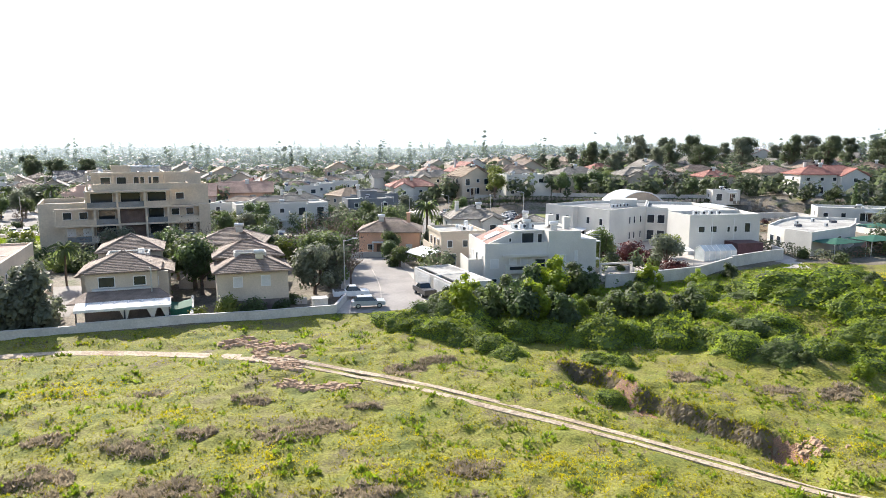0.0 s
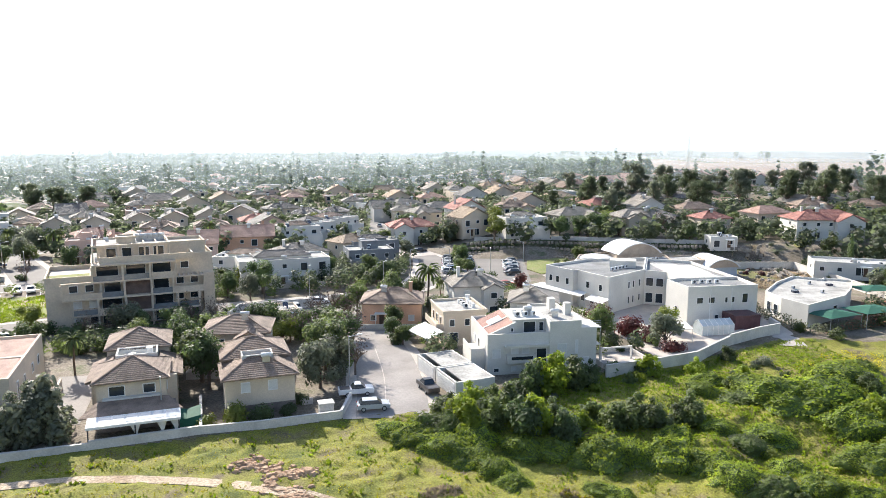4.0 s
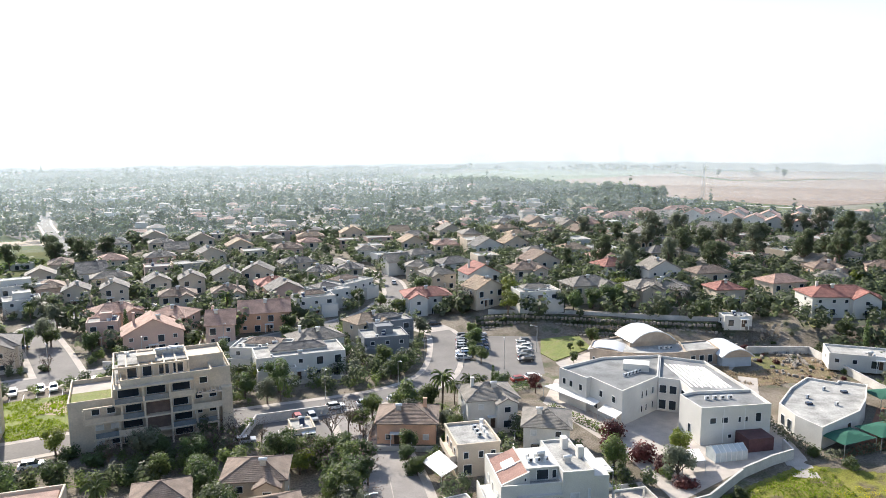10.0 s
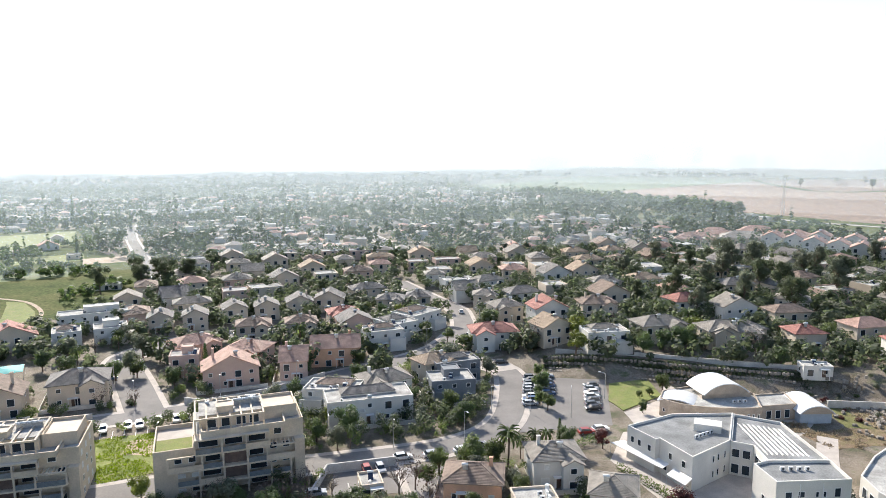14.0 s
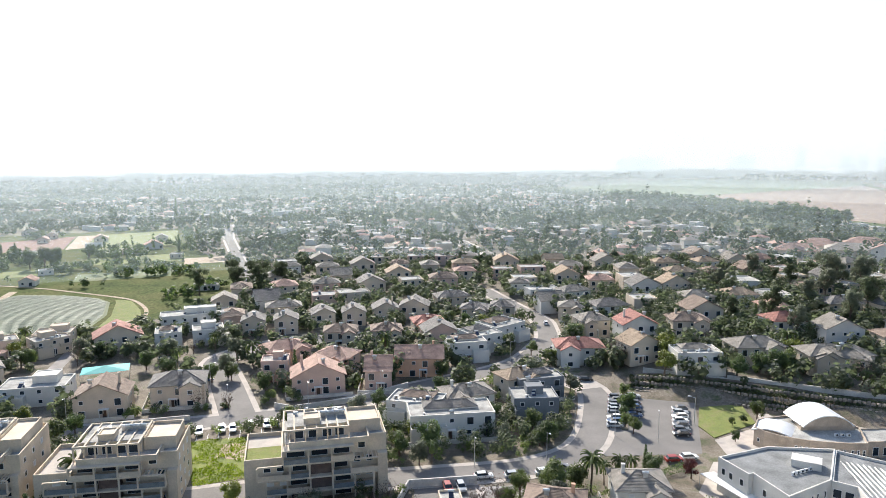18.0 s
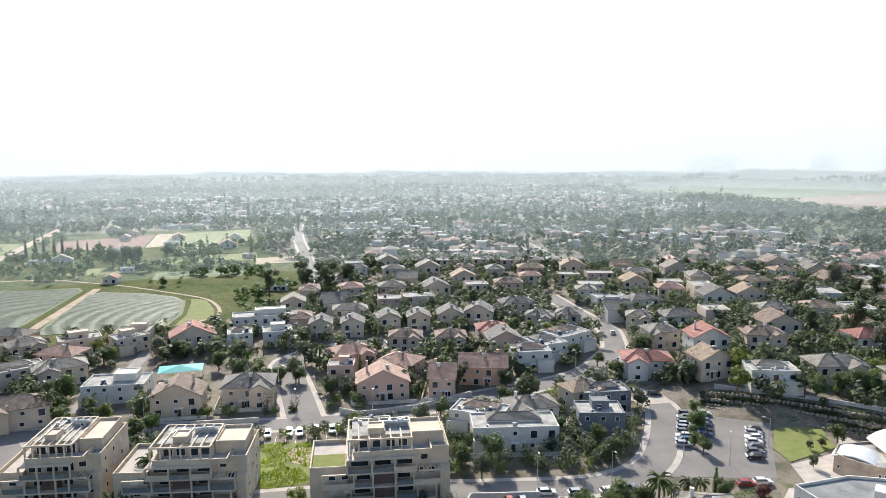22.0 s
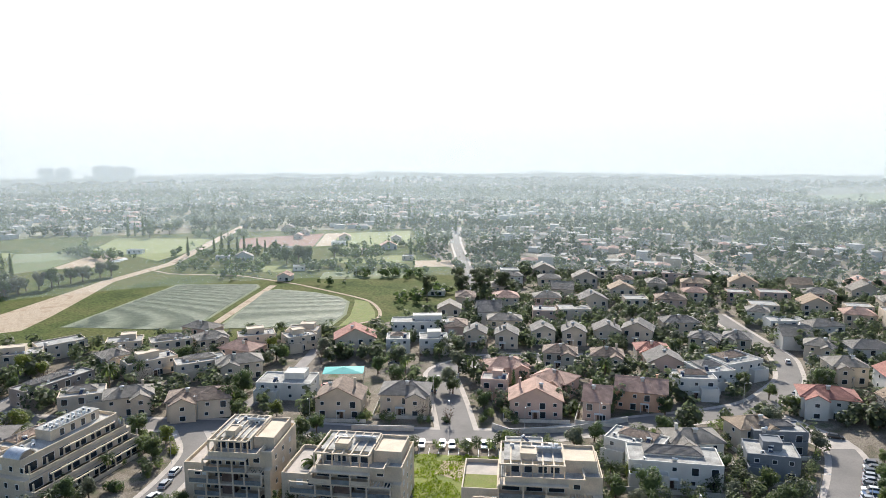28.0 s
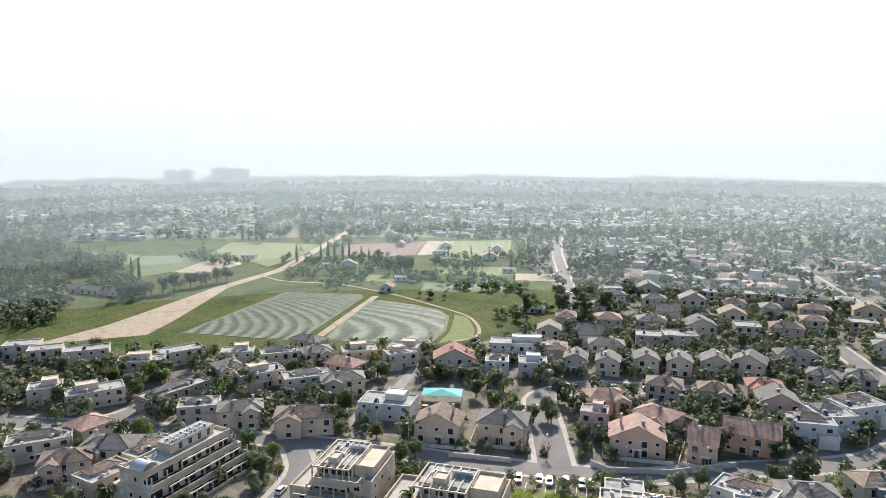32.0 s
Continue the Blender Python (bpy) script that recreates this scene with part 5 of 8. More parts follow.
house(-190.0, 126.0, 55, 13.6, 9, "hip", 2, "cream", "grey", 6.0, 0.0, seed=61)
house(-169.8, 135.2, 45, 18.2, 10, "hip", 2, "cream", "brown", 6.0, 0.0, seed=62)
house(-323.8, 107.6, 54, 13.9, 9, "flat", 2, "cream", "grey", 6.0, 0.0, seed=63, near=False)
house(-308.8, 111.8, 61, 12.9, 9, "flat", 2, "cream", "grey", 6.0, 0.0, seed=64, near=False)
house(-294.8, 122.5, 61, 17.5, 9, "flat", 2, "cream", "grey", 6.0, 0.0, seed=65, near=False)
house(-263.8, 129.7, 52, 17.4, 9, "flat", 2, "cream", "grey", 6.0, 0.0, seed=66)
house(-263.6, 148.3, 76, 17.3, 9, "flat", 2, "cream", "grey", 6.0, 0.0, seed=67, near=False)
house(-259.5, 93.6, 64, 10.8, 9, "flat", 2, "cream", "grey", 6.0, 0.0, seed=68)
house(-242.8, 104.1, 72, 18.7, 9, "flat", 2, "cream", "grey", 6.0, 0.0, seed=69)
house(-195.4, 85.2, 40, 14.7, 10, "hip", 2, "cream", "slate", 5.8, 0.0, seed=70)
house(-214.2, 75.4, 66, 17.1, 9, "flat", 2, "cream", "grey", 6.0, 0.0, seed=71)
house(-195.9, 75.0, 58, 12.7, 9, "hip", 2, "cream", "brown", 5.5, 0.0, seed=72)
house(118.4, 211.1, 0, 21.0, 11, "hip", 2, "white", "red", 6.0, 5.5, seed=73)
house(82.7, 203.3, 0, 8.0, 5, "flat", 1, "white", "grey", 3.3, 4.0, seed=75)
house(139.6, 260.1, 0, 12.7, 9, "hip", 2, "pink", "brown", 6.0, 5.5, seed=76)
house(161.0, 262.8, -24, 11.8, 9, "hip", 2, "pink", "brown", 6.0, 5.5, seed=77, near=False)
house(135.6, 250.3, -11, 11.2, 8, "hip", 1, "cream", "grey", 4.5, 5.5, seed=78)
house(66.5, 226.9, -13, 15.8, 9, "hip", 2, "cream", "grey", 6.0, 4.5, seed=79)
house(90.3, 228.6, 10, 10.1, 9, "hip", 1, "cream", "red", 5.5, 4.5, seed=80)
house(101.6, 276.3, -19, 12.0, 9, "hip", 2, "white", "grey", 6.0, 4.5, seed=81)
house(-10.1, 129.6, 0, 11.3, 9, "hip", 1, "peach", "brown", 4.4, 0.0, seed=82)
house(-29.8, 129.4, 22, 4.5, 6, "flat", 1, "cream", "grey", 3.2, 0.0, seed=83)


# ---- the apartment blocks ----
apartment(-58.6, 129.3, 26, 29.4, 15, storey=3.05, seed=3, turf=True)
apartment(-98.3, 115.0, 23, 27.4, 16, storey=2.65, seed=5)
apartment(-123.0, 104.8, 25, 20.5, 19, seed=8, floors=4, storey=2.95)


# ---- buildings with a free outline ----
def inset(poly, t):
    n = len(poly)
    out = []
    for i in range(n):
        a, b, c = Vector(poly[i - 1]), Vector(poly[i]), Vector(poly[(i + 1) % n])
        u, v = (b - a).normalized(), (c - b).normalized()
        nu, nv = Vector((-u.y, u.x)), Vector((-v.y, v.x))
        k = nu + nv
        out.append(tuple(b + k * (t / max(0.3, 1 + nu.dot(nv)))))
    return out


def poly_block(t, poly, z0, h, wall, par=0.6, roofmat=None, name="wall"):
    """Walls, parapet and roof over a free outline (counter-clockwise)."""
    part(name, Shape().prism(poly, z0, h), wall, t)
    inn = inset(poly, 0.3)
    n = len(poly)
    vs = [(*p, h) for p in poly] + [(*p, h + par) for p in poly] + [(*p, h + par) for p in inn] + [(*p, h) for p in inn]
    fs = []
    for i in range(n):
        j = (i + 1) % n
        fs += [(i, j, n + j, n + i), (n + i, n + j, 2 * n + j, 2 * n + i), (2 * n + i, 2 * n + j, 3 * n + j, 3 * n + i)]
    part("parapet", Shape().add(vs, fs), wall, t)
    part("roof", Shape().prism(inn, h, h + 0.05), roofmat or M_FLAT, t, "pale coated flat roof")


def edge_windows(t, a, b, z, spots, w=1.1, h=1.5):
    """Windows at given shares along a wall from a to b, facing its right-hand side."""
    ang = math.degrees(math.atan2(b[1] - a[1], b[0] - a[0]))
    for u in spots:
        window(t, pose(a[0] + (b[0] - a[0]) * u, a[1] + (b[1] - a[1]) * u, z, 0, 0, ang), w, h)


def awning(t, quad, z, zb, posts=True, material=None, label="white sunshade awning"):
    s = Shape()
    n = len(quad)
    zz = [z, z] + [zb] * (n - 2)
    vs = [(*p, q) for p, q in zip(quad, zz)] + [(*p, q - 0.1) for p, q in zip(quad, zz)]
    fs = [tuple(range(n)), tuple(range(2 * n - 1, n - 1, -1))] + [(j, i, n + i, n + j) for i, j in ((i, (i + 1) % n) for i in range(n))]
    a = part("awning", s.add(vs, fs), material or M_TRIM, t, label)
    if posts:
        for p, q in zip(quad[:2], zz[:2]):
            part("post", Shape().tube((*p, 0), (*p, q - 0.1), 0.06, 0.06), M_METAL, a)


def school():
    t = thing("school_building", pose(0, 0, 0), "white two-storey school building with angled wings round a court", "school")
    W = WALL["white"]
    b1 = [(22.8, 154), (27.6, 147), (28.6, 147.6), (33.4, 139), (43.2, 148.2), (48.2, 164), (34, 162)]
    b2 = [(43.25, 148.2), (47.4, 146.5), (47.9, 139.6), (60.2, 141), (57.5, 160), (48.25, 164)]
    b3 = [(44.6, 137.6), (46.4, 130.2), (60.8, 132.8), (60.2, 140.95), (47.9, 139.55)]
    poly_block(t, b1, -1, 7.0, W, roofmat=M_GREYROOF)
    poly_block(t, b2, -1, 6.8, W, roofmat=M_GREYROOF)
    poly_block(t, b3, -1, 6.9, W, roofmat=M_GREYROOF)
    edge_windows(t, b1[0], b1[1], 4.2, (0.2, 0.45, 0.8))
    edge_windows(t, b1[2], b1[3], 4.2, (0.35, 0.75))
    edge_windows(t, b1[2], b1[3], 1.2, (0.2, 0.5, 0.8), 1.3, 1.6)
    edge_windows(t, b1[3], b1[4], 4.2, (0.55, 0.68, 0.86), 0.7, 1.6)
    edge_windows(t, b1[3], b1[4], 1.0, (0.55, 0.68, 0.86), 0.7, 1.6)
    edge_windows(t, b2[0], b2[1], 4.0, (0.25, 0.72), 1.6, 1.9)
    edge_windows(t, b2[0], b2[1], 0.4, (0.25, 0.72), 1.6, 2.2)
    edge_windows(t, b2[1], b2[2], 4.0, (0.3, 0.6), 2.0, 1.9)
    edge_windows(t, b3[1], b3[2], 4.1, (0.17, 0.34), 1.4, 1.3)
    edge_windows(t, b3[1], b3[2], 4.1, (0.55, 0.65), 0.7, 1.2)
    edge_windows(t, b3[1], b3[2], 4.0, (0.82,), 1.3, 1.9)
    edge_windows(t, b3[1], b3[2], 1.0, (0.42, 0.55), 0.9, 0.9)
    edge_windows(t, b3[0], b3[1], 1.0, (0.5,), 1.0, 2.0)
    for x, y in ((51, 132.05), (55.4, 132.85)):
        part("downpipe", Shape().tube((x, y - 1.05, 0), (x, y - 1.05, 6.9), 0.08, 0.08), M_TRIM, t)
    part("stair_block", Shape().prism([(37, 154), (42.5, 152.5), (43.5, 156), (38, 157.5)], 7.05, 8.6), W, t)
    for i in range(7):
        ac_unit(t, pose(36.5 + i * 0.95, 149.6 + i * 0.75, 7.05, 0, 0, 38))
    for i in range(4):
        ac_unit(t, pose(49.5 + i * 1.6, 136.2 + i * 0.2, 6.95, 0, 0, 10))
    for i in range(9):
        a, b = (49.2 + i * 1.0, 143.5), (48.0 + i * 1.0, 159.5 - i * 0.3)
        part("roof_seam", Shape().tube((*a, 6.87), (*b, 6.87), 0.05, 0.05, 4), M_METAL, t)
    awning(t, [(19.5, 155.5), (28.5, 143.5), (30.3, 145), (22.4, 156)], 2.7, 3.2)
    awning(t, [(28.9, 141), (31.6, 136.6), (33.4, 138.6), (30.8, 143)], 2.7, 3.2)
    awning(t, [(39, 117.6), (43.2, 118.2), (43.6, 123), (39.2, 122.4)], 2.6, 2.6)
    part("lean_to", Shape().prism([(54.4, 127), (59.6, 128.2), (59, 132.4), (53.6, 131.4)], 0, 2.6), M_MAROON, t, "dark maroon lean-to annex")
    return t


M_GREYROOF = mat("grey_roof_membrane", (0.27, 0.275, 0.27), 0.8, 0.35, 0.25, 3, 0.1, spec=0.15)
M_MAROON = mat("maroon_sheet", (0.13, 0.06, 0.06), 0.6, 0.3, 1, 6, 0.2)
M_CLEAR = mat("greenhouse_glass", (0.5, 0.55, 0.56), 0.15, 0.15, 0.8, 4, 0, spec=0.7)
M_GREENCLOTH = mat("green_shade_cloth", (0.02, 0.11, 0.07), 0.8, 0.2, 0.8, 9, 0.2)
M_TEAL = mat("teal_shade_cloth", (0.05, 0.42, 0.4), 0.7, 0.15, 0.5, 8, 0.1)
M_VAULT = mat("white_metal_vault", (0.7, 0.71, 0.71), 0.45, 0.1, 0.4, 5, 0.05)


def greenhouse():
    t = thing("greenhouse", pose(46.6, 122.6, 0, 0, 0, 14), "small glass greenhouse with white ribs", "greenhouse")
    pr = [(0, 0), (3, 0), (3, 1.8), (1.5, 2.7), (0, 1.8)]
    s = Shape()
    vs = [(x, y, z) for x in (0, 6.6) for y, z in pr]
    part("glazing", s.add(vs, [(0, 1, 2, 3, 4), (9, 8, 7, 6, 5)] + [(i, 5 + i, 5 + (i + 1) % 5, (i + 1) % 5) for i in range(5)]), M_CLEAR, t)
    for i in range(7):
        r = Shape()
        for (y0, z0), (y1, z1) in zip(pr[1:], pr[2:] + pr[:1]):
            r.tube((i * 1.1, y0, z0), (i * 1.1, y1, z1), 0.05, 0.05, 4)
        part("rib", r, M_TRIM, t)


def vault(t, w, d, z, rise, material, at, thick=0.25, n=18):
    """A barrel roof with open ends closed by end walls."""
    s = Shape()
    r = (w * w / 4 + rise * rise) / (2 * rise)
    a0 = math.asin(w / 2 / r)
    arc = [(r * math.sin(-a0 + 2 * a0 * i / n), z + rise - r + r * math.cos(a0 - 2 * a0 * i / n)) for i in range(n + 1)]
    out = [(x * (1 + thick / r), q + thick) for x, q in arc]
    vs = [(x, y, q) for y in (-0.4, d + 0.4) for x, q in arc + out]
    m = n + 1
    fs = []
    for i in range(n):
        fs += [(m + i, m + i + 1, 3 * m + i + 1, 3 * m + i), (i + 1, i, 2 * m + i, 2 * m + i + 1), (i, i + 1, m + i + 1, m + i), (2 * m + i + 1, 2 * m + i, 3 * m + i, 3 * m + i + 1)]
    part("vault_roof", s.add(vs, fs), material, t, "white curved metal roof", at=at)
    for y in (0, d - 0.2):
        vs = [(x, y + k, q) for k in (0, 0.2) for x, q in arc]
        fs = [tuple(range(m - 1, -1, -1)), tuple(range(m, 2 * m))] + [(i, (i + 1) % m, m + (i + 1) % m, m + i) for i in range(m)]
        part("end_wall", Shape().add(vs, fs), WALL["brick"], t, at=at)


def hall():
    t = thing("community_hall", pose(0, 0, 0), "tan masonry hall with curved front and white vaulted roofs", "hall")
    front = [(34.8, 180.2), (36.6, 178), (39.4, 176.3), (42.5, 175.2), (46, 174.6), (50, 174.6), (54.5, 175), (58.8, 176)]
    body = front + [(60, 186), (50, 191), (44, 190), (36.5, 186)]
    poly_block(t, body, -1, 4.2, WALL["brick"], 0.5)
    for a, b in zip(front[3:], front[4:]):
        edge_windows(t, a, b, 1.5, (0.2, 0.5, 0.8), 0.6, 1.5)
    edge_windows(t, front[0], front[1], 1.4, (0.5,), 0.8, 1.0)
    link = [(58.9, 178), (68.8, 181), (68.6, 189), (60, 186.5)]
    poly_block(t, link, -1, 3.8, WALL["brick"], 0.4)
    edge_windows(t, link[0], link[1], 0.6, (0.25, 0.5, 0.75), 1.5, 2.2)
    drum = [(45.6, 181.5), (58.6, 184.6), (57, 190), (45, 187.6)]
    part("drum_wall", Shape().prism(drum, 4.2, 5.6), WALL["brick"], t)
    vault(t, 12.6, 8.5, 5.4, 2.7, M_VAULT, pose(51.9, 182.6, 0, 0, 0, 16))
    vault(t, 9.0, 7.0, 3.9, 0.9, M_VAULT, pose(38.5, 178.6, 0, 0, 0, -22))
    rv = [(68.7, 177.9), (76.6, 179.1), (75.4, 188.8), (68.0, 187.6)]
    part("wing_wall", Shape().prism(rv, -1, 3.0), M_WINGBLUE, t)
    vault(t, 8.6, 10.0, 2.6, 2.0, M_VAULT, pose(72.7, 178.2, 0, 0, 0, 8))
    for i in range(3):
        ac_unit(t, pose(53 + i * 1.4, 179.6 + i * 0.3, 4.25, 0, 0, 12))


M_TOWER = mat("pale_concrete", (0.6, 0.6, 0.59), 0.8, 0.08, 0.02, 1, 0)
M_TOWERGL = mat("pale_window_band", (0.5, 0.52, 0.53), 0.3, 0.1, 0.05, 1, 0)
M_CLAYFLOOR = mat("red_play_surface", (0.34, 0.17, 0.11), 0.9, 0.2, 0.4, 5, 0.1)
M_WINGBLUE = mat("pale_blue_grey_panel", (0.4, 0.46, 0.52), 0.6, 0.15, 0.5, 5, 0.05)


def kindergarten():
    t = thing("kindergarten_building", pose(0, 0, 0), "low white kindergarten with stepped flat roof", "kindergarten")
    poly = [(66.2, 141), (66.4, 134.4), (68.6, 128.4), (80.5, 137), (85.5, 143.5), (91, 152.5), (86, 155.2), (85, 154), (80, 157.4), (73, 150.4)]
    poly_block(t, poly, -1, 4.0, WALL["white"], 0.5)
    edge_windows(t, poly[2], poly[3], 1.0, (0.72,), 1.6, 2.0)
    edge_windows(t, poly[0], poly[1], 0.6, (0.3, 0.7), 1.6, 2.2)
    for x, y in ((74, 145), (78, 141), (80, 150)):
        ac_unit(t, pose(x, y, 4.05, 0, 0, 30))
    for x, y in ((72, 141), (83, 148)):
        part("skylight", Shape().box(x, x + 1.2, y, y + 0.9, 4.05, 4.5), M_SOLAR, t)


def canopy(x, y, rot, w, d, z, material, label, dip=0.7):
    """A stretched shade cloth, peaked in the middle, on corner posts."""
    t = thing("shade_canopy", pose(x, y, ground_z(x, y), 0, 0, rot), label, "canopy", "shade canopies")
    n = 6
    vs = []
    for j in range(n + 1):
        for i in range(n + 1):
            u, v = i / n * 2 - 1, j / n * 2 - 1
            vs.append((u * w / 2, v * d / 2, z + dip * (1 - max(abs(u), abs(v)))))
    vs += [(a, b, c - 0.05) for a, b, c in vs]
    m = (n + 1) ** 2
    fs = []
    for j in range(n):
        for i in range(n):
            k = j * (n + 1) + i
            q = (k, k + 1, k + n + 2, k + n + 1)
            fs += [q, tuple(m + e for e in q[::-1])]
    part("cloth", Shape().add(vs, fs), material, t)
    for u in (-1, 1):
        for v in (-1, 1):
            part("post", Shape().tube((u * w / 2, v * d / 2, -0.2), (u * w / 2, v * d / 2, z), 0.07, 0.07), M_METAL, t)


def white_villa():
    """The white house beside the meadow."""
    t = thing("house", pose(6.2, 101, 0, 0, 0, 10), "large white-rendered modern villa with roof terrace and pale tiles", "house", "houses of the suburb")
    W = WALL["white"]
    part("wall", Shape().box(0, 9.6, 0, 11.5, -1, 5.6), W, t)
    part("tall_wall", Shape().box(9.6, 14.6, -0.25, 11.5, -1, 7.6), W, t)
    part("end_wall", Shape().box(14.6, 17.4, 0.5, 10.5, -1, 6.6), W, t)
    part("parapet", Shape().rim(0, 9.6, 0, 11.5, 5.6, 6.3, 0.25), W, t)
    part("parapet", Shape().rim(9.6, 14.6, -0.25, 11.5, 7.6, 8.0, 0.25), W, t)
    part("roof", Shape().box(0.25, 9.35, 0.25, 11.25, 5.55, 5.66), M_FLAT, t)
    part("roof", Shape().box(9.85, 14.35, 0, 11.25, 7.55, 7.66), M_FLAT, t)
    r = Shape().add([(0.4, 1.2, 5.7), (4.6, 1.2, 7.5), (4.6, 10.5, 7.5), (0.4, 10.5, 5.7), (0.4, 1.2, 5.6), (4.6, 1.2, 5.6), (4.6, 10.5, 5.6), (0.4, 10.5, 5.6)], [(0, 1, 2, 3), (7, 6, 5, 4), (0, 4, 5, 1), (1, 5, 6, 2), (2, 6, 7, 3), (3, 7, 4, 0)])
    part("tiled_roof", r, ROOF["rose"], t, "faded pink tiled lean-to roof")
    part("gable_parapet", Shape().add([(0.1, 0.9, 5.6), (0.1, 0.9, 5.95), (4.7, 0.9, 7.85), (4.7, 0.9, 5.6), (0.1, 1.2, 5.6), (0.1, 1.2, 5.95), (4.7, 1.2, 7.85), (4.7, 1.2, 5.6)], [(3, 2, 1, 0), (4, 5, 6, 7), (1, 2, 6, 5), (0, 1, 5, 4), (2, 3, 7, 6)]), W, t, "white gable wall edging the tiles")
    part("roof_edging", Shape().add([(0.3, 5.4, 5.75), (4.6, 5.4, 7.62), (4.6, 5.75, 7.62), (0.3, 5.75, 5.75), (0.3, 5.4, 5.6), (4.6, 5.4, 7.4), (4.6, 5.75, 7.4), (0.3, 5.75, 5.6)], [(0, 1, 2, 3), (0, 4, 5, 1), (2, 6, 7, 3), (1, 5, 6, 2), (3, 7, 4, 0)]).box(4.5, 4.75, 1.2, 10.6, 7.3, 7.68), W, t, "white edging between the tiles")
    window(t, pose(4.0, 0.895, 6.3), 0.5, 0.7)
    part("skylight", Shape().add([(1.6, 5.2, 6.4), (3.6, 5.2, 7.25), (3.6, 7.6, 7.25), (1.6, 7.6, 6.4), (1.6, 5.2, 6.2), (3.6, 5.2, 7.0), (3.6, 7.6, 7.0), (1.6, 7.6, 6.2)], [(0, 1, 2, 3), (0, 4, 5, 1), (1, 5, 6, 2), (2, 6, 7, 3), (3, 7, 4, 0)]), M_TRIM, t)
    part("penthouse", Shape().box(4.6, 9.6, 2.2, 9.0, 5.66, 7.7).box(4.4, 9.6, 2.0, 9.2, 7.7, 7.9), W, t)
    window(t, pose(7.1, 2.19, 5.75), 2.0, 1.8)
    window(t, pose(9.0, 2.19, 5.9), 0.8, 1.5)
    for x in (12.8, 14.2):
        part("chimney", Shape().box(x - 0.5, x + 0.5, 8.2 if x < 13 else 4.6, 9.6 if x < 13 else 5.8, 7.6, 9.5), W, t)
    part("canopy", Shape().box(2.6, 9.5, -1.0, 0, 4.35, 4.55).box(2.6, 9.5, -1.0, -0.9, 4.55, 4.75), W, t)
    part("balcony", Shape().box(2.9, 7.3, -0.9, 0, 1.9, 2.1).box(2.9, 7.3, -0.9, -0.75, 2.1, 3.2).box(2.9, 3.05, -0.75, 0, 2.1, 3.2).box(7.15, 7.3, -0.75, 0, 2.1, 3.2), W, t)
    part("balcony_slot", Shape().box(3.5, 6.8, -0.915, -0.89, 2.45, 2.95), M_GLASS, t)
    for x, z, w, h, sh in ((1.4, 2.6, 1.3, 1.4, True), (4.2, 3.1, 1.2, 1.0, True), (5.9, 3.1, 1.2, 1.0, True), (8.4, 0.3, 1.7, 3.6, False), (11.6, 2.9, 1.5, 1.6, True), (15.8, 0.8, 0.9, 1.2, True), (1.4, 0.4, 0.9, 0.7, False), (4.5, 0.4, 1.6, 1.0, True)):
        y = -0.255 if 9.6 < x < 14.6 else (0.495 if x > 14.6 else -0.005)
        window(t, pose(x, y, z), w, h, sh)
    window(t, pose(13.9, -0.255, 2.8), 0.5, 2.2, True)
    for y, z in ((2, 2.8), (5.5, 2.8), (8.5, 2.8), (5.5, 0.5)):
        window(t, pose(-0.005, y, z, 0, 0, -90), 1.1, 1.5, y != 5.5)
        window(t, pose(17.405, y, z, 0, 0, 90), 1.1, 1.5)
    part("side_terrace", Shape().box(-2.2, 0, 1.5, 7.5, -1, 2.9).box(-2.2, -2.0, 1.5, 7.5, 2.9, 3.8).box(-2.0, 0, 1.5, 1.7, 2.9, 3.8), W, t)
    part("end_balcony", Shape().box(17.4, 19.2, 3, 8, 2.9, 3.1).box(17.4, 19.2, 3, 8, 5.7, 5.85), W, t)
    for y in (3.1, 7.9):
        part("balcony_post", Shape().tube((19.1, y, -0.5), (19.1, y, 5.7), 0.07, 0.07), M_METAL, t)
    for i in range(4):
        part("rail", Shape().tube((17.5, 3.05, 6.0 + i * 0.3), (19.15, 3.05, 6.0 + i * 0.3), 0.03, 0.03, 4), M_METAL, t)
    for i in range(6):
        ac_unit(t, pose(5.6 + (i % 3) * 1.3, 4 + (i // 3) * 1.6, 7.9, 0, 0, 20 * i))
    solar_heater(t, pose(7.6, 6.6, 7.9, 0, 0, 180))
    solar_heater(t, pose(11.5, 5, 7.66, 0, 0, 180))
    # the carports beside the road
    c = thing("carport", pose(-4.4, 104.2, 0, 0, 0, -66), "white rendered open-topped carports beside the road", "carport")
    for x in (0, 7.2):
        part("wall", Shape().rim(x, x + 6.8, 0, 6.0, -1, 2.3, 0.25), W, c)
        part("roof_slab", Shape().box(x + 0.25, x + 6.55, 1.3, 5.75, 2.05, 2.22), M_FLAT, c)
        part("garage_door", Shape().box(x + 0.6, x + 6.2, -0.06, 0.0, 0.0, 2.0), M_SHUT, c)
    # low walled terraces to the right
    g = thing("garden_terrace", pose(24.4, 104.2, 0, 0, 0, 14), "low white walled patio beside the villa", "terrace")
    part("patio_wall", Shape().rim(0, 8.4, 0, 7.5, -1, 0.9, 0.2), M_WALLST, g)
    part("patio_floor", Shape().box(0.2, 8.2, 0.2, 7.3, -0.5, 0.12), M_PAVE, g)
    part("patio_beam", Shape().box(1.2, 6.8, 3.4, 3.65, 2.0, 2.25).box(6.55, 6.8, 3.4, 3.65, 0.12, 2.0).box(1.2, 1.45, 3.4, 3.65, 0.12, 2.0), W, g)


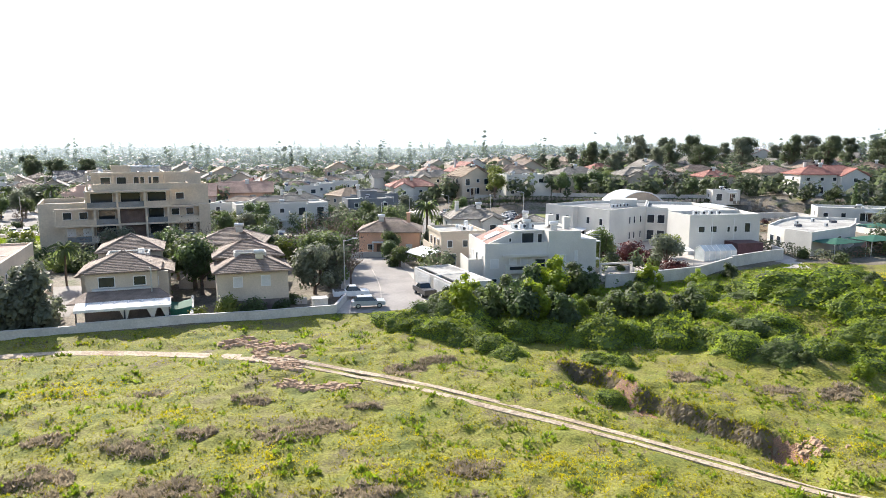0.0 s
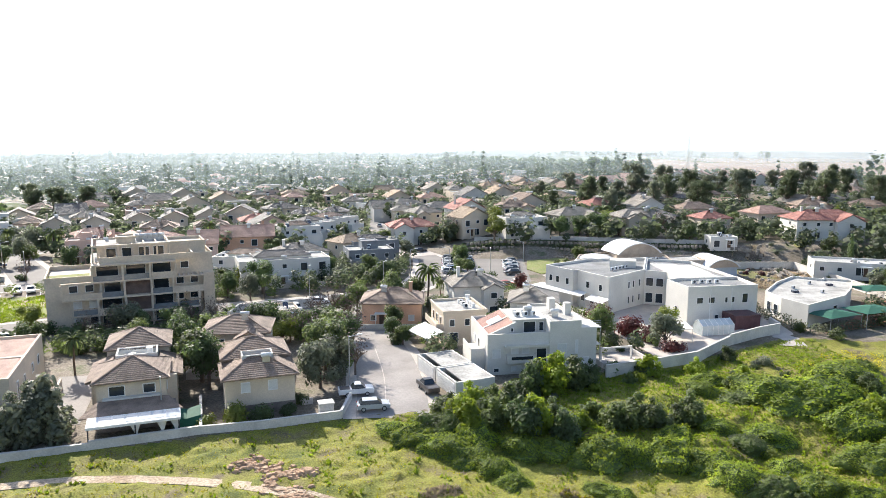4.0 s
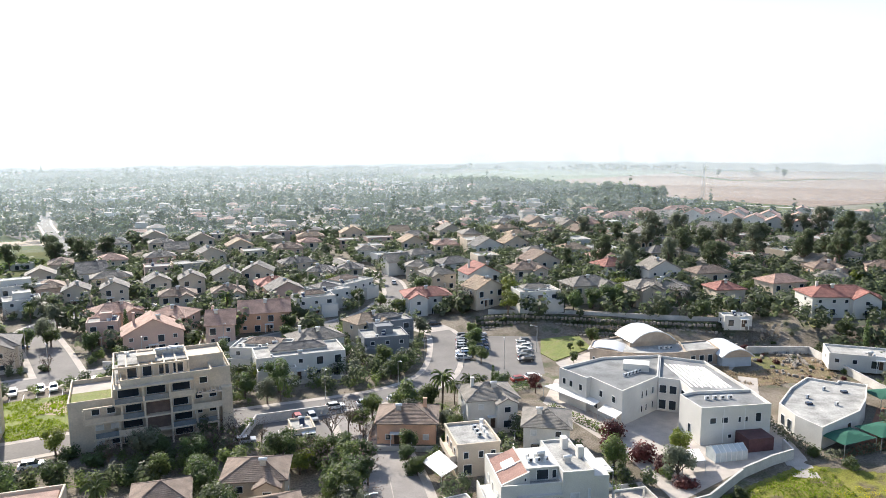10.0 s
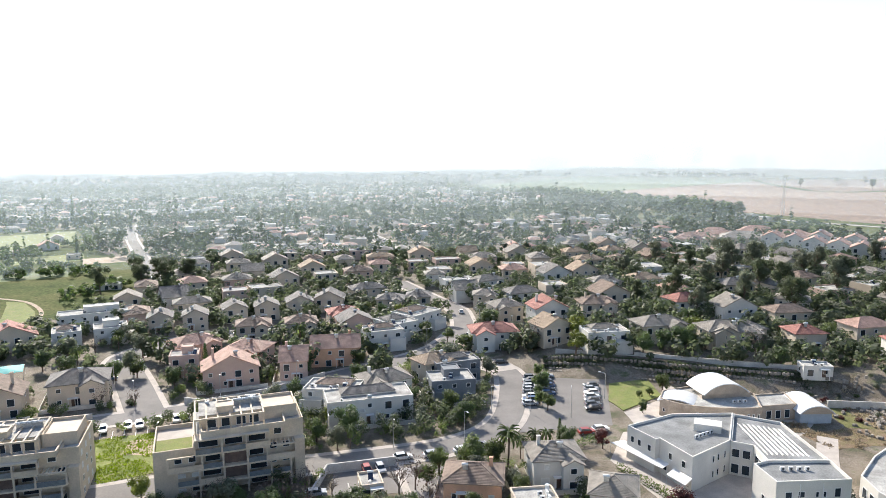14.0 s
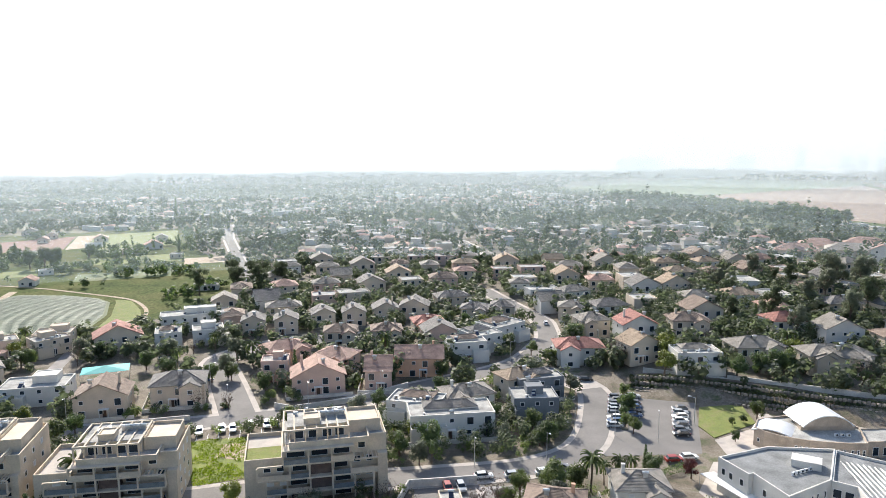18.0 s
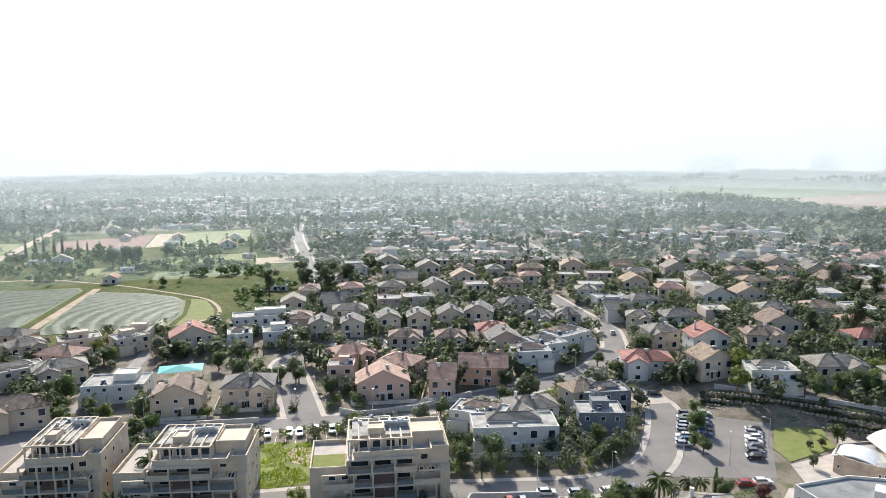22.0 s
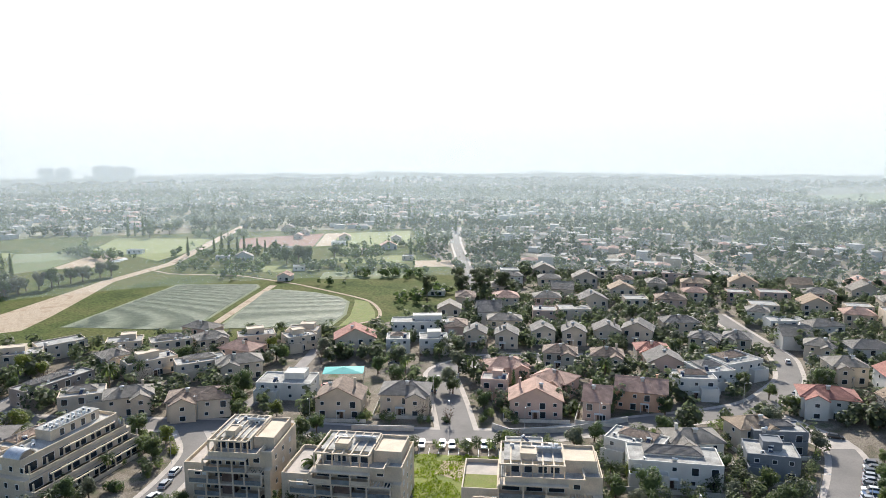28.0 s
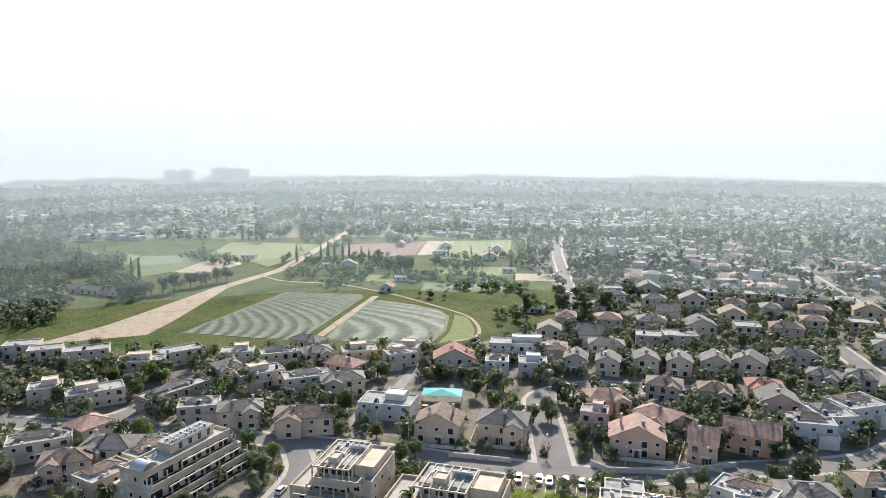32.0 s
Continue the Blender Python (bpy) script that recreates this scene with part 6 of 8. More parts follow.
def porch_house():
    """The cream house with two hipped roofs and a long porch over the meadow wall."""
    t = thing("house", pose(-42.9, 82.0, 0, 0, 0, 20), "cream house with brown tiled roofs and a long translucent porch", "house", "houses of the suburb")
    W = WALL["cream"]
    part("wall", Shape().box(0, 8.0, 0, 7, -1, 5.4).box(-0.8, 9.2, 2.5, 12, -1, 4.8).box(0.2, 8.2, 12, 20, -1, 6.1), W, t)
    for (w, d, z, ox, oy) in ((7.8, 7.5, 5.5, 4.0, 0), (7.6, 7.6, 6.2, 4.2, 12.2)):
        r, cap, h = hip_roof(w, d, z, 0.6, 0.44)
        ro = part("roof", r, ROOF["brown"], t, at=pose(ox, oy, 0))
        part("ridge_tiles", cap, ROOF["brown"], ro)
    for x0, x1, xe in ((-1.6, 1.2, -1.6), (7.0, 10.0, 10.0)):
        lo = 4.6
        s = Shape().add([(x0, 3.2, lo if xe == x0 else 5.6), (x1, 3.2, 5.6 if xe == x0 else lo), (x1, 12, 5.6 if xe == x0 else lo), (x0, 12, lo if xe == x0 else 5.6), (x0, 3.2, lo - 0.2), (x1, 3.2, lo - 0.2), (x1, 12, lo - 0.2), (x0, 12, lo - 0.2)], [(0, 1, 2, 3), (7, 6, 5, 4), (0, 4, 5, 1), (1, 5, 6, 2), (2, 6, 7, 3), (3, 7, 4, 0)])
        part("side_roof", s, ROOF["brown"], t, "brown tiled side roof")
    part("roof_well", Shape().rim(1.6, 6.8, 8.0, 11.8, 4.8, 6.4, 0.2).box(1.8, 6.6, 8.2, 11.6, 4.8, 5.2), WALL["white"], t, "white roof well for equipment")
    for i in range(4):
        ac_unit(t, pose(2.4 + i * 1.1, 9.5 + (i % 2) * 0.9, 5.2, 0, 0, 15 * i))
    part("tank", Shape().tube((5.8, 9.2, 5.2), (5.8, 9.2, 6.9), 0.42, 0.42, 12), M_TANK, t, smooth=False)
    window(t, pose(2.3, -0.005, 3.55), 1.9, 1.35)
    part("parapet", Shape().box(0.7, 7.2, -0.7, 0.0, 2.6, 3.5), WALL["white"], t, "rounded white balcony front")
    window(t, pose(6.0, -0.005, 3.6), 1.5, 1.25)
    window(t, pose(8.005, 3, 3.0, 0, 0, 90), 1.2, 1.2)
    # lower tiled skirt and the porch
    s = Shape().add([(-1.6, -4.2, 2.7), (9.9, -4.2, 2.7), (8.2, -0.72, 3.3), (0, -0.72, 3.3), (-1.6, -4.2, 2.55), (9.9, -4.2, 2.55), (8.2, -0.72, 3.1), (0, -0.72, 3.1)], [(0, 1, 2, 3), (7, 6, 5, 4), (0, 4, 5, 1), (1, 5, 6, 2), (2, 6, 7, 3), (3, 7, 4, 0)])
    part("skirt_roof", s, ROOF["brown"], t, "brown tiled skirt roof")
    s = Shape().add([(-0.6, -6.4, 2.35), (9.6, -6.4, 2.35), (9.6, -4.3, 2.75), (-0.6, -4.3, 2.75), (-0.6, -6.4, 2.05), (9.6, -6.4, 2.05), (9.6, -4.3, 2.45), (-0.6, -4.3, 2.45)], [(0, 1, 2, 3), (7, 6, 5, 4), (0, 4, 5, 1), (1, 5, 6, 2), (2, 6, 7, 3), (3, 7, 4, 0)])
    p = part("porch_roof", s, M_TRIM, t, "white edged porch roof")
    for i in range(6):
        x = 0.7 + i * 1.45
        part("roof_panel", Shape().add([(x, -6.0, 2.45), (x + 1.3, -6.0, 2.45), (x + 1.3, -4.5, 2.74), (x, -4.5, 2.74), (x, -6.0, 2.4), (x + 1.3, -6.0, 2.4), (x + 1.3, -4.5, 2.69), (x, -4.5, 2.69)], [(0, 1, 2, 3), (7, 6, 5, 4), (0, 4, 5, 1), (1, 5, 6, 2), (2, 6, 7, 3), (3, 7, 4, 0)]), M_CLEAR, p, "pale translucent panel")
    for x in (-0.4, 4.6, 9.4):
        part("porch_post", Shape().tube((x, -6.2, -0.5), (x, -6.2, 2.1), 0.08, 0.08), M_BLACK, t)
    # Back of the porch: its shade is put into the dark plaster colour.
    part("dining_nook", Shape().box(0, 9, -2.5, -0.02, -0.5, 2.5), M_DARKWALL, t, "inner porch wall with shade put into its colour")
    for x in (4.7, 7.6, 9.1):
        part("curtain", Shape().add([(x - 0.7, -6.1, 2.1), (x + 0.5, -6.1, 2.1), (x + 0.12, -6.05, 0.9), (x + 0.25, -6.1, -0.4), (x - 0.3, -6.1, -0.4), (x - 0.18, -6.05, 0.9)], [(0, 1, 2, 5), (5, 2, 3, 4)]), WALL["white"], t, "tied white porch curtain")
    part("flue", Shape().tube((7.4, -1.8, 3), (7.4, -1.8, 6.1), 0.09, 0.09), M_METAL, t)
    # shed and green tarpaulin at its side
    g = thing("shed", pose(-31.8, 81.5, 0, 0, 0, 20), "garden shed under a sagging green tarpaulin", "shed")
    part("tarpaulin", Shape().add([(-1.6, 0, 1.5), (1.6, 0, 1.5), (1.7, 2.6, 1.9), (0, 2.6, 1.5), (-1.7, 2.6, 1.9), (0, 0, 1.2), (-1.6, 0, 0.2), (1.6, 0, 0.2)], [(0, 5, 3, 4), (5, 1, 2, 3), (0, 6, 7, 1, 5)]), M_GREENCLOTH, g)
    part("crate", Shape().box(-1.4, 1.4, 0.3, 2.2, -0.3, 1.15), WALL["white"], g)


M_DARKWALL = mat("shaded_porch_plaster", (0.22, 0.18, 0.15), 0.9, 0.25, 0.6, 6, 0.1)


def shutter_house():
    """The cream house with three stepped hipped roofs behind the wall."""
    t = thing("house", pose(-28.0, 84.7, 0, 0, 0, 20), "cream house with stepped brown hipped roofs and white shutters", "house", "houses of the suburb")
    W = WALL["cream"]
    part("wall", Shape().box(0, 8.7, 0, 6.2, -1, 4.9).box(0.3, 8.4, 6.2, 12.5, -1, 5.9), W, t)
    for (w, d, z, ox, oy) in ((8.7, 6.6, 5.0, 4.35, 0), (8.2, 7.0, 6.0, 4.35, 5.7)):
        r, cap, h = hip_roof(w, d, z, 0.55, 0.44)
        ro = part("roof", r, ROOF["brown"], t, at=pose(ox, oy, 0))
        part("ridge_tiles", cap, ROOF["brown"], ro)
    part("roof_well", Shape().rim(2.4, 6.4, 3.2, 5.6, 5.2, 6.9, 0.15), WALL["white"], t)
    solar_heater(t, pose(5.4, 3.9, 6.0, 0, 0, 180))
    window(t, pose(2.5, -0.005, 3.0), 1.2, 1.4, True)
    window(t, pose(5.9, -0.005, 3.0), 1.2, 1.4, True)
    window(t, pose(8.705, 3, 2.8, 0, 0, 90), 1.2, 1.4, True)
    part("plinth", Shape().box(-0.05, 8.75, -0.05, 0.0, -1, 1.3), M_DARKWALL, t, "darker plinth along the front wall")
    steps = thing("garden_steps", pose(-18.6, 89.2, 0, 0, 0, 110), "pale stone garden steps beside the house", "steps")
    for i in range(5):
        part("step", Shape().box(i * 0.35, (i + 1) * 0.35, -0.8, 0.8, -0.3, 0.85 - i * 0.17), M_PAVE, steps)
    hut = thing("utility_hut", pose(-15.6, 86.2, 0, 0, 0, 20), "small rendered utility box by the wall", "hut")
    part("body", Shape().box(-0.9, 0.9, -0.7, 0.7, -0.5, 1.5), M_WALLST, hut)
    part("lid", Shape().box(-1.0, 1.0, -0.8, 0.8, 1.5, 1.62), M_KERB, hut)


def parapet_house():
    """The house at the wall's far end: high parapets round sunken tiled roofs."""
    t = thing("house", pose(-52.5, 80.6, 0, 0, 0, 20), "cream house with tall parapets round sunken tiled roofs", "house", "houses of the suburb")
    W = WALL["cream"]
    part("wall", Shape().box(-14, 0, 0, 21, -1, 5.6), W, t)
    part("parapet", Shape().rim(-14, 0, 0, 21, 5.6, 6.6, 0.3).box(-13.7, -0.3, 10, 10.6, 5.6, 6.4), W, t)
    for y in (0.6, 10.8):
        s = Shape().add([(-13.4, y, 5.7), (-0.6, y, 5.7), (-0.6, y + 9, 6.35), (-13.4, y + 9, 6.35), (-13.4, y, 5.6), (-0.6, y, 5.6), (-0.6, y + 9, 5.6), (-13.4, y + 9, 5.6)], [(0, 1, 2, 3), (7, 6, 5, 4), (0, 4, 5, 1), (1, 5, 6, 2), (2, 6, 7, 3), (3, 7, 4, 0)])
        part("roof", s, ROOF["terra"], t, "sunken brown-red tiled roof")
    for y, z, w, h in ((4, 2.4, 1.0, 2.6), (8, 3.4, 1.0, 1.2), (13, 3.2, 1.2, 1.4), (17, 3.2, 1.2, 1.4), (4, 0.3, 1.2, 1.0)):
        window(t, pose(0.005, y, z, 0, 0, 90), w, h)
    window(t, pose(-2.6, -0.005, 2.9), 1.8, 1.2)
    window(t, pose(-7, -0.005, 2.9), 1.6, 1.2)
    part("drive_wall", Shape().box(3.0, 3.3, 6, 14, -0.5, 1.6), W, t)
    patch("driveway", [(-50.5, 80.5), (-45.5, 82.5), (-51.5, 101), (-57.5, 100)], M_BRICKPAVE, 0.05, "reddish paved driveway with white lines", "driveway")


white_villa()
porch_house()
shutter_house()
parapet_house()
school()
greenhouse()
hall()
kindergarten()


def balcony_house():
    """The plain cream house behind the villa, with a long side balcony."""
    t = thing("house", pose(3.4, 116.9, 0, 0, 0, 14), "cream flat-roofed house with a long side balcony", "house", "houses of the suburb")
    W = WALL["cream"]
    part("wall", Shape().box(-3.8, 3.8, 0, 9.4, -1, 5.7), W, t)
    part("parapet", Shape().rim(-4.0, 4.0, -0.2, 9.6, 5.702, 6.2, 0.3), W, t)
    part("roof", Shape().box(-3.7, 3.7, 0.1, 9.3, 5.7, 5.78), M_FLAT, t, "pale coated flat roof")
    part("balcony", Shape().box(-5.0, -3.8, 0.6, 8.8, 2.75, 2.95).box(-5.0, -4.88, 0.6, 8.8, 2.95, 3.85).box(-4.88, -3.8, 0.6, 0.72, 2.95, 3.85), W, t)
    for y in (2.0, 4.6, 7.2):
        window(t, pose(-3.805, y, 3.2, 0, 0, -90), 1.3, 1.6)
        window(t, pose(-3.805, y, 0.5, 0, 0, -90), 1.3, 1.6, y > 4)
        window(t, pose(3.805, y, 3.4, 0, 0, 90), 1.1, 1.2, True)
    for x in (-2.3, 0.4, 2.6):
        window(t, pose(x, -0.005, 3.4), 1.0, 1.3)
    window(t, pose(-2.0, -0.005, 0.4), 1.6, 2.0)
    for i in range(6):
        ac_unit(t, pose(1.0 + (i % 2) * 1.4, 3.4 + (i // 2) * 1.7, 5.78, 0, 0, 90 * (i % 2)))
    part("tank", Shape().tube((2.8, 8.2, 5.78), (2.8, 8.2, 7.0), 0.4, 0.4, 12), M_TANK, t)


balcony_house()
aw = thing("sun_awning", pose(0, 0, 0), "white sail awning over a paved patio", "awning")
awning(aw, [(-6.6, 117), (-3.0, 111.2), (-0.3, 114), (-3.6, 120.4)], 2.7, 3.2)
house(7.0, 138.2, 12, 10.5, 9, "hip", 2, "white", "grey", 6.0, seed=202)
house(16.2, 125.2, -8, 8.5, 9, "hip", 2, "white", "grey", 5.6, seed=203)
house(-32.0, 103.0, 8, 9.5, 8, "hip", 2, "cream", "brown", 6.0, seed=204)
house(104, 172, -18, 20, 9, "flat", 1, "white", "grey", 3.4, 1.5, seed=205)


def terraced_block(x, y, rot, w, d, storey=3.2):
    """A three-storey block whose floors step back behind deep terraces, with a plant roof and a vaulted stair head."""
    rg = random.Random(21)
    t = thing("apartment_building", pose(x, y, 0, 0, 0, rot), "stone-clad apartment block stepping back behind deep terraces", "apartment building", "apartment blocks")
    W = WALL["stone"]
    for k in range(3):
        y0, z, e = 2.6 * k, k * storey, 1.6 * (k == 2)
        part("wall", Shape().box(-w / 2 + e, w / 2 - e, y0 + 1.8, d - e * 0.6, z if k else -1, z + storey), W, t)
        part("terrace_parapet", Shape().box(-w / 2 + e, w / 2 - e, y0 - 0.9, y0 - 0.7, z, z + 1.0).box(-w / 2 + e, -w / 2 + e + 0.2, y0 - 0.7, y0 + 1.8, z, z + 1.0).box(w / 2 - e - 0.2, w / 2 - e, y0 - 0.7, y0 + 1.8, z, z + 1.0), W, t)
        part("terrace_slab", Shape().box(-w / 2 + e, w / 2 - e, y0 - 0.9, y0 + 1.8, z - 0.3 if k else -1, z), M_PAVE, t)
        n = 6
        for i in range(n + 1):
            px = -w / 2 + e + 0.2 + (w - 2 * e - 0.7) * i / n
            part("column", Shape().box(px, px + 0.3, y0 - 0.65, y0 - 0.35, z + 0.0, z + storey - 0.3), W, t)
            if i < n:
                window(t, pose(px + (w - 2 * e) / n / 2, y0 + 1.795, z + 0.1), (w - 2 * e) / n * 0.7, 2.3)
        part("canopy_beam", Shape().box(-w / 2 + e + w * 0.15 * k, w / 2 - e - w * 0.1, y0 - 0.68, y0 - 0.32, z + storey - 0.3, z + storey), W, t)
        for py in (0.4, 0.6, 0.8):
            window(t, pose(-w / 2 + e - 0.005, d * py, z + 0.9, 0, 0, -90), 1.1, 1.4, rg.random() < 0.4)
            window(t, pose(w / 2 - e + 0.005, d * py, z + 0.9, 0, 0, 90), 1.1, 1.4, rg.random() < 0.4)
    H = 3 * storey
    part("roof", Shape().box(-w / 2 + 1.9, w / 2 - 1.9, 7.4, d - 1.3, H - 0.1, H + 0.06), M_FLAT, t, "pale coated flat roof")
    part("parapet", Shape().rim(-w / 2 + 1.6, w / 2 - 1.6, 7.0, d - 0.96, H, H + 0.8, 0.25), W, t)
    part("penthouse", Shape().box(-w * 0.1, w * 0.36, 10.2, d - 1.4, H + 0.06, H + 2.6), W, t)
    part("penthouse_roof", Shape().box(-w * 0.1 - 0.2, w * 0.36 + 0.2, 10.0, d - 1.2, H + 2.6, H + 2.75), M_FLAT, t, "pale coated flat roof")
    for u in (0.0, 0.1, 0.2, 0.3):
        window(t, pose(w * u, 10.195, H + 0.3), 1.5, 1.9)
    vault(t, 4.4, 4.0, H + 0.4, 1.5, M_METAL, pose(-w / 2 + 4.2, 8.0, 0))
    for i in range(16):
        ac_unit(t, pose(-w * 0.1 + 1 + (i % 8) * 1.7, 11 + (i // 8) * 1.8, H + 2.75, 0, 0, 90 * (i % 4)))
    for i in range(6):
        ac_unit(t, pose(-w * 0.4 + i * 1.6, 12 + (i % 2) * 1.7, H + 0.06, 0, 0, 90 * (i % 4)))
    return t


terraced_block(-160.8, 97.5, 104, 33, 16.5)
house(-177.5, 80.5, 100, 13, 9, "flat", 2, "stone", "grey", 6.4, seed=208)
house(-182, 96, 104, 15, 8, "flat", 2, "cream", "grey", 6.4, seed=209)
canopy(73.5, 128.6, 24, 8.5, 5.5, 2.8, M_GREENCLOTH, "dark green shade cloth over play yard")
canopy(82.5, 131.8, 20, 9, 6, 2.9, M_GREENCLOTH, "dark green shade cloth over play yard")
canopy(95, 151, 10, 9, 6, 3.0, M_GREENCLOTH, "dark green shade cloth over play yard")
canopy(-156, 185.6, 35, 14, 8, 3.2, M_TEAL, "bright teal shade sail over the playground", 1.2)
patch("play_yard", [(70, 124.5), (100, 137), (101, 152), (92, 150), (82, 136)], M_CLAYFLOOR, 0.03, "reddish play yard surface", "play yard")
for i, (x, y) in enumerate(((147, 436), (157, 427), (162, 413), (171, 403), (178, 391), (188, 381), (176, 440), (189, 425), (199, 410), (206, 396), (222, 452))):
    house(x, y, -28, 11, 13, "gable", 3, "white", "terra", 8.6, ground_z(x, y), seed=300 + i, near=False, solar=1)
for i, (x, y, w) in enumerate(((110, 462, 26), (140, 464, 28), (171, 474, 30), (128, 486, 24), (158, 494, 26))):
    house(x, y, -14, w, 17, "hip", 1, "cream", "terra" if i != 1 else "pale", 4.0, ground_z(x, y), seed=330 + i, near=False, solar=0)
ribbon("road", [(160, 712), (194, 656), (219, 602), (272, 561), (330, 520)], 6.0, M_PAVE, 0.75, "pale lane along the field edge", "road")
ribbon("scrub_strip", [(398, 1287), (383, 1129), (384, 990), (420, 968), (490, 1000), (640, 1060)], 16, M_CROP, 0.5, "strip of scrub between ploughed fields", "verge")


def tower(x, y, w, d, h, rot=0, domed=False):
    t = thing("tower_block", pose(x, y, 0, 0, 0, rot), "grey distant high-rise block in the haze", "tower block", "distant towers")
    if domed:
        rings = [(w * 0.5, -2), (w * 0.5, h * 0.86), (w * 0.44, h * 0.94), (w * 0.28, h)]
        vs = [(k * math.cos(6.28319 * i / 20), d / 2 + k * math.sin(6.28319 * i / 20), z) for k, z in rings for i in range(20)]
        fs = [(20 * j + i, 20 * j + (i + 1) % 20, 20 * j + 20 + (i + 1) % 20, 20 * j + 20 + i) for j in range(3) for i in range(20)] + [tuple(range(60, 80))]
        part("wall", Shape().add(vs, fs), M_TOWER, t)
        return
    part("wall", Shape().box(-w / 2, w / 2, 0, d, -2, h).box(-w / 4, w / 4, d * 0.3, d * 0.7, h, h + 3), M_TOWER, t)
    for k in range(3, int(h), 9):
        part("window_band", Shape().box(-w * 0.42, w * 0.42, -0.15, 0.0, k, k + 2.5), M_TOWERGL, t)


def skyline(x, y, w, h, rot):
    """A far block on the backdrop that glows with a painted haze colour."""
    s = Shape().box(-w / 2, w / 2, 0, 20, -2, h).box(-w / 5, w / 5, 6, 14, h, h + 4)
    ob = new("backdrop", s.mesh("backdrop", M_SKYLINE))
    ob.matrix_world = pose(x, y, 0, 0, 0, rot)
    tagged(ob, "high-rise blocks on the horizon glowing with painted haze", "backdrop", kind="structure")


# Haze is put into the skyline as emission; the blocks are no lamps.
M_SKYLINE = bpy.data.materials.new("haze_glow_skyline")
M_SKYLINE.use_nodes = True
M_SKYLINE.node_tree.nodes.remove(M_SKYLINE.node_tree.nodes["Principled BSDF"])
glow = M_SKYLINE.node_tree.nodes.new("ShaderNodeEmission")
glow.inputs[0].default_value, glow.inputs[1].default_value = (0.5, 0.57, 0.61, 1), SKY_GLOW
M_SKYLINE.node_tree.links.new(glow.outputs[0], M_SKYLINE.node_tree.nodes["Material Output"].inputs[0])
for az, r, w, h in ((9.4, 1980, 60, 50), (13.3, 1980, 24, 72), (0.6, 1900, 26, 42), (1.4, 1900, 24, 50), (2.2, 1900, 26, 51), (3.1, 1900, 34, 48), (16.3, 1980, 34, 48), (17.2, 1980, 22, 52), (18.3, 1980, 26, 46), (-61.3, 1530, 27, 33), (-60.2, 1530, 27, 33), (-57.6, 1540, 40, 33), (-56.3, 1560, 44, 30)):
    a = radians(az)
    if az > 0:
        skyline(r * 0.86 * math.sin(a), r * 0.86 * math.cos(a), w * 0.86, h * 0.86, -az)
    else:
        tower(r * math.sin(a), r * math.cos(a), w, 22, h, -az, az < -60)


# ---- the wider suburb ----
HOUSES = [(o.location.x, o.location.y) for o in scene.objects if o.parent is None and o.name.startswith(("house", "apartment"))] + [(-48, 95), (-40, 92), (-24, 95), (14, 108), (20, 104), (35, 150), (55, 145), (50, 158), (76, 145), (45, 183), (56, 183), (72, 184), (1, 98), (-60, 92), (-150, 95), (-170, 105), (-176, 90)]


CELLS = {}
for hx, hy in HOUSES:
    CELLS.setdefault((int(hx // 20), int(hy // 20)), []).append((hx, hy))


def settle(x, y):
    HOUSES.append((x, y))
    CELLS.setdefault((int(x // 20), int(y // 20)), []).append((x, y))


def free(x, y, gap, road_gap=1.5):
    ci, cj = int(x // 20), int(y // 20)
    for i in (ci - 1, ci, ci + 1):
        for j in (cj - 1, cj, cj + 1):
            for hx, hy in CELLS.get((i, j), ()):
                if math.hypot(x - hx, y - hy) < gap:
                    return False
    for line, w in ROADS:
        for (x0, y0), (x1, y1) in zip(line, line[1:]):
            dx, dy = x1 - x0, y1 - y0
            u = max(0, min(1, ((x - x0) * dx + (y - y0) * dy) / (dx * dx + dy * dy)))
            if math.hypot(x - x0 - u * dx, y - y0 - u * dy) < w / 2 + road_gap:
                return False
    return True


def inside(x, y, poly):
    hit = False
    for (x0, y0), (x1, y1) in zip(poly, poly[1:] + poly[:1]):
        if (y0 > y) != (y1 > y) and x < x0 + (y - y0) * (x1 - x0) / (y1 - y0):
            hit = not hit
    return hit


OPEN = [  # open country: fields, groves, the car park and the school
    [(-420, 60), (-335, 100), (-190, 232), (-170, 300), (-215, 370), (-290, 440), (-325, 500), (-372, 545), (-430, 505), (-565, 385), (-670, 265), (-720, 190), (-640, 60)],
    [(-100, 1060), (25, 945), (103, 770), (180, 640), (230, 490), (1500, 470), (1500, 2500), (60, 2500)],
    [(-4, 160), (30, 120), (64, 118), (100, 150), (100, 208), (-4, 216)],
]
KEEP_OUT = [[(-176, 166), (-141, 166), (-138, 202), (-168, 204)], [(-320, 160), (-240, 195), (-190, 235), (-190, 262), (-235, 292), (-300, 292), (-352, 266)], [(-110, 146), (-78, 164), (-62, 140), (-62, 118), (-90, 108)], [(-75, 105), (-20, 120), (-20, 100), (-60, 90)], [(-41, 141), (-20, 150), (-18, 128), (-40, 124)]]
TERRACE_ROW = [(-8, 200), (105, 195), (105, 240), (-8, 244)]


def built_up(x, y):
    return not any(inside(x, y, p) for p in OPEN) and y > edge_y(x) + 8


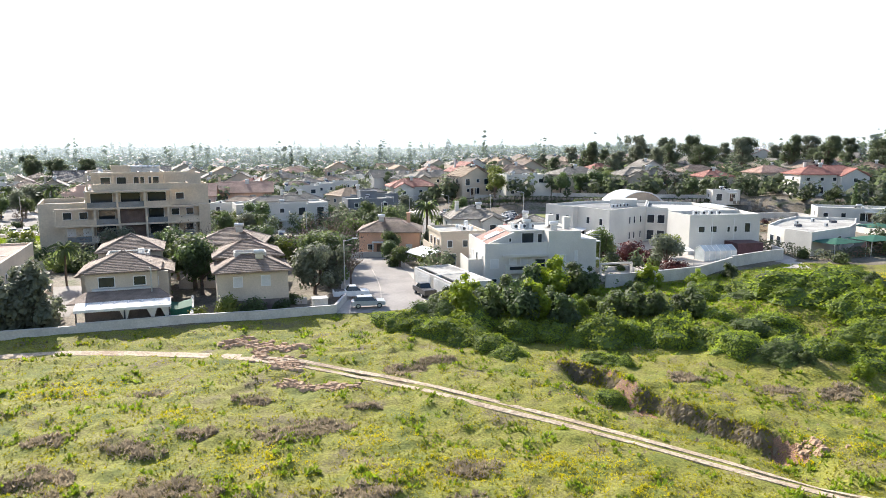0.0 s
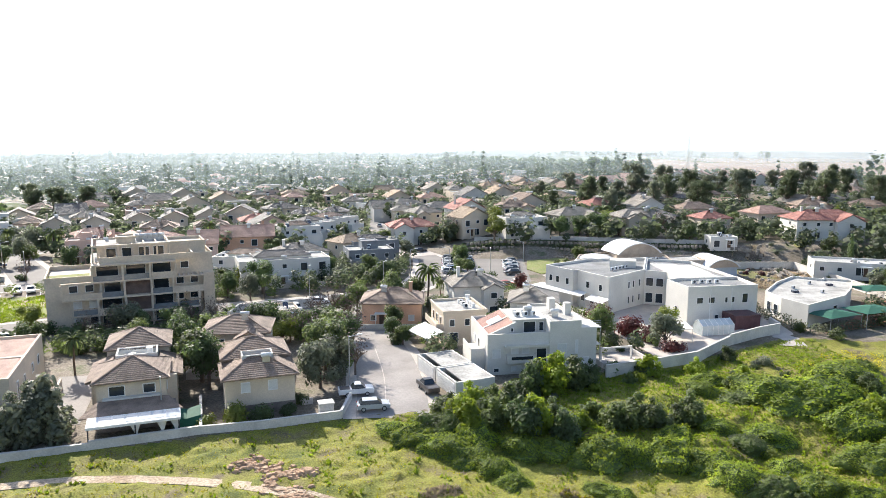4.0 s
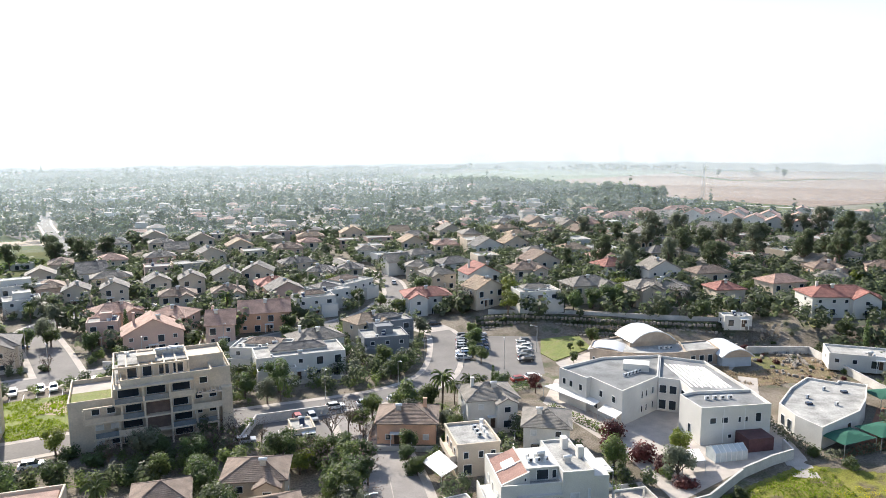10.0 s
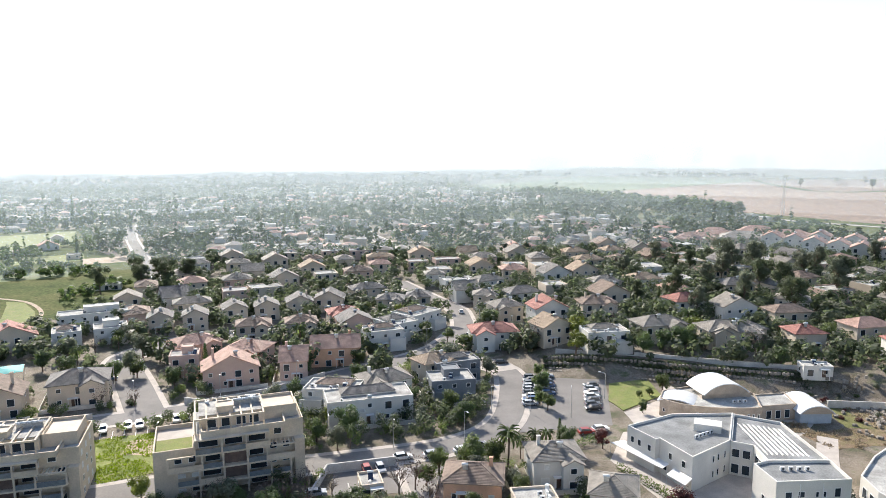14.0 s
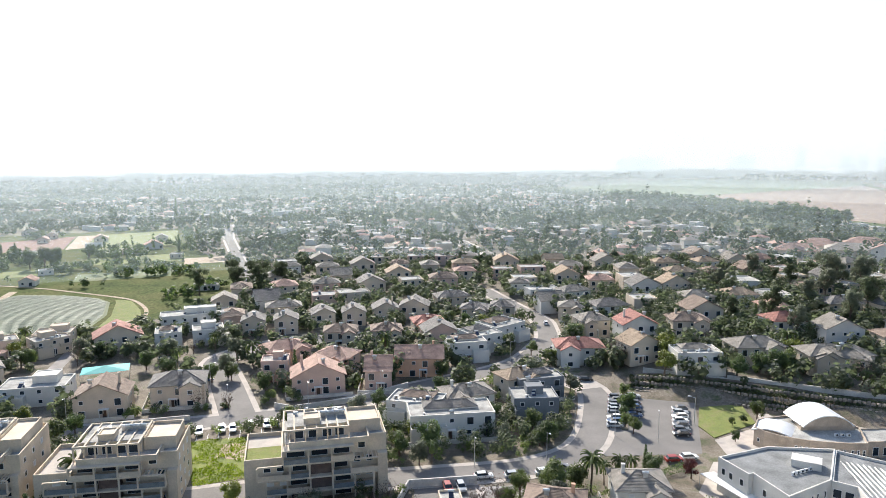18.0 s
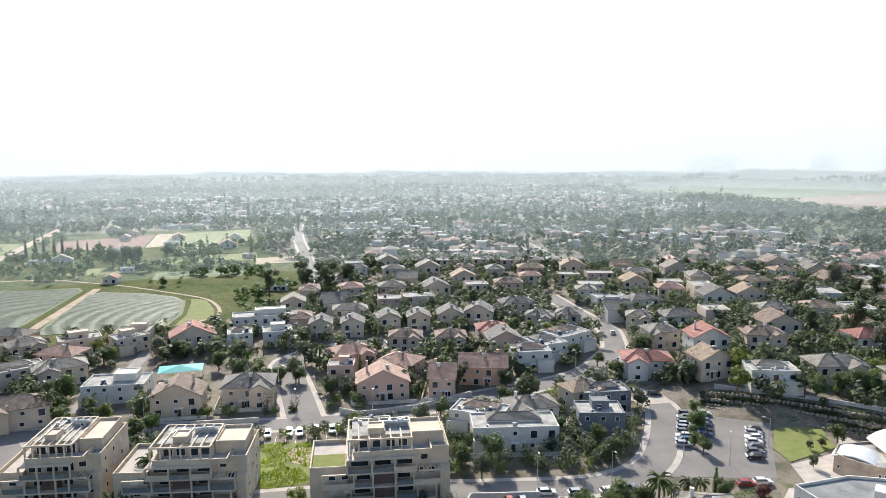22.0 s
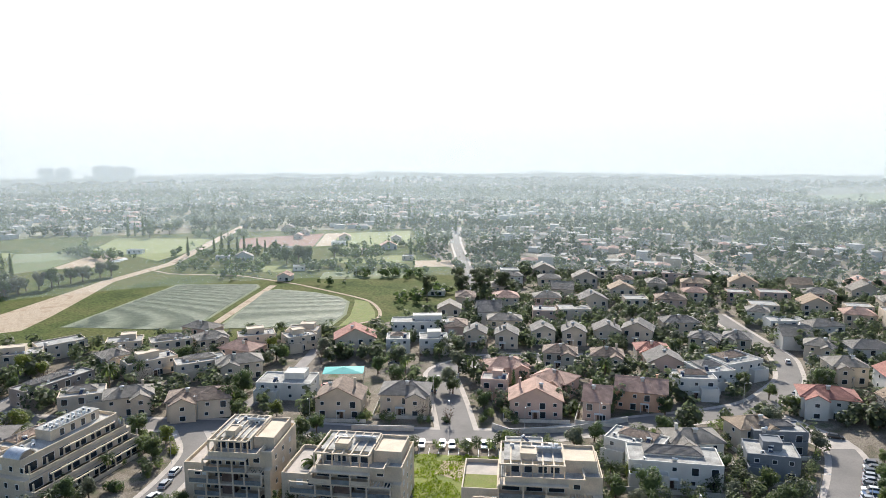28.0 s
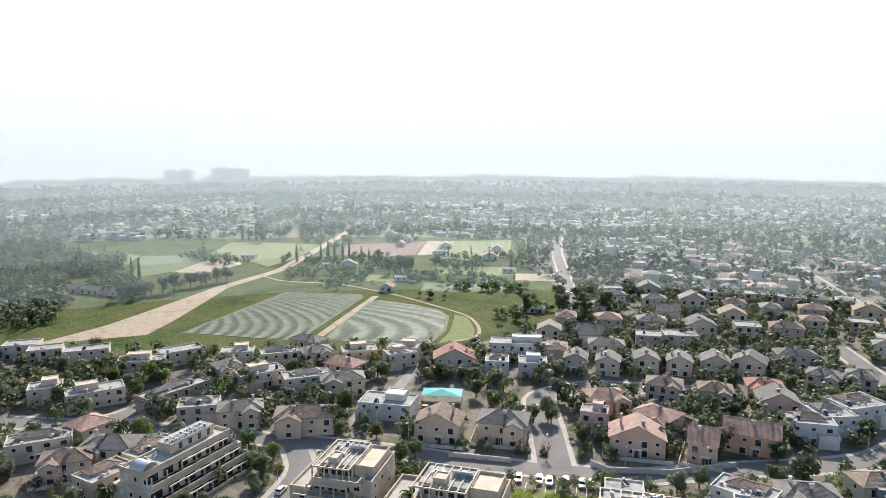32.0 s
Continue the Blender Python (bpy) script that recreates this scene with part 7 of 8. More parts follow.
rng = random.Random(4)
far_walls, far_flats = (Shape(), Shape()), Shape()
far_roofs = {k: Shape() for k in ("dusty", "pale", "terra", "rose", "slate")}
for i in range(-90, 75):
    for j in range(0, 88):
        u, v = i * 20 + (j % 2) * 7 + rng.uniform(-3.5, 3.5), 120 + j * 25 + rng.uniform(-4, 4)
        a = radians(24)
        x, y = u * math.cos(a) - v * math.sin(a), u * math.sin(a) + v * math.cos(a)
        r = math.hypot(x, y)
        az = math.degrees(math.atan2(-x, y))
        if y < 80 or r > 1520 or (r > 1150 and rng.random() < 0.45) or not -42 < az < 82 or not built_up(x, y) or not free(x, y, 15, 9) or inside(x, y, TERRACE_ROW) or any(inside(x, y, p) for p in KEEP_OUT):
            continue
        if r < 130 or rng.random() < 0.12 or (r > 430 and noise.noise(Vector((x * 0.005, y * 0.005, 4))) > 0.1):
            continue
        kind = rng.choices(("hip", "gable", "flat"), (5, 2, 3))[0]
        wl = rng.choice(("white", "cream", "cream", "cream", "pink"))
        rf = rng.choice(("brown", "grey", "grey", "slate", "slate", "tan", "terra"))
        w, d = rng.uniform(10, 15), rng.uniform(8.5, 11)
        rot = 24 + rng.choice((0, 0, 90)) + rng.uniform(-5, 5) + 40 * noise.noise(Vector((x * 0.004, y * 0.004, 1)))
        if r < 430:
            house(x, y, rot, w, d, kind, 2, wl, rf, rng.uniform(5.4, 6.2), ground_z(x, y), seed=i * 100 + j, near=False, solar=rng.random() < 0.5)
        else:
            for side in (-1, 1):
                if rng.random() < 0.2:
                    continue
                w, d, h = rng.uniform(7, 11), rng.uniform(6.5, 9), rng.choice((2.9, 3.1, 3.4, 5.6, 6.0))
                m = pose(x + side * 5.6 + rng.uniform(-1, 1), y + rng.uniform(-4, 4), ground_z(x, y), 0, 0, rot)
                far_walls[rng.random() < 0.5].add([m @ Vector(p) for p in Shape().box(-w / 2, w / 2, 0, d, -1, h).v], [(0, 2, 3, 1), (4, 5, 7, 6), (0, 1, 5, 4), (1, 3, 7, 5), (3, 2, 6, 7), (2, 0, 4, 6)])
                if kind == "flat" or rng.random() < 0.2:
                    s = Shape().box(-w / 2, w / 2, 0, d, h, h + 0.4)
                    far_flats.add([m @ Vector(p) for p in s.v], s.f)
                else:
                    e, q, g = 0.5, min(w, d) / 2, h + min(w, d) * 0.22
                    eave = [(-w / 2 - e, -e, h), (w / 2 + e, -e, h), (w / 2 + e, d + e, h), (-w / 2 - e, d + e, h)]
                    ridge = [(-w / 2 + q, d / 2, g), (w / 2 - q + 0.05, d / 2, g)]
                    far_roofs[rng.choices(("dusty", "pale", "terra", "rose", "slate"), (4, 3, 3, 2, 2))[0]].add([m @ Vector(p) for p in eave + ridge], [(0, 1, 5, 4), (1, 2, 5), (2, 3, 4, 5), (3, 0, 4), (3, 2, 1, 0)])
        settle(x, y)
FARSETS = [("far_house_walls", far_walls[0], WALL["cream"], "cream walls of many distant houses"), ("far_house_walls", far_walls[1], WALL["white"], "white walls of many distant houses"), ("far_flat_roofs", far_flats, M_FLAT, "pale flat roofs of many distant houses")]
FARSETS += [("far_house_roofs", far_roofs[k], ROOF[k], f"{ROOF_WORD[k]} roofs of many distant houses") for k in far_roofs]
for nm, s, m, lab in FARSETS:
    tagged(new(nm, s.mesh(nm, m)), lab, "houses", kind="stuff")

# ---- trees ----
placed = 0
rng = random.Random(9)
while placed < 250:
    az, r = radians(rng.uniform(-40, 75)), 95 + 200 * rng.random() ** 0.8
    x, y = -math.sin(az) * r, math.cos(az) * r
    if y < edge_y(x) + 4 or not built_up(x, y) or not free(x, y, 7.6, 2.6) or any(inside(x, y, p) for p in KEEP_OUT):
        continue
    k = rng.choices(("broad", "olive", "bare", "cypress", "palm", "bush"), (8, 2, 1.3, 0.1, 1.2, 3))[0]
    tree(x, y, k, rng.uniform(0.75, 1.35), rng.choice((None, None, "dark", "lime")) if k == "broad" else None, placed)
    placed += 1


def far_grove(name, count, spot, label, size, leafmat, quads=26, leaf=0.4):
    """Woodland further off as one mass of small leaf clumps."""
    rg = random.Random(len(name) + count)
    v, f = [], []
    for _ in range(count):
        x, y, tall = spot(rg)
        if x is None:
            continue
        z = ground_z(x, y)
        r = rg.uniform(1.6, 3.2) * size
        h = r * (rg.uniform(1.2, 1.6) if not tall else 3.5)
        wd = 0.42 if tall else 1
        lobes = [(rg.uniform(-0.5, 0.5) * r * wd, rg.uniform(-0.5, 0.5) * r * wd, rg.uniform(-0.35, 0.35) * h) for _ in range(5)]
        for _ in range(quads):
            lx, ly, lz = rg.choice(lobes)
            u = Vector((rg.gauss(0, 1), rg.gauss(0, 1), rg.gauss(0, 1))).normalized()
            k = rg.uniform(0.45, 0.75)
            c = Vector((x + lx + u.x * r * k * wd, y + ly + u.y * r * k * wd, z + h * 0.95 + lz + u.z * h * k * 0.8))
            q = r * rg.uniform(0.7, 1.3) * leaf
            m = (u + Vector((rg.uniform(-0.5, 0.5), rg.uniform(-0.5, 0.5), 0.4))).to_track_quat("Z", "Y").to_matrix()
            n = len(v)
            v += [c + m @ Vector((q * math.cos(b), q * math.sin(b) * rg.uniform(0.6, 1), 0)) for b in (0, 1.5, 3.1, 4.6)]
            f.append((n, n + 1, n + 2, n + 3))
    me = bpy.data.meshes.new(name)
    me.from_pydata(v, [], f)
    me.materials.append(M_LEAF[leafmat])
    tagged(new(name, me), label, "trees", kind="stuff")


def spot_near(rg):
    az, r = radians(rg.uniform(-42, 70)), 104 + 110 * rg.random() ** 0.8
    x, y = -math.sin(az) * r, math.cos(az) * r
    return (x, y, 0) if built_up(x, y) and free(x, y, 6.4, 2.4) and not any(inside(x, y, p) for p in KEEP_OUT) else (None, None, 0)


def spot_mid(rg):
    az, r = radians(rg.uniform(-42, 80)), 205 + 245 * rg.random() ** 0.75
    x, y = -math.sin(az) * r, math.cos(az) * r
    return (x, y, 0) if built_up(x, y) and free(x, y, 5.6, 2.4) and not any(inside(x, y, p) for p in KEEP_OUT) else (None, None, 0)


def spot_hill(rg):
    x, y = rg.uniform(15, 260), rg.uniform(224, 440)
    return (x, y, 0) if built_up(x, y) and free(x, y, 6.0, 2) and y > 226 - 0.1 * x else (None, None, 0)


def spot_suburb(rg):
    az, r = radians(rg.uniform(-40, 80)), 420 + 900 * rg.random() ** 0.8
    x, y = -math.sin(az) * r, math.cos(az) * r
    wood = noise.noise(Vector((x * 0.005, y * 0.005, 4))) > 0.08
    return (x, y, rg.random() < 0.06) if built_up(x, y) and (wood or rg.random() < 0.55) and free(x, y, 0, 1) else (None, None, 0)


BELTS = []
rng = random.Random(77)
for _ in range(300):
    az, r = radians(rng.uniform(-42, 85)), 900 + 800 * rng.random() ** 0.7
    x, y, a, ln = -math.sin(az) * r, math.cos(az) * r, rng.gauss(0.3, 0.35), rng.uniform(90, 420)
    if not (inside(x, y, OPEN[1]) and y < 1400):
        BELTS.append((x, y, math.cos(a) * ln, math.sin(a) * ln))


def spot_country(rg):
    x, y, dx, dy = rg.choice(BELTS)
    u = rg.uniform(-0.5, 0.5)
    x, y = x + dx * u + rg.gauss(0, 7), y + dy * u + rg.gauss(0, 9)
    return (None, None, 0) if y < 1380 and inside(x, y, OPEN[1]) else (x, y, 0)


PLOTS = [KEEP_OUT[1], [(-470, 416), (-366, 540), (-310, 457), (-422, 370)], [(-520, 312), (-560, 362), (-482, 405), (-420, 306)], [(-310, 285), (-190, 240), (-215, 300), (-335, 305)]]


def spot_holdings(rg):
    """Hedges and trees between the small plots behind the houses."""
    x, y = rg.uniform(-520, -195), rg.uniform(285, 540)
    k = noise.noise(Vector((x * 0.02, y * 0.03, 9)))
    return (x, y, rg.random() < 0.04) if inside(x, y, OPEN[0]) and free(x, y, 5, 2) and k > 0.02 and not any(inside(x, y, p) for p in PLOTS) else (None, None, 0)


GROVE = [(-720, 150), (-700, 225), (-656, 253), (-562, 228), (-534, 254), (-462, 215), (-436, 212), (-402, 204), (-386, 170), (-372, 128), (-400, 60), (-640, 60)]


def spot_grove(rg):
    x, y = rg.uniform(-720, -372), rg.uniform(60, 256)
    k = noise.noise(Vector((x * 0.02, y * 0.02, 2)))
    return (x, y, rg.random() < 0.04) if inside(x, y, GROVE) and k > -0.18 - 0.3 * (x < -460) and free(x, y, 6, 5) else (None, None, 0)


far_grove("far_suburb_trees", 20000, spot_suburb, "dark green garden trees among distant houses", 1.35, "far", 16, 0.42)
far_grove("garden_trees", 2600, spot_mid, "leafy green trees in the gardens", 1.1, "grove", 60, 0.27)
far_grove("nearer_garden_trees", 950, spot_near, "leafy green trees in the nearer gardens", 0.72, "grove", 210, 0.14)
far_grove("nearer_garden_shrubs", 3000, spot_near, "dense green shrubs in the nearer gardens", 0.42, "green", 110, 0.18)
far_grove("garden_trees", 3000, spot_mid, "dark green trees in the gardens", 0.9, "grove", 60, 0.27)
far_grove("hillside_trees", 1100, spot_hill, "dense dark trees on the hillside", 1.0, "grove", 120, 0.19)
far_grove("garden_trees", 800, spot_mid, "grey-green trees in the gardens", 0.85, "olive", 60, 0.27)
far_grove("far_country_trees", 13000, spot_country, "hazy tree belts on the plain", 1.6, "far", 8, 0.6)
far_grove("grove", 5200, spot_grove, "dense grove of grey-green trees beside the road", 1.1, "grove", 46, 0.3)


def spot_belt(rg):
    u = rg.random()
    return (-105 + 285 * u + rg.uniform(-11, 11) + 25 * math.sin(3 * u), 1040 - 385 * u + rg.uniform(-11, 11), 0)


far_grove("hedges_and_trees", 2600, spot_holdings, "hedges and trees between small plots", 0.85, "dark", 34, 0.36)
far_grove("tree_belt", 800, spot_belt, "dark tree belt along the field edge", 1.7, "dark", 26)


# ---- trees with a place of their own ----
n = 2000
for x, y, kind, size, leaf in (
    (-47.0, 77.6, "thicket", 1.9, "olive"), (-50.5, 76.5, "thicket", 1.6, "olive"), (-48.5, 78.8, "thicket", 2.2, "olive"), (-55.6, 101, "palm", 0.85, None), (-35.5, 98, "broad", 1.5, None), (-33.5, 95, "broad", 1.2, "dark"),
    (-17.9, 95.5, "olive", 1.35, None), (-13.6, 101, "bare", 1.25, None), (-20.9, 108, "palm", 0.8, None), (-19.3, 117, "broad", 1.1, None), (-23, 114, "bare", 1.2, None), (-27, 118, "bare", 1.1, None),
    (-9.0, 120.5, "broad", 0.8, "dark"), (-7.3, 116.6, "broad", 0.7, None), (-20, 90, "bush", 1.4, None), (-26.6, 83.3, "bush", 1.7, "lime"), (-23.6, 84.0, "bush", 1.6, "dark"), (-20.2, 86.0, "bush", 1.3, "dark"), (-30.0, 82.2, "bush", 1.3, "lime"),
    (30.8, 134, "bush", 2.4, "red"), (33.1, 124, "bush", 2.6, "red"), (36.4, 120, "bush", 2.5, "red"), (38.2, 113, "bush", 2.0, "red"), (41.5, 127, "olive", 0.9, "lime"), (29, 128, "bush", 2.0, "red"),
    (5.3, 194.5, "broad", 0.9, "dark"), (6.2, 180, "broad", 0.8, None), (38.8, 197.3, "broad", 0.8, None), (16.1, 217, "broad", 1.5, "lime"), (48.8, 226, "broad", 1.4, "dark"), (52, 228, "broad", 1.3, None), (44, 224, "broad", 1.2, "dark"), (68.9, 232, "palm", 1.2, None), (70, 217, "bare", 1.6, None), (3, 229, "bare", 1.6, None),
    (30.8, 181, "broad", 0.5, "dark"), (31.7, 191.4, "broad", 0.45, None), (34.8, 194.2, "broad", 0.45, None), (8.2, 160.2, "cypress", 0.6, None), (-0.8, 150.5, "palm", 0.7, None), (2.5, 152, "palm", 0.8, None), (-15.3, 168, "broad", 0.9, "dark"), (5, 155, "palm", 0.7, None), (10, 156, "broad", 0.9, "dark"), (18, 158, "broad", 0.8, "red"), (-6, 147, "broad", 0.9, None), (-12, 144, "broad", 1.0, "dark"), (-18, 141, "broad", 0.9, None),
    (-73.5, 131, "cypress", 0.8, "lime"), (-42.5, 150, "broad", 1.0, "olive"), (-40, 152, "palm", 0.8, None), (-112, 168, "bare", 1.0, None), (-119, 196, "broad", 1.3, "olive"), (-116, 193, "broad", 1.1, None), (-97, 199, "cypress", 0.85, None), (-140, 200, "palm", 0.9, None),
    (-128, 160, "bush", 1.8, None), (-106, 172, "bush", 1.7, "dark"), (-44, 131, "bare", 1.0, None), (-38, 129, "bare", 0.9, None), (-66, 124, "bush", 1.7, "dark"), (-50, 131, "bush", 1.6, "dark"), (-60, 127, "bare", 0.8, None),
    (-75, 123.5, "broad", 0.9, "lime"), (-72.5, 122, "bush", 2.2, "dark"), (-66, 119, "bush", 2.4, "dark"), (-63, 119.5, "bare", 1.0, None), (-59, 121, "bare", 1.1, None), (-55, 122, "broad", 0.9, "dark"), (-53, 121, "bush", 2.4, "dark"), (-50, 123.5, "bare", 1.2, None), (-47.5, 120, "broad", 1.0, "dark"), (-45.5, 124, "bare", 1.2, None), (-43, 122, "bush", 2.3, None), (-41, 122, "bare", 1.0, None),
    (-62, 112, "bush", 2.0, None), (-57, 113, "bush", 2.2, "dark"), (-51, 113, "broad", 0.9, None), (-44, 113, "broad", 1.0, "dark"), (-38, 113, "broad", 1.1, None), (-36, 108, "bush", 2.4, "dark"), (-41, 106, "broad", 1.2, "dark"), (-42, 101, "broad", 1.0, None), (-38.5, 92, "bush", 1.8, None),
    (-25, 132, "bare", 1.3, None), (-22, 134, "bare", 1.3, None), (-20, 136, "broad", 0.9, None), (-21.5, 121, "broad", 1.0, "dark"), (-22, 113, "palm", 0.7, None), (-25, 121, "broad", 0.9, None), (-15.5, 113, "bare", 1.4, None), (-17, 111, "broad", 1.1, "dark"), (-15.5, 105, "bush", 2.0, None), (-16.5, 99.5, "olive", 1.2, None), (-28, 117, "broad", 1.0, "lime"), (-29, 121, "broad", 0.8, None), (-9.4, 124, "broad", 0.8, None), (-8.8, 118, "bush", 1.8, "dark"), (-17, 120, "broad", 0.9, "dark"), (-18, 125, "bare", 1.2, None),
    (-52, 160, "palm", 0.9, None), (-50, 156, "palm", 0.8, None), (-48.5, 153.5, "broad", 0.9, "dark"), (-30, 181, "broad", 0.9, "dark"), (-26, 168, "olive", 0.9, None), (-15, 169.5, "broad", 1.0, "dark"), (-11.3, 206, "broad", 1.0, "olive"), (1.4, 235, "bare", 1.4, None), (-27, 241, "broad", 1.0, None), (-15, 258, "broad", 1.2, "olive"), (-48, 194, "broad", 1.0, "dark"), (-52, 211, "broad", 1.1, None), (-77.5, 199, "bush", 2.4, "dark"), (-66, 201, "broad", 0.8, "dark"), (17, 230, "broad", 1.6, "lime"),
    (-133, 146, "broad", 1.0, "dark"), (-126, 130, "broad", 0.9, "olive"), (-172.5, 155, "broad", 1.4, "dark"), (-224, 158, "broad", 1.5, None), (-215, 147, "palm", 0.9, None), (-148.5, 210, "broad", 1.2, "olive"), (-149, 196, "broad", 1.2, "dark"), (-125, 212, "broad", 1.3, "olive"), (-121, 190, "broad", 1.0, "dark"), (-104, 171, "bare", 1.0, None), (-141, 229, "broad", 1.2, "olive"), (-213, 213, "palm", 1.0, None), (-127.5, 110.5, "broad", 1.0, None), (-161, 100.5, "palm", 0.8, None), (-163.5, 119, "broad", 0.9, "lime"), (-221, 203, "palm", 1.0, None), (-173, 76, "palm", 1.0, None), (-155, 86, "broad", 1.0, "dark"), (-152.5, 90, "broad", 0.9, "olive"), (-152, 96, "bush", 2.2, "dark"), (-154, 82, "palm", 0.9, None), (-177, 70, "broad", 1.1, "olive"), (-190, 64, "bare", 1.5, None), (-186, 70, "bare", 1.4, None), (-206, 84, "cypress", 0.6, None), (-211, 83, "bare", 1.3, None), (-228, 79, "broad", 1.1, "dark"), (-157, 116, "bush", 2.0, "lime"), (-291, 112, "broad", 1.4, "olive"), (-303, 130, "palm", 1.2, None), (-254, 96, "broad", 1.2, "dark"), (-243, 118, "palm", 0.9, None), (-246, 122, "palm", 0.9, None), (-249, 119, "broad", 1.2, "olive"), (-233, 99, "bush", 2.0, "red"), (-167, 148, "broad", 1.1, "dark"), (-236, 128, "bare", 1.3, None), (-174, 194, "bare", 1.2, None),
    (30.1, 103.5, "bush", 2.0, None), (26, 103, "bush", 1.6, "dark"), (66, 126, "bush", 1.4, None), (70, 121, "bush", 1.5, None),
):
    n += 1
    tree(x, y, kind, size, leaf, n)
for i in range(44):
    a = random.Random(700 + i)
    x, y = a.uniform(45, 260), a.uniform(262, 400)
    tree(x + 12 * noise.noise(Vector((x * 0.03, y * 0.03, 0))), y, "eucalypt", a.uniform(0.9, 1.5) + 0.4 * (x > 95), a.choice((None, "olive", "olive")), 2100 + i)
for i, (x, y, z) in enumerate(((-420, 352, 1.1), (-416, 356, 1.2), (-412, 359, 1.0), (-407, 363, 1.25), (-403, 366, 1.1), (-387, 364, 1.1), (-382, 367, 1.0), (-376, 372, 1.15), (-557, 374, 1.5), (-553, 378, 1.2), (-547, 382, 1.6), (-424, 332, 1.2), (-415, 602, 1.9), (-411, 606, 1.7), (-344, 537, 1.3), (-339, 541, 1.4), (-334, 545, 1.2), (-328, 550, 1.5), (-283, 412, 1.3), (-465, 199, 1.2), (-455, 201, 1.3), (-452, 204, 1.1), (-455, 220, 1.3), (-451, 223, 1.2), (-205, 560, 1.4), (-199, 565, 1.2), (-192, 570, 1.5))):
    tree(x, y, "cypress", z, None, 2200 + i)
for i in range(12):
    tree(-399 - 0.5 * i + (i % 3) * 2, 186 + i * 6.4, "broad", 1.35 + 0.25 * (i % 3), "dark" if i % 2 else "olive", 2300 + i)
for i, (x, y) in enumerate(((-338, 344), (-332, 349), (-328, 353), (-328, 381), (-534, 379), (-537, 401))):
    tree(x, y, "broad", 2.0, "dark", 2330 + i)
for i, (x, y) in enumerate(((400, 1130), (397, 1065), (459, 1094), (512, 1124), (184, 628), (188, 634), (470, 1010))):
    tree(x, y, "eucalypt", 1.45, None, 2350 + i)
for x, y in ((-182, 312), (-190, 322), (-175, 322), (-186, 335), (-168, 331), (-196, 300)):
    tree(x, y, "eucalypt", 1.5, None, int(x * -7))


# ---- planting on the meadow ----
def mound_proto(seed):
    """A low lumpy cushion of creeper, one metre in radius and height: a shade-dark filler dome under drooping leaves.
    """
    rg = random.Random(seed)

    def skin(a, e, out=1.0):
        u = Vector((math.cos(a) * math.cos(e), math.sin(a) * math.cos(e), math.sin(e)))
        k = 1 + 0.42 * noise.noise(u * 1.6 + Vector((seed, 0, 0))) + 0.2 * abs(noise.noise(u * 4.5 + Vector((0, seed, 0)))) * 2
        return Vector((u.x * k * out, u.y * k * out, u.z * k * out * 0.9 - 0.12))
    core = Shape()
    n, m = 22, 8
    vs = [skin(6.28319 * i / n, 1.5 * j / m, 0.93) for j in range(m + 1) for i in range(n)]
    core.add(vs, [(j * n + i, j * n + (i + 1) % n, (j + 1) * n + (i + 1) % n, (j + 1) * n + i) for j in range(m) for i in range(n)])
    lv = Shape()
    for _ in range(2300):
        a, e = rg.uniform(0, 6.28319), math.asin(rg.random() ** 0.8)
        c = skin(a, e, rg.uniform(0.94, 1.05))
        out = (c + Vector((0, 0, 0.5))).normalized()
        fr = (out + Vector((rg.uniform(-0.8, 0.8), rg.uniform(-0.8, 0.8), rg.uniform(-0.2, 0.6)))).to_track_quat("Z", "Y").to_matrix()
        q, t = rg.uniform(0.025, 0.06), rg.uniform(0, 6.28)
        lv.add([c + fr @ Vector((math.cos(t + b) * q * w, math.sin(t + b) * q * w, rg.uniform(-0.2, 0.2) * q)) for b, w in ((0, 1), (1.5, 0.7), (3.1, 1), (4.6, 0.7))], [(0, 1, 2, 3)])
    return core.mesh("core", M_LEAF["ivycore"]), lv


MOUND_MESH = []
for i in range(5):
    core, lv = mound_proto(11 + i * 3)
    MOUND_MESH.append((core, {k: lv.mesh("leaves", M_LEAF[k]) for k in ("meadow", "green")}))


def creeper_mound(x, y, rx, ry, h, seed, leaf="meadow"):
    rg = random.Random(seed)
    core, lv = MOUND_MESH[seed % 5]
    t = thing("creeper_mound", pose(x, y, ground_z(x, y) - 0.25, 0, 0, rg.uniform(-25, 25)) @ Matrix.Diagonal((rx, ry, h, 1)), "rounded mound overgrown with bright green creeper" if leaf == "meadow" else "rounded mound overgrown with dark green creeper", "creeper mound", "overgrown mounds")
    part("core", core, None, t, smooth=True)
    part("leaves", lv[leaf], None, t)


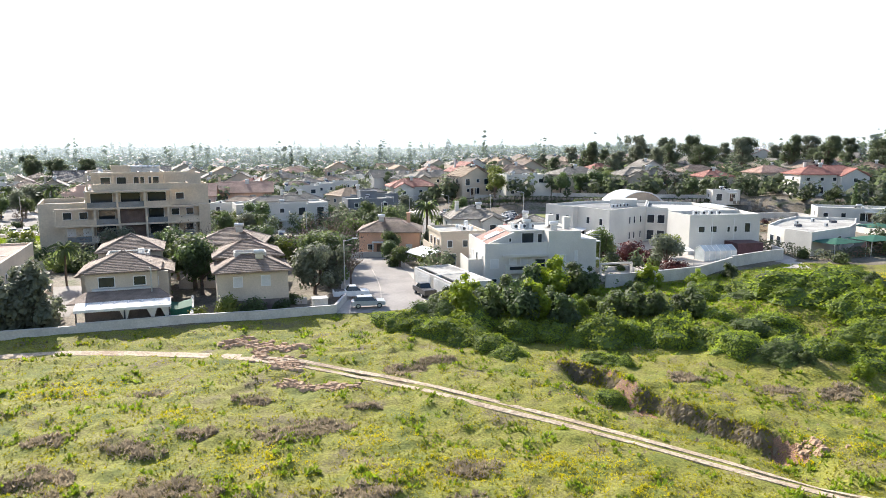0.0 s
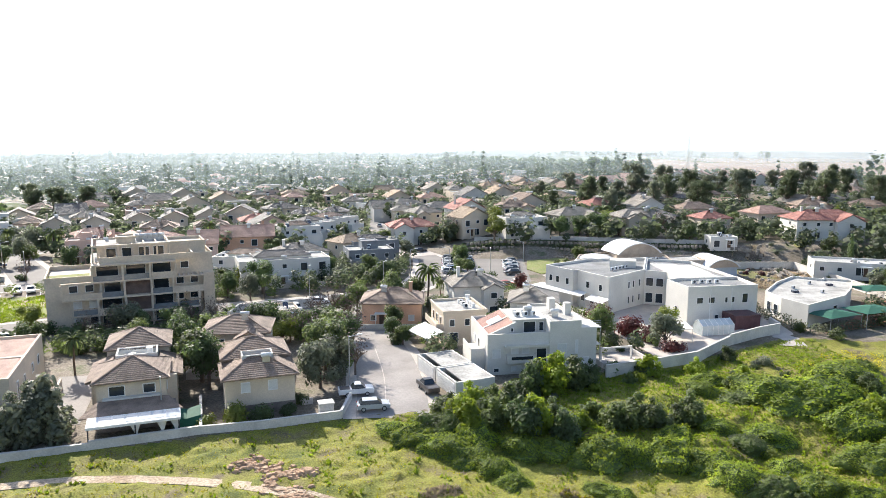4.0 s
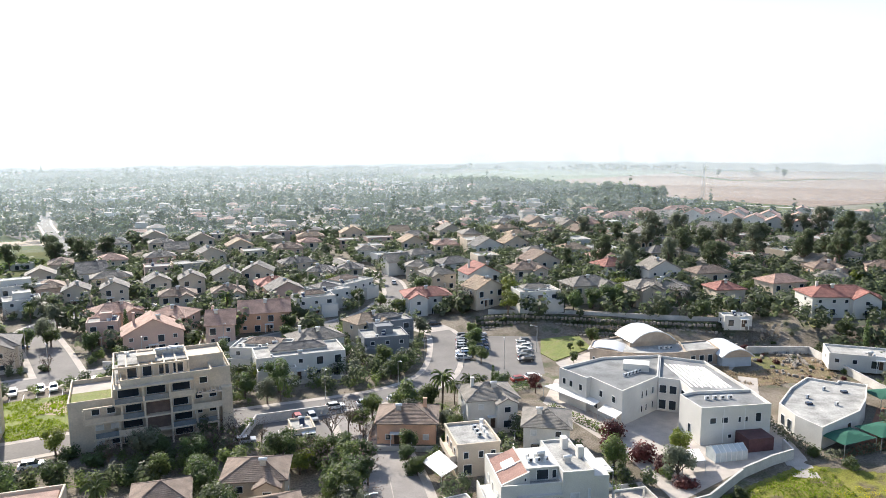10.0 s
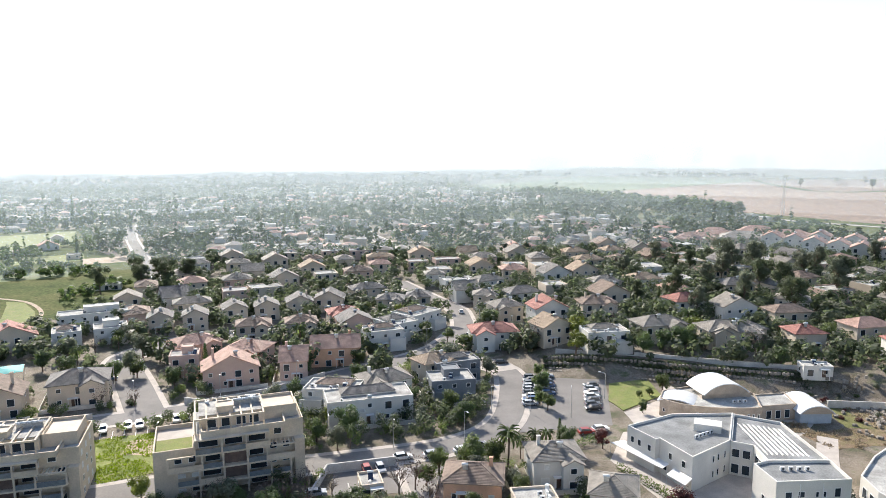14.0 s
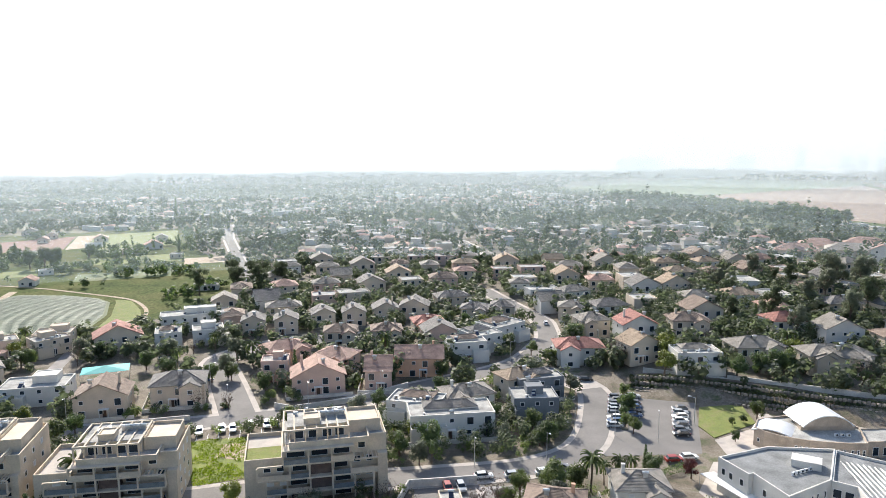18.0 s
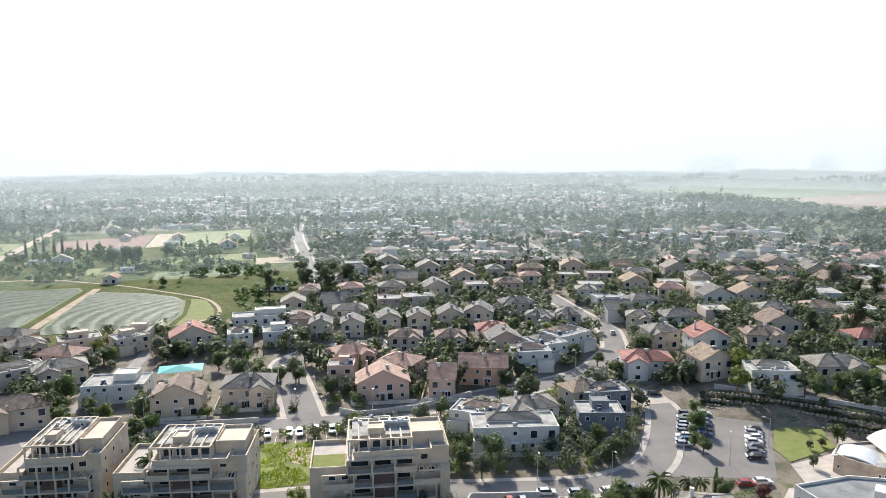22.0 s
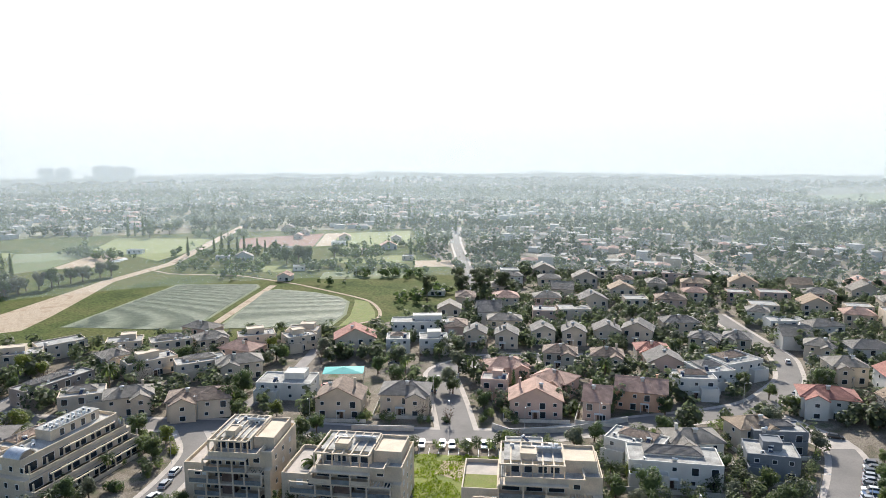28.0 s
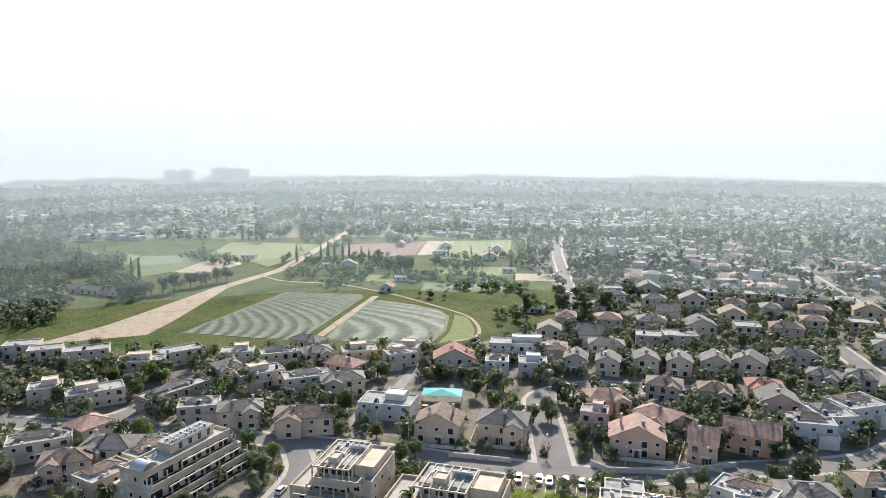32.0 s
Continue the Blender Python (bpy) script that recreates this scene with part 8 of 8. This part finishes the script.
MOUND_SPOTS = [
    (17.3, 73.5, 3.6, 2.6, 2.4), (20.5, 74.0, 2.4, 2.2, 2.0), (24.3, 73.0, 3.2, 2.6, 2.5), (28.4, 71.0, 2.6, 2.2, 1.9), (29.6, 66.8, 2.6, 2.0, 1.6), (32.5, 64.5, 2.8, 2.0, 1.7), (36.5, 64.0, 2.6, 2.0, 1.6), (39.5, 62.8, 2.8, 2.0, 1.8),
    (45.5, 85.0, 6.0, 4.0, 2.6), (43.5, 93.5, 4.6, 3.6, 2.2), (50.0, 88.0, 4.6, 3.6, 2.2), (40.0, 88.5, 3.4, 2.6, 1.8), (48.5, 79.0, 4.0, 3.0, 2.4), (53.0, 82.0, 4.2, 3.2, 2.4), (56.0, 95.0, 4.4, 3.0, 1.8), (45.0, 70.0, 3.4, 2.4, 1.9), (51.0, 72.0, 4.0, 3.0, 2.2), (57.0, 77.0, 4.0, 3.0, 2.2),
    (2.8, 73.6, 2.6, 2.0, 1.5), (5.0, 71.2, 2.4, 1.8, 1.4), (6.8, 68.4, 2.0, 1.5, 1.1), (0.4, 75.4, 2.8, 2.0, 1.6), (-3.8, 78.5, 3.0, 2.0, 1.6), (-1.0, 80.0, 3.0, 2.2, 1.9), (-6.8, 81.0, 2.4, 1.6, 1.2), (3.4, 77.5, 2.8, 2.2, 1.9), (8.5, 75.6, 2.6, 2.0, 1.8), (12.0, 75.2, 2.6, 2.0, 1.9), (-1.6, 76.6, 2.4, 1.7, 1.3),
    (34.5, 76.0, 2.4, 2.0, 1.2), (36.5, 70.5, 2.6, 2.0, 1.3), (33.0, 80.5, 2.2, 1.8, 1.2), (15.5, 66.8, 1.8, 1.2, 0.8), (17.2, 65.4, 1.6, 1.2, 0.9), (14.9, 59.2, 1.6, 1.3, 1.0), (60.0, 88.0, 4.0, 3.0, 2.0), (38.5, 79.0, 3.0, 2.4, 1.5), (26.5, 77.5, 2.4, 2.0, 1.5), (63.0, 104.0, 4.0, 2.6, 1.3), (36.0, 95.0, 2.6, 2.0, 1.2), (39.0, 100.0, 2.6, 2.0, 1.1),
]
for i, (x, y, rx, ry, h) in enumerate(MOUND_SPOTS):
    creeper_mound(x, y, rx, ry, h * 1.35, 40 + i, "green" if i % 6 == 5 else "meadow")

rng = random.Random(21)
for x, y, s in (
    (1.5, 83, 1.45), (3.6, 84.5, 1.5), (2.4, 79.8, 1.3), (5.6, 80.5, 1.3), (7.6, 84, 1.35), (8.6, 78.5, 1.3), (10.6, 79.0, 1.3), (12.8, 80.5, 1.25), (13.8, 77.2, 1.0), (16.2, 80.5, 1.0),
    (12.0, 94.5, 1.35), (15.2, 96.2, 1.5), (18.6, 97.0, 1.5), (21.0, 97.6, 1.3), (9.4, 92.0, 1.1), (22.8, 82.0, 1.3), (20.4, 81.0, 1.1), (25.2, 80.2, 1.2), (18.4, 84.6, 1.0), (30.2, 83.5, 1.35), (28.4, 82.2, 0.95), (24.6, 87.5, 0.8),
    (30.7, 102.2, 1.1), (41.5, 96.8, 1.0), (44.0, 99.4, 0.9), (51.3, 79.6, 1.1), (54.5, 84.0, 1.0), (38.0, 102.5, 0.8), (46.0, 110.0, 0.9), (37.6, 59.8, 0.55), (33.6, 62.0, 0.5), (0.0, 84.5, 1.1), (-0.6, 87.0, 0.9), (57.0, 91.0, 0.9), (47.5, 94.0, 0.8), (6.0, 88.5, 1.1), (29.5, 70.2, 0.5), (50.5, 90.5, 0.7), (27.0, 98.5, 0.7),
):
    i += 1
    tree(x, y, "thicket", s * rng.uniform(0.85, 1.1), rng.choice(("dark", None, None, "meadow")) if x < 24 else rng.choice((None, "meadow")), 3000 + i, base=ground_z(x, y) - 0.2)
for i in range(46):
    x, y = rng.uniform(-6, 62), rng.uniform(64, 118)
    if y < edge_y(x) - 2 and y > 82 - 0.3 * x:
        tree(x, y, "bush", rng.uniform(0.5, 1.3), rng.choice(("meadow", None, "olive")), 3200 + i, base=ground_z(x, y) - 0.2)


def tufts(name, count, spot, mat_, lo, hi, label, blades=5, droop=1.0, tri=True):
    """Loose clumps of blades over the ground, as one mass."""
    rg = random.Random(len(name) * 3)
    v, f = [], []
    for _ in range(count):
        p = spot(rg)
        if p is None:
            continue
        x, y = p
        z = ground_z(x, y) - 0.03
        h = rg.uniform(lo, hi) * (0.7 + 0.9 * abs(noise.noise(Vector((x * 0.8, y * 0.8, 3.3)))))
        for b in range(blades):
            a = rg.uniform(0, 6.283)
            r = h * rg.uniform(0.25, 0.9)
            dx, dy = math.cos(a), math.sin(a)
            w = h * rg.uniform(0.12, 0.3)
            k = len(v)
            v += [(x - dy * w, y + dx * w, z), (x + dy * w, y - dx * w, z), (x + dx * r + dy * w * 0.6, y + dy * r - dx * w * 0.6, z + droop * h * rg.uniform(0.5, 1))]
            if tri:
                f.append((k, k + 1, k + 2))
            else:
                v.append((x + dx * r - dy * w * 0.6, y + dy * r + dx * w * 0.6, z + droop * h * rg.uniform(0.5, 1)))
                f.append((k, k + 1, k + 2, k + 3))
    me = bpy.data.meshes.new(name)
    me.from_pydata(v, [], f)
    me.materials.append(mat_)
    tagged(new(name, me), label, "grass", kind="stuff")


def in_field(rg, seed, freq, low, soft):
    """A spot on the meadow, in patches of one kind of growth."""
    y = 33 + 60 * rg.random() ** 1.4
    x = rg.uniform(-0.62, 0.66) * (y + 14)
    k = noise.fractal(Vector((x * freq, y * freq, seed)), 1.0, 2.0, 2)
    if y > edge_y(x) - 0.4 or k < low + rg.uniform(-soft, soft) or near_path(x, y) < 0.9:
        return None
    return x, y


def in_spots(rg, spots):
    cx, cy, r = rg.choices(spots, [q[2] ** 2 for q in spots])[0]
    a, k = rg.uniform(0, 6.283), math.sqrt(rg.random()) * r
    x, y = cx + 1.5 * k * math.cos(a), cy + k * math.sin(a)
    if noise.fractal(Vector((x * 0.7, y * 0.7, 4.1)), 1.0, 2.0, 2) < 1.6 * k / r - 1.15 + rg.uniform(-0.35, 0.5) or near_path(x, y) < 0.9:
        return None
    return x, y


DRY = [(-11.7, 48.9, 2.1), (-9, 50.4, 1.8), (-17.9, 48.5, 1.2), (-16.8, 40.3, 2.3), (-26.5, 41.3, 2.2), (-21.5, 45.8, 1.6), (-15.9, 55.5, 1.2), (-5, 40, 1.7), (1.5, 38, 2.2), (5.0, 36.8, 2.0), (-28.5, 47.5, 1.4), (-10, 37.5, 2.4), (-22, 38, 2.0), (2.2, 43.5, 1.4), (-6.5, 54.5, 1.2), (-3.5, 63.5, 1.6), (-1, 66.5, 1.6), (12, 66.2, 1.0), (22, 61, 1.5), (29, 58, 1.5), (34, 57, 1.5), (13, 57.5, 1.2), (-36, 52, 1.3), (-25, 57, 1.0), (-33, 43, 1.5)]
GOLD = [(-5.4, 48.9, 2.4), (-1.9, 42.4, 3.0), (-12.5, 44.8, 2.8), (5, 44, 3.6), (10, 43, 3.6), (-33, 58, 4.0), (14, 39, 3.0), (-20, 52, 2.0), (28, 47, 3.0), (62, 106, 5.0), (68, 110, 5.0), (38, 54, 3.0)]
tufts("meadow_grass", 88000, lambda rg: in_field(rg, 1.0, 0.3, -0.05, 0.4), M_GRASS, 0.08, 0.24, "lush yellow-green meadow grass", 5)
tufts("leafy_weeds", 30000, lambda rg: in_field(rg, 3.7, 0.42, 0.26, 0.08), M_WEED, 0.16, 0.42, "bright green leafy weeds in clumps", 5, tri=False)
tufts("dry_brush", 20000, lambda rg: in_spots(rg, DRY), M_DRY, 0.14, 0.42, "grey-brown dry brush in patches", 6)
tufts("dry_brush", 22000, lambda rg: in_field(rg, 8.2, 0.3, 0.42, 0.06), M_DRY, 0.12, 0.34, "grey-brown dry brush in patches", 6)
tufts("yellow_flowers", 15000, lambda rg: in_spots(rg, GOLD), M_YELLOW, 0.1, 0.24, "yellow wild flowers in drifts", 4)
tufts("yellow_flowers", 14000, lambda rg: in_field(rg, 6.1, 0.14, 0.38, 0.12), M_YELLOW, 0.1, 0.2, "yellow wild flowers in drifts", 4)


def on_scarp(rg):
    u = rg.random() * 8
    i = min(7, int(u)) + 0
    (x0, y0), (x1, y1) = SCARP[i], SCARP[i + 1]
    k = u - int(u)
    x, y = x0 + (x1 - x0) * k, y0 + (y1 - y0) * k
    if x < 11.5 or x > 24.6 or 16.5 < x < 17.3 or noise.noise(Vector((x * 0.8, 3, 3))) < -0.35:
        return None
    return x + rg.gauss(-0.15, 0.22), y + rg.gauss(-0.35, 0.3)


def in_ivy(rg):
    x, y = rg.uniform(-7, 66), rg.uniform(56, 121)
    k = noise.noise(Vector((x * 0.15, y * 0.15, 12)))
    if y > edge_y(x) - 0.6 or y < 78 - 0.28 * x or k < rg.uniform(-0.6, 0.1):
        return None
    return x, y


PLOT = [(-104, 148.5), (-80, 160.5), (-68, 143), (-88, 129)]


def on_plot(rg):
    x, y = rg.uniform(-104, -68), rg.uniform(129, 160)
    return (x, y) if inside(x, y, PLOT) and noise.noise(Vector((x * 0.25, y * 0.25, 1))) > -0.15 else None


tufts("plot_weeds", 9000, on_plot, M_WEED, 0.2, 0.5, "bright green weeds over the vacant plot", 4, tri=False)
tufts("ground_ivy", 60000, in_ivy, M_WEED, 0.14, 0.36, "bright green creeper over the mounds", 4, tri=False)
tufts("scarp_grass", 5200, on_scarp, M_DRY, 0.35, 0.8, "dry grass hanging over the scarp", 6, droop=-0.75)
tufts("scarp_edge_grass", 1500, on_scarp, M_GRASS, 0.2, 0.4, "green grass along the scarp edge", 5)


def rubble(name, line, width, count, label):
    """Clods of dug earth strewn along a line."""
    rg = random.Random(count)
    s = Shape()
    for _ in range(count):
        i = rg.randrange(len(line) - 1)
        u = rg.random()
        x = line[i][0] + (line[i + 1][0] - line[i][0]) * u + rg.gauss(0, width * 0.7)
        y = line[i][1] + (line[i + 1][1] - line[i][1]) * u + rg.gauss(0, width)
        if noise.noise(Vector((x * 0.6, y * 0.8, 5.5))) < -0.25:
            continue
        q = rg.uniform(0.06, 0.2) if rg.random() < 0.85 else rg.uniform(0.2, 0.42)
        z = ground_z(x, y) + 0.02
        ring = [(x + q * math.cos(b) * rg.uniform(0.7, 1.3) * 1.5, y + q * math.sin(b) * rg.uniform(0.7, 1.3), z - 0.07) for b in (0, 1.2, 2.5, 3.8, 5)]
        top = [(x + (p[0] - x) * 0.55, y + (p[1] - y) * 0.55, z + q * rg.uniform(0.3, 0.7)) for p in ring]
        s.add(ring + top, [(i, (i + 1) % 5, 5 + (i + 1) % 5, 5 + i) for i in range(5)] + [(5, 6, 7, 8, 9)])
    tagged(new(name, s.mesh(name, M_CLOD)), label, "rubble", kind="stuff")


rubble("earth_heap", [(-22.6, 72.0), (-20.7, 72.6), (-18.4, 70.6), (-16.4, 69.6)], 0.8, 800, "pale reddish clods of dumped earth")
rubble("earth_heap", [(-18.4, 70.2), (-14.0, 70.0)], 0.5, 280, "pale reddish clods of dumped earth")
rubble("earth_heap", [(-18.5, 68.6), (-16.6, 66.4), (-14.2, 64.4)], 0.8, 620, "pale reddish clods of dumped earth")
rubble("earth_heap", [(-14.6, 59.6), (-11.2, 59.5), (-7.6, 59.0)], 0.45, 520, "pale reddish clods of dumped earth")
rubble("stones", [(25.8, 48.6), (27.2, 46.6)], 0.7, 60, "scattered reddish stones on the slope")

# ---- stone terraces above the car park ----
rng = random.Random(5)
BLOCKS = []
for k in range(5):
    s = Shape()
    ring = [(math.cos(b) * 0.55 * rng.uniform(0.8, 1.15), math.sin(b) * 0.4 * rng.uniform(0.8, 1.15)) for b in (0.5, 1.3, 2.4, 3.6, 4.6, 5.7)]
    m = len(ring)
    s.add([(x, y, -0.3) for x, y in ring] + [(x * 1.02, y * 1.02, 0.35) for x, y in ring] + [(x * 0.8, y * 0.8, 0.6) for x, y in ring], [(i, (i + 1) % m, m + (i + 1) % m, m + i) for i in range(m)] + [(m + i, m + (i + 1) % m, 2 * m + (i + 1) % m, 2 * m + i) for i in range(m)] + [tuple(range(2 * m, 3 * m))])
    BLOCKS.append(s.mesh("stone", M_BOULDER))
terrace = thing("stone_terrace", pose(0, 0, 0), "stepped terraces of rough limestone blocks with shrubs", "terrace", kind="structure")
for row in range(4):
    for i in range(62):
        x = 8 + i * 1.12 + rng.uniform(-0.15, 0.15)
        y = 213.6 - 0.19 * x + row * 1.9 + rng.uniform(-0.15, 0.15)
        part("stone", BLOCKS[rng.randrange(5)], None, terrace, at=pose(x, y, ground_z(x, y) + 0.1, 0, 0, rng.uniform(-25, 25)))
for i in range(46):
    x = rng.uniform(12, 76)
    y = 214.6 - 0.19 * x + rng.choice((0, 1.9, 3.8)) + rng.uniform(-0.2, 0.4)
    tree(x, y, "bush", rng.uniform(0.5, 0.9), rng.choice((None, "dark", "olive")), 3500 + i)
rockery = thing("rockery", pose(0, 0, 0), "scattered limestone boulders on a planted bank", "rockery", kind="structure")
for i in range(60):
    x, y = rng.uniform(78, 98), rng.uniform(172, 206)
    part("stone", BLOCKS[rng.randrange(5)], None, rockery, at=pose(x, y, ground_z(x, y), 0, 0, rng.uniform(0, 180)))
for i in range(22):
    tree(rng.uniform(78, 98), rng.uniform(168, 206), "bush", rng.uniform(0.6, 1.2), rng.choice(("red", "olive", None)), 3600 + i)

for line in ([(85, 203), (89, 202), (92.3, 199.8), (93.5, 192), (92.3, 184), (91, 176.7)], [(81.7, 194), (86.5, 192), (89.5, 187), (88.6, 181), (86.8, 176.4)], [(82, 172.3), (86, 168.6), (89.4, 165.7)], [(88, 197), (91, 191), (90.5, 184), (89, 179)]):
    for (x0, y0), (x1, y1) in zip(line, line[1:]):
        n = int(math.hypot(x1 - x0, y1 - y0) / 0.95)
        for i in range(n):
            x, y = x0 + (x1 - x0) * i / n + rng.uniform(-0.2, 0.2), y0 + (y1 - y0) * i / n + rng.uniform(-0.2, 0.2)
            part("stone", BLOCKS[rng.randrange(5)], None, rockery, at=pose(x, y, ground_z(x, y) + 0.05, 0, 0, rng.uniform(0, 180)))


def on_bank(rg):
    x, y = rg.uniform(62, 102), rg.uniform(163, 206)
    k = noise.noise(Vector((x * 0.3, y * 0.3, 6)))
    return (x, y) if k > 0.02 and inside(x, y, [(66.5, 171), (78, 176), (86, 176), (80, 200), (92, 206), (101, 180), (91, 166), (70, 163)]) else None


def on_forecourt(rg):
    x, y = rg.uniform(60, 70), rg.uniform(172, 178)
    return x, y


def on_terraces(rg):
    x = rg.uniform(6, 80)
    return x, 214.5 - 0.19 * x + rg.choice((0, 1.9, 3.8, 5.6)) + rg.gauss(0, 0.35)


tufts("terrace_shrubs", 5200, on_terraces, M_LEAF["grove"], 0.25, 0.7, "dark green shrubs between the terrace stones", 6, tri=False)
tufts("dry_bank_weeds", 5000, on_bank, M_DRY, 0.3, 0.8, "reddish-brown dry weeds on the bank", 6)
tufts("dry_bank_weeds", 500, on_forecourt, M_DRY, 0.4, 0.9, "reddish-brown dry planting beside the hall", 6)

# ---- cars ----
car(-12.4, 92.6, 14, "white", "pickup")
car(-9.6, 87.4, 12, "silver")
car(-2.6, 94.4, 112, "black", "pickup")
car_row(1.5, 182, 1.8, 206, 9, 12, 1)
car_row(6.6, 184, 6.6, 208, 8, 12, 2)
car_row(18.0, 180, 19.2, 201, 7, 12, 3)
for x, y, c in ((-102.7, 154.5, "white"), (-97.9, 157.3, "white"), (-95.3, 158.2, "white"), (-91.9, 161, "silver"), (-87.9, 162.7, "white"), (-86, 163.9, "silver")):
    car(x, y, -60, c)
for x, y, r, c in ((-27, 147.5, 22, "white"), (-20.5, 149.5, 22, "silver"), (-33.5, 140.5, -65, "red"), (-30.8, 141.5, -65, "silver"), (-14, 152.5, 30, "white"), (-10.5, 155.5, 35, "grey"), (-7.3, 218, 10, "black"), (-31, 262, 80, "white"), (-20, 250, 80, "silver"), (-26, 285, 100, "white"), (-41.5, 129.5, 20, "silver"), (-76.5, 118.5, 25, "white"), (-140, 98, 105, "white"), (-146.5, 109, 115, "white"), (-143, 103.5, 115, "silver"), (-155, 176, 40, "red"), (-151, 178, 40, "silver"), (-233, 115, 60, "white"), (-226, 118, 60, "grey"), (-150, 207, 30, "grey"), (-115, 236, 40, "silver"), (-105, 243, 40, "blue"), (15, 166, 20, "red"), (18.5, 168, 20, "white"), (-123, 190, 50, "blue"), (-210, 366, 56, "white"), (-238, 404, 56, "white"), (-100, 494, 60, "silver")):
    car(x, y, r, c)


# ---- street lamps ----
def street_lamp(x, y, rot):
    t = thing("street_lamp", pose(x, y, ground_z(x, y), 0, 0, rot), "tall grey metal street lamp beside the road", "street lamp", "street lamps")
    part("pole", Shape().tube((0, 0, -0.2), (0, 0, 7.5), 0.09, 0.06, 8), M_METAL, t)
    part("arm", Shape().tube((0, 0, 7.4), (1.4, 0, 7.8), 0.05, 0.04, 6), M_METAL, t)
    part("lamp_head", Shape().box(1.2, 1.9, -0.13, 0.13, 7.74, 7.88), M_TANK, t)


for x, y, r in ((-13.8, 96, 0), (-30, 152.5, -70), (-14, 158.5, -60), (-8.5, 176, 0), (1.5, 178, 180), (22, 190, 180), (-104, 171, -60), (-83, 178, -60), (-119, 186, 30), (-33, 231, 0), (-140, 151, -65), (-152, 112, 30), (-170, 135, -65), (12, 176, 90), (-17, 262, 180), (-66, 192, -50)):
    street_lamp(x, y, r)


def mast(x, y, h):
    """A lattice mast beyond the roofs."""
    t = thing("lattice_mast", pose(x, y, 0), "tall thin lattice radio mast beyond roofs", "mast")
    for u, v in ((-1, -1), (1, -1), (1, 1), (-1, 1)):
        part("leg", Shape().tube((u * 1.5, v * 1.5, 0), (u * 0.3, v * 0.3, h), 0.14, 0.08, 4), M_METAL, t)
    for k in range(1, 9):
        w = 1.5 - 1.2 * k / 9
        part("brace", Shape().rim(-w, w, -w, w, h * k / 9, h * k / 9 + 0.15, 0.12), M_METAL, t)


mast(230, 655, 40)

# ---- sheds and low buildings on the plots ----
rng = random.Random(31)
k = 0
while k < 16:
    x, y = rng.uniform(-470, -200), rng.uniform(292, 520)
    if inside(x, y, OPEN[0]) and free(x, y, 12, 6):
        k += 1
        settle(x, y)
        house(x, y, 35 + rng.uniform(-10, 10), rng.uniform(7, 13), rng.uniform(5, 8), rng.choice(("flat", "gable")), 1, rng.choice(("white", "cream")), rng.choice(("grey", "terra")), 3.0, 0, seed=900 + k, near=False, solar=0)
for x, y in ((-445, 175), (-430, 181.5), (-413, 188)):
    house(x, y, 22, 14, 6, "gablex", 1, "cream", "tan", 2.8, 0, seed=int(-x), near=False, solar=0)


# ---- hedges round the school and play yard ----
def hedge(line, height, width, leaf, label):
    rg = random.Random(int(line[0][0] * 10))
    t = thing("hedge", pose(0, 0, 0), label, "hedge", "hedges")
    for (x0, y0), (x1, y1) in zip(line, line[1:]):
        d = math.hypot(x1 - x0, y1 - y0)
        s = Shape()
        for _ in range(int(d * 55)):
            u, v, w = rg.random(), rg.uniform(-0.5, 0.5), rg.random()
            if abs(v) < 0.3 and w < 0.8:
                v = 0.45 if v > 0 else -0.45
            c = Vector((x0 + (x1 - x0) * u - (y1 - y0) / d * v * width, y0 + (y1 - y0) * u + (x1 - x0) / d * v * width, ground_z(x0, y0) + w * height * (1 + 0.12 * math.sin(u * d))))
            m = Vector((rg.gauss(0, 1), rg.gauss(0, 1), rg.gauss(0.5, 1))).to_track_quat("Z", "Y").to_matrix()
            q = rg.uniform(0.1, 0.24)
            s.add([c + m @ Vector((q * math.cos(b), q * math.sin(b) * 0.8, 0)) for b in (0, 1.5, 3.1, 4.6)], [(0, 1, 2, 3)])
        part("foliage", s, M_LEAF[leaf], t)


hedge([(63.5, 141), (64.5, 131), (66, 126.5)], 2.2, 0.9, "olive", "ivy-covered wall beside the lane")
hedge([(66.5, 124), (75, 126.5), (88, 132), (103, 140)], 1.8, 0.9, "olive", "ivy-covered fence round the play yard")
hedge([(-2, 146.5), (-12, 142.5), (-20, 139)], 2.0, 1.6, "green", "clipped green street hedge")
hedge([(4, 152), (14, 160), (19, 164)], 1.6, 1.6, "dark", "dense dark green street hedge")
hedge([(-41, 125.5), (-27, 129.5)], 1.8, 1.2, "green", "clipped green street hedge")
hedge([(20, 148), (27, 138.5), (31, 131)], 1.6, 1.2, "green", "flowering hedge beside the school")
for i in range(5):
    tree(4.2, 184 + i * 5.6, "broad", 0.6 + 0.1 * (i % 3), "dark" if i % 2 else None, 4100 + i)
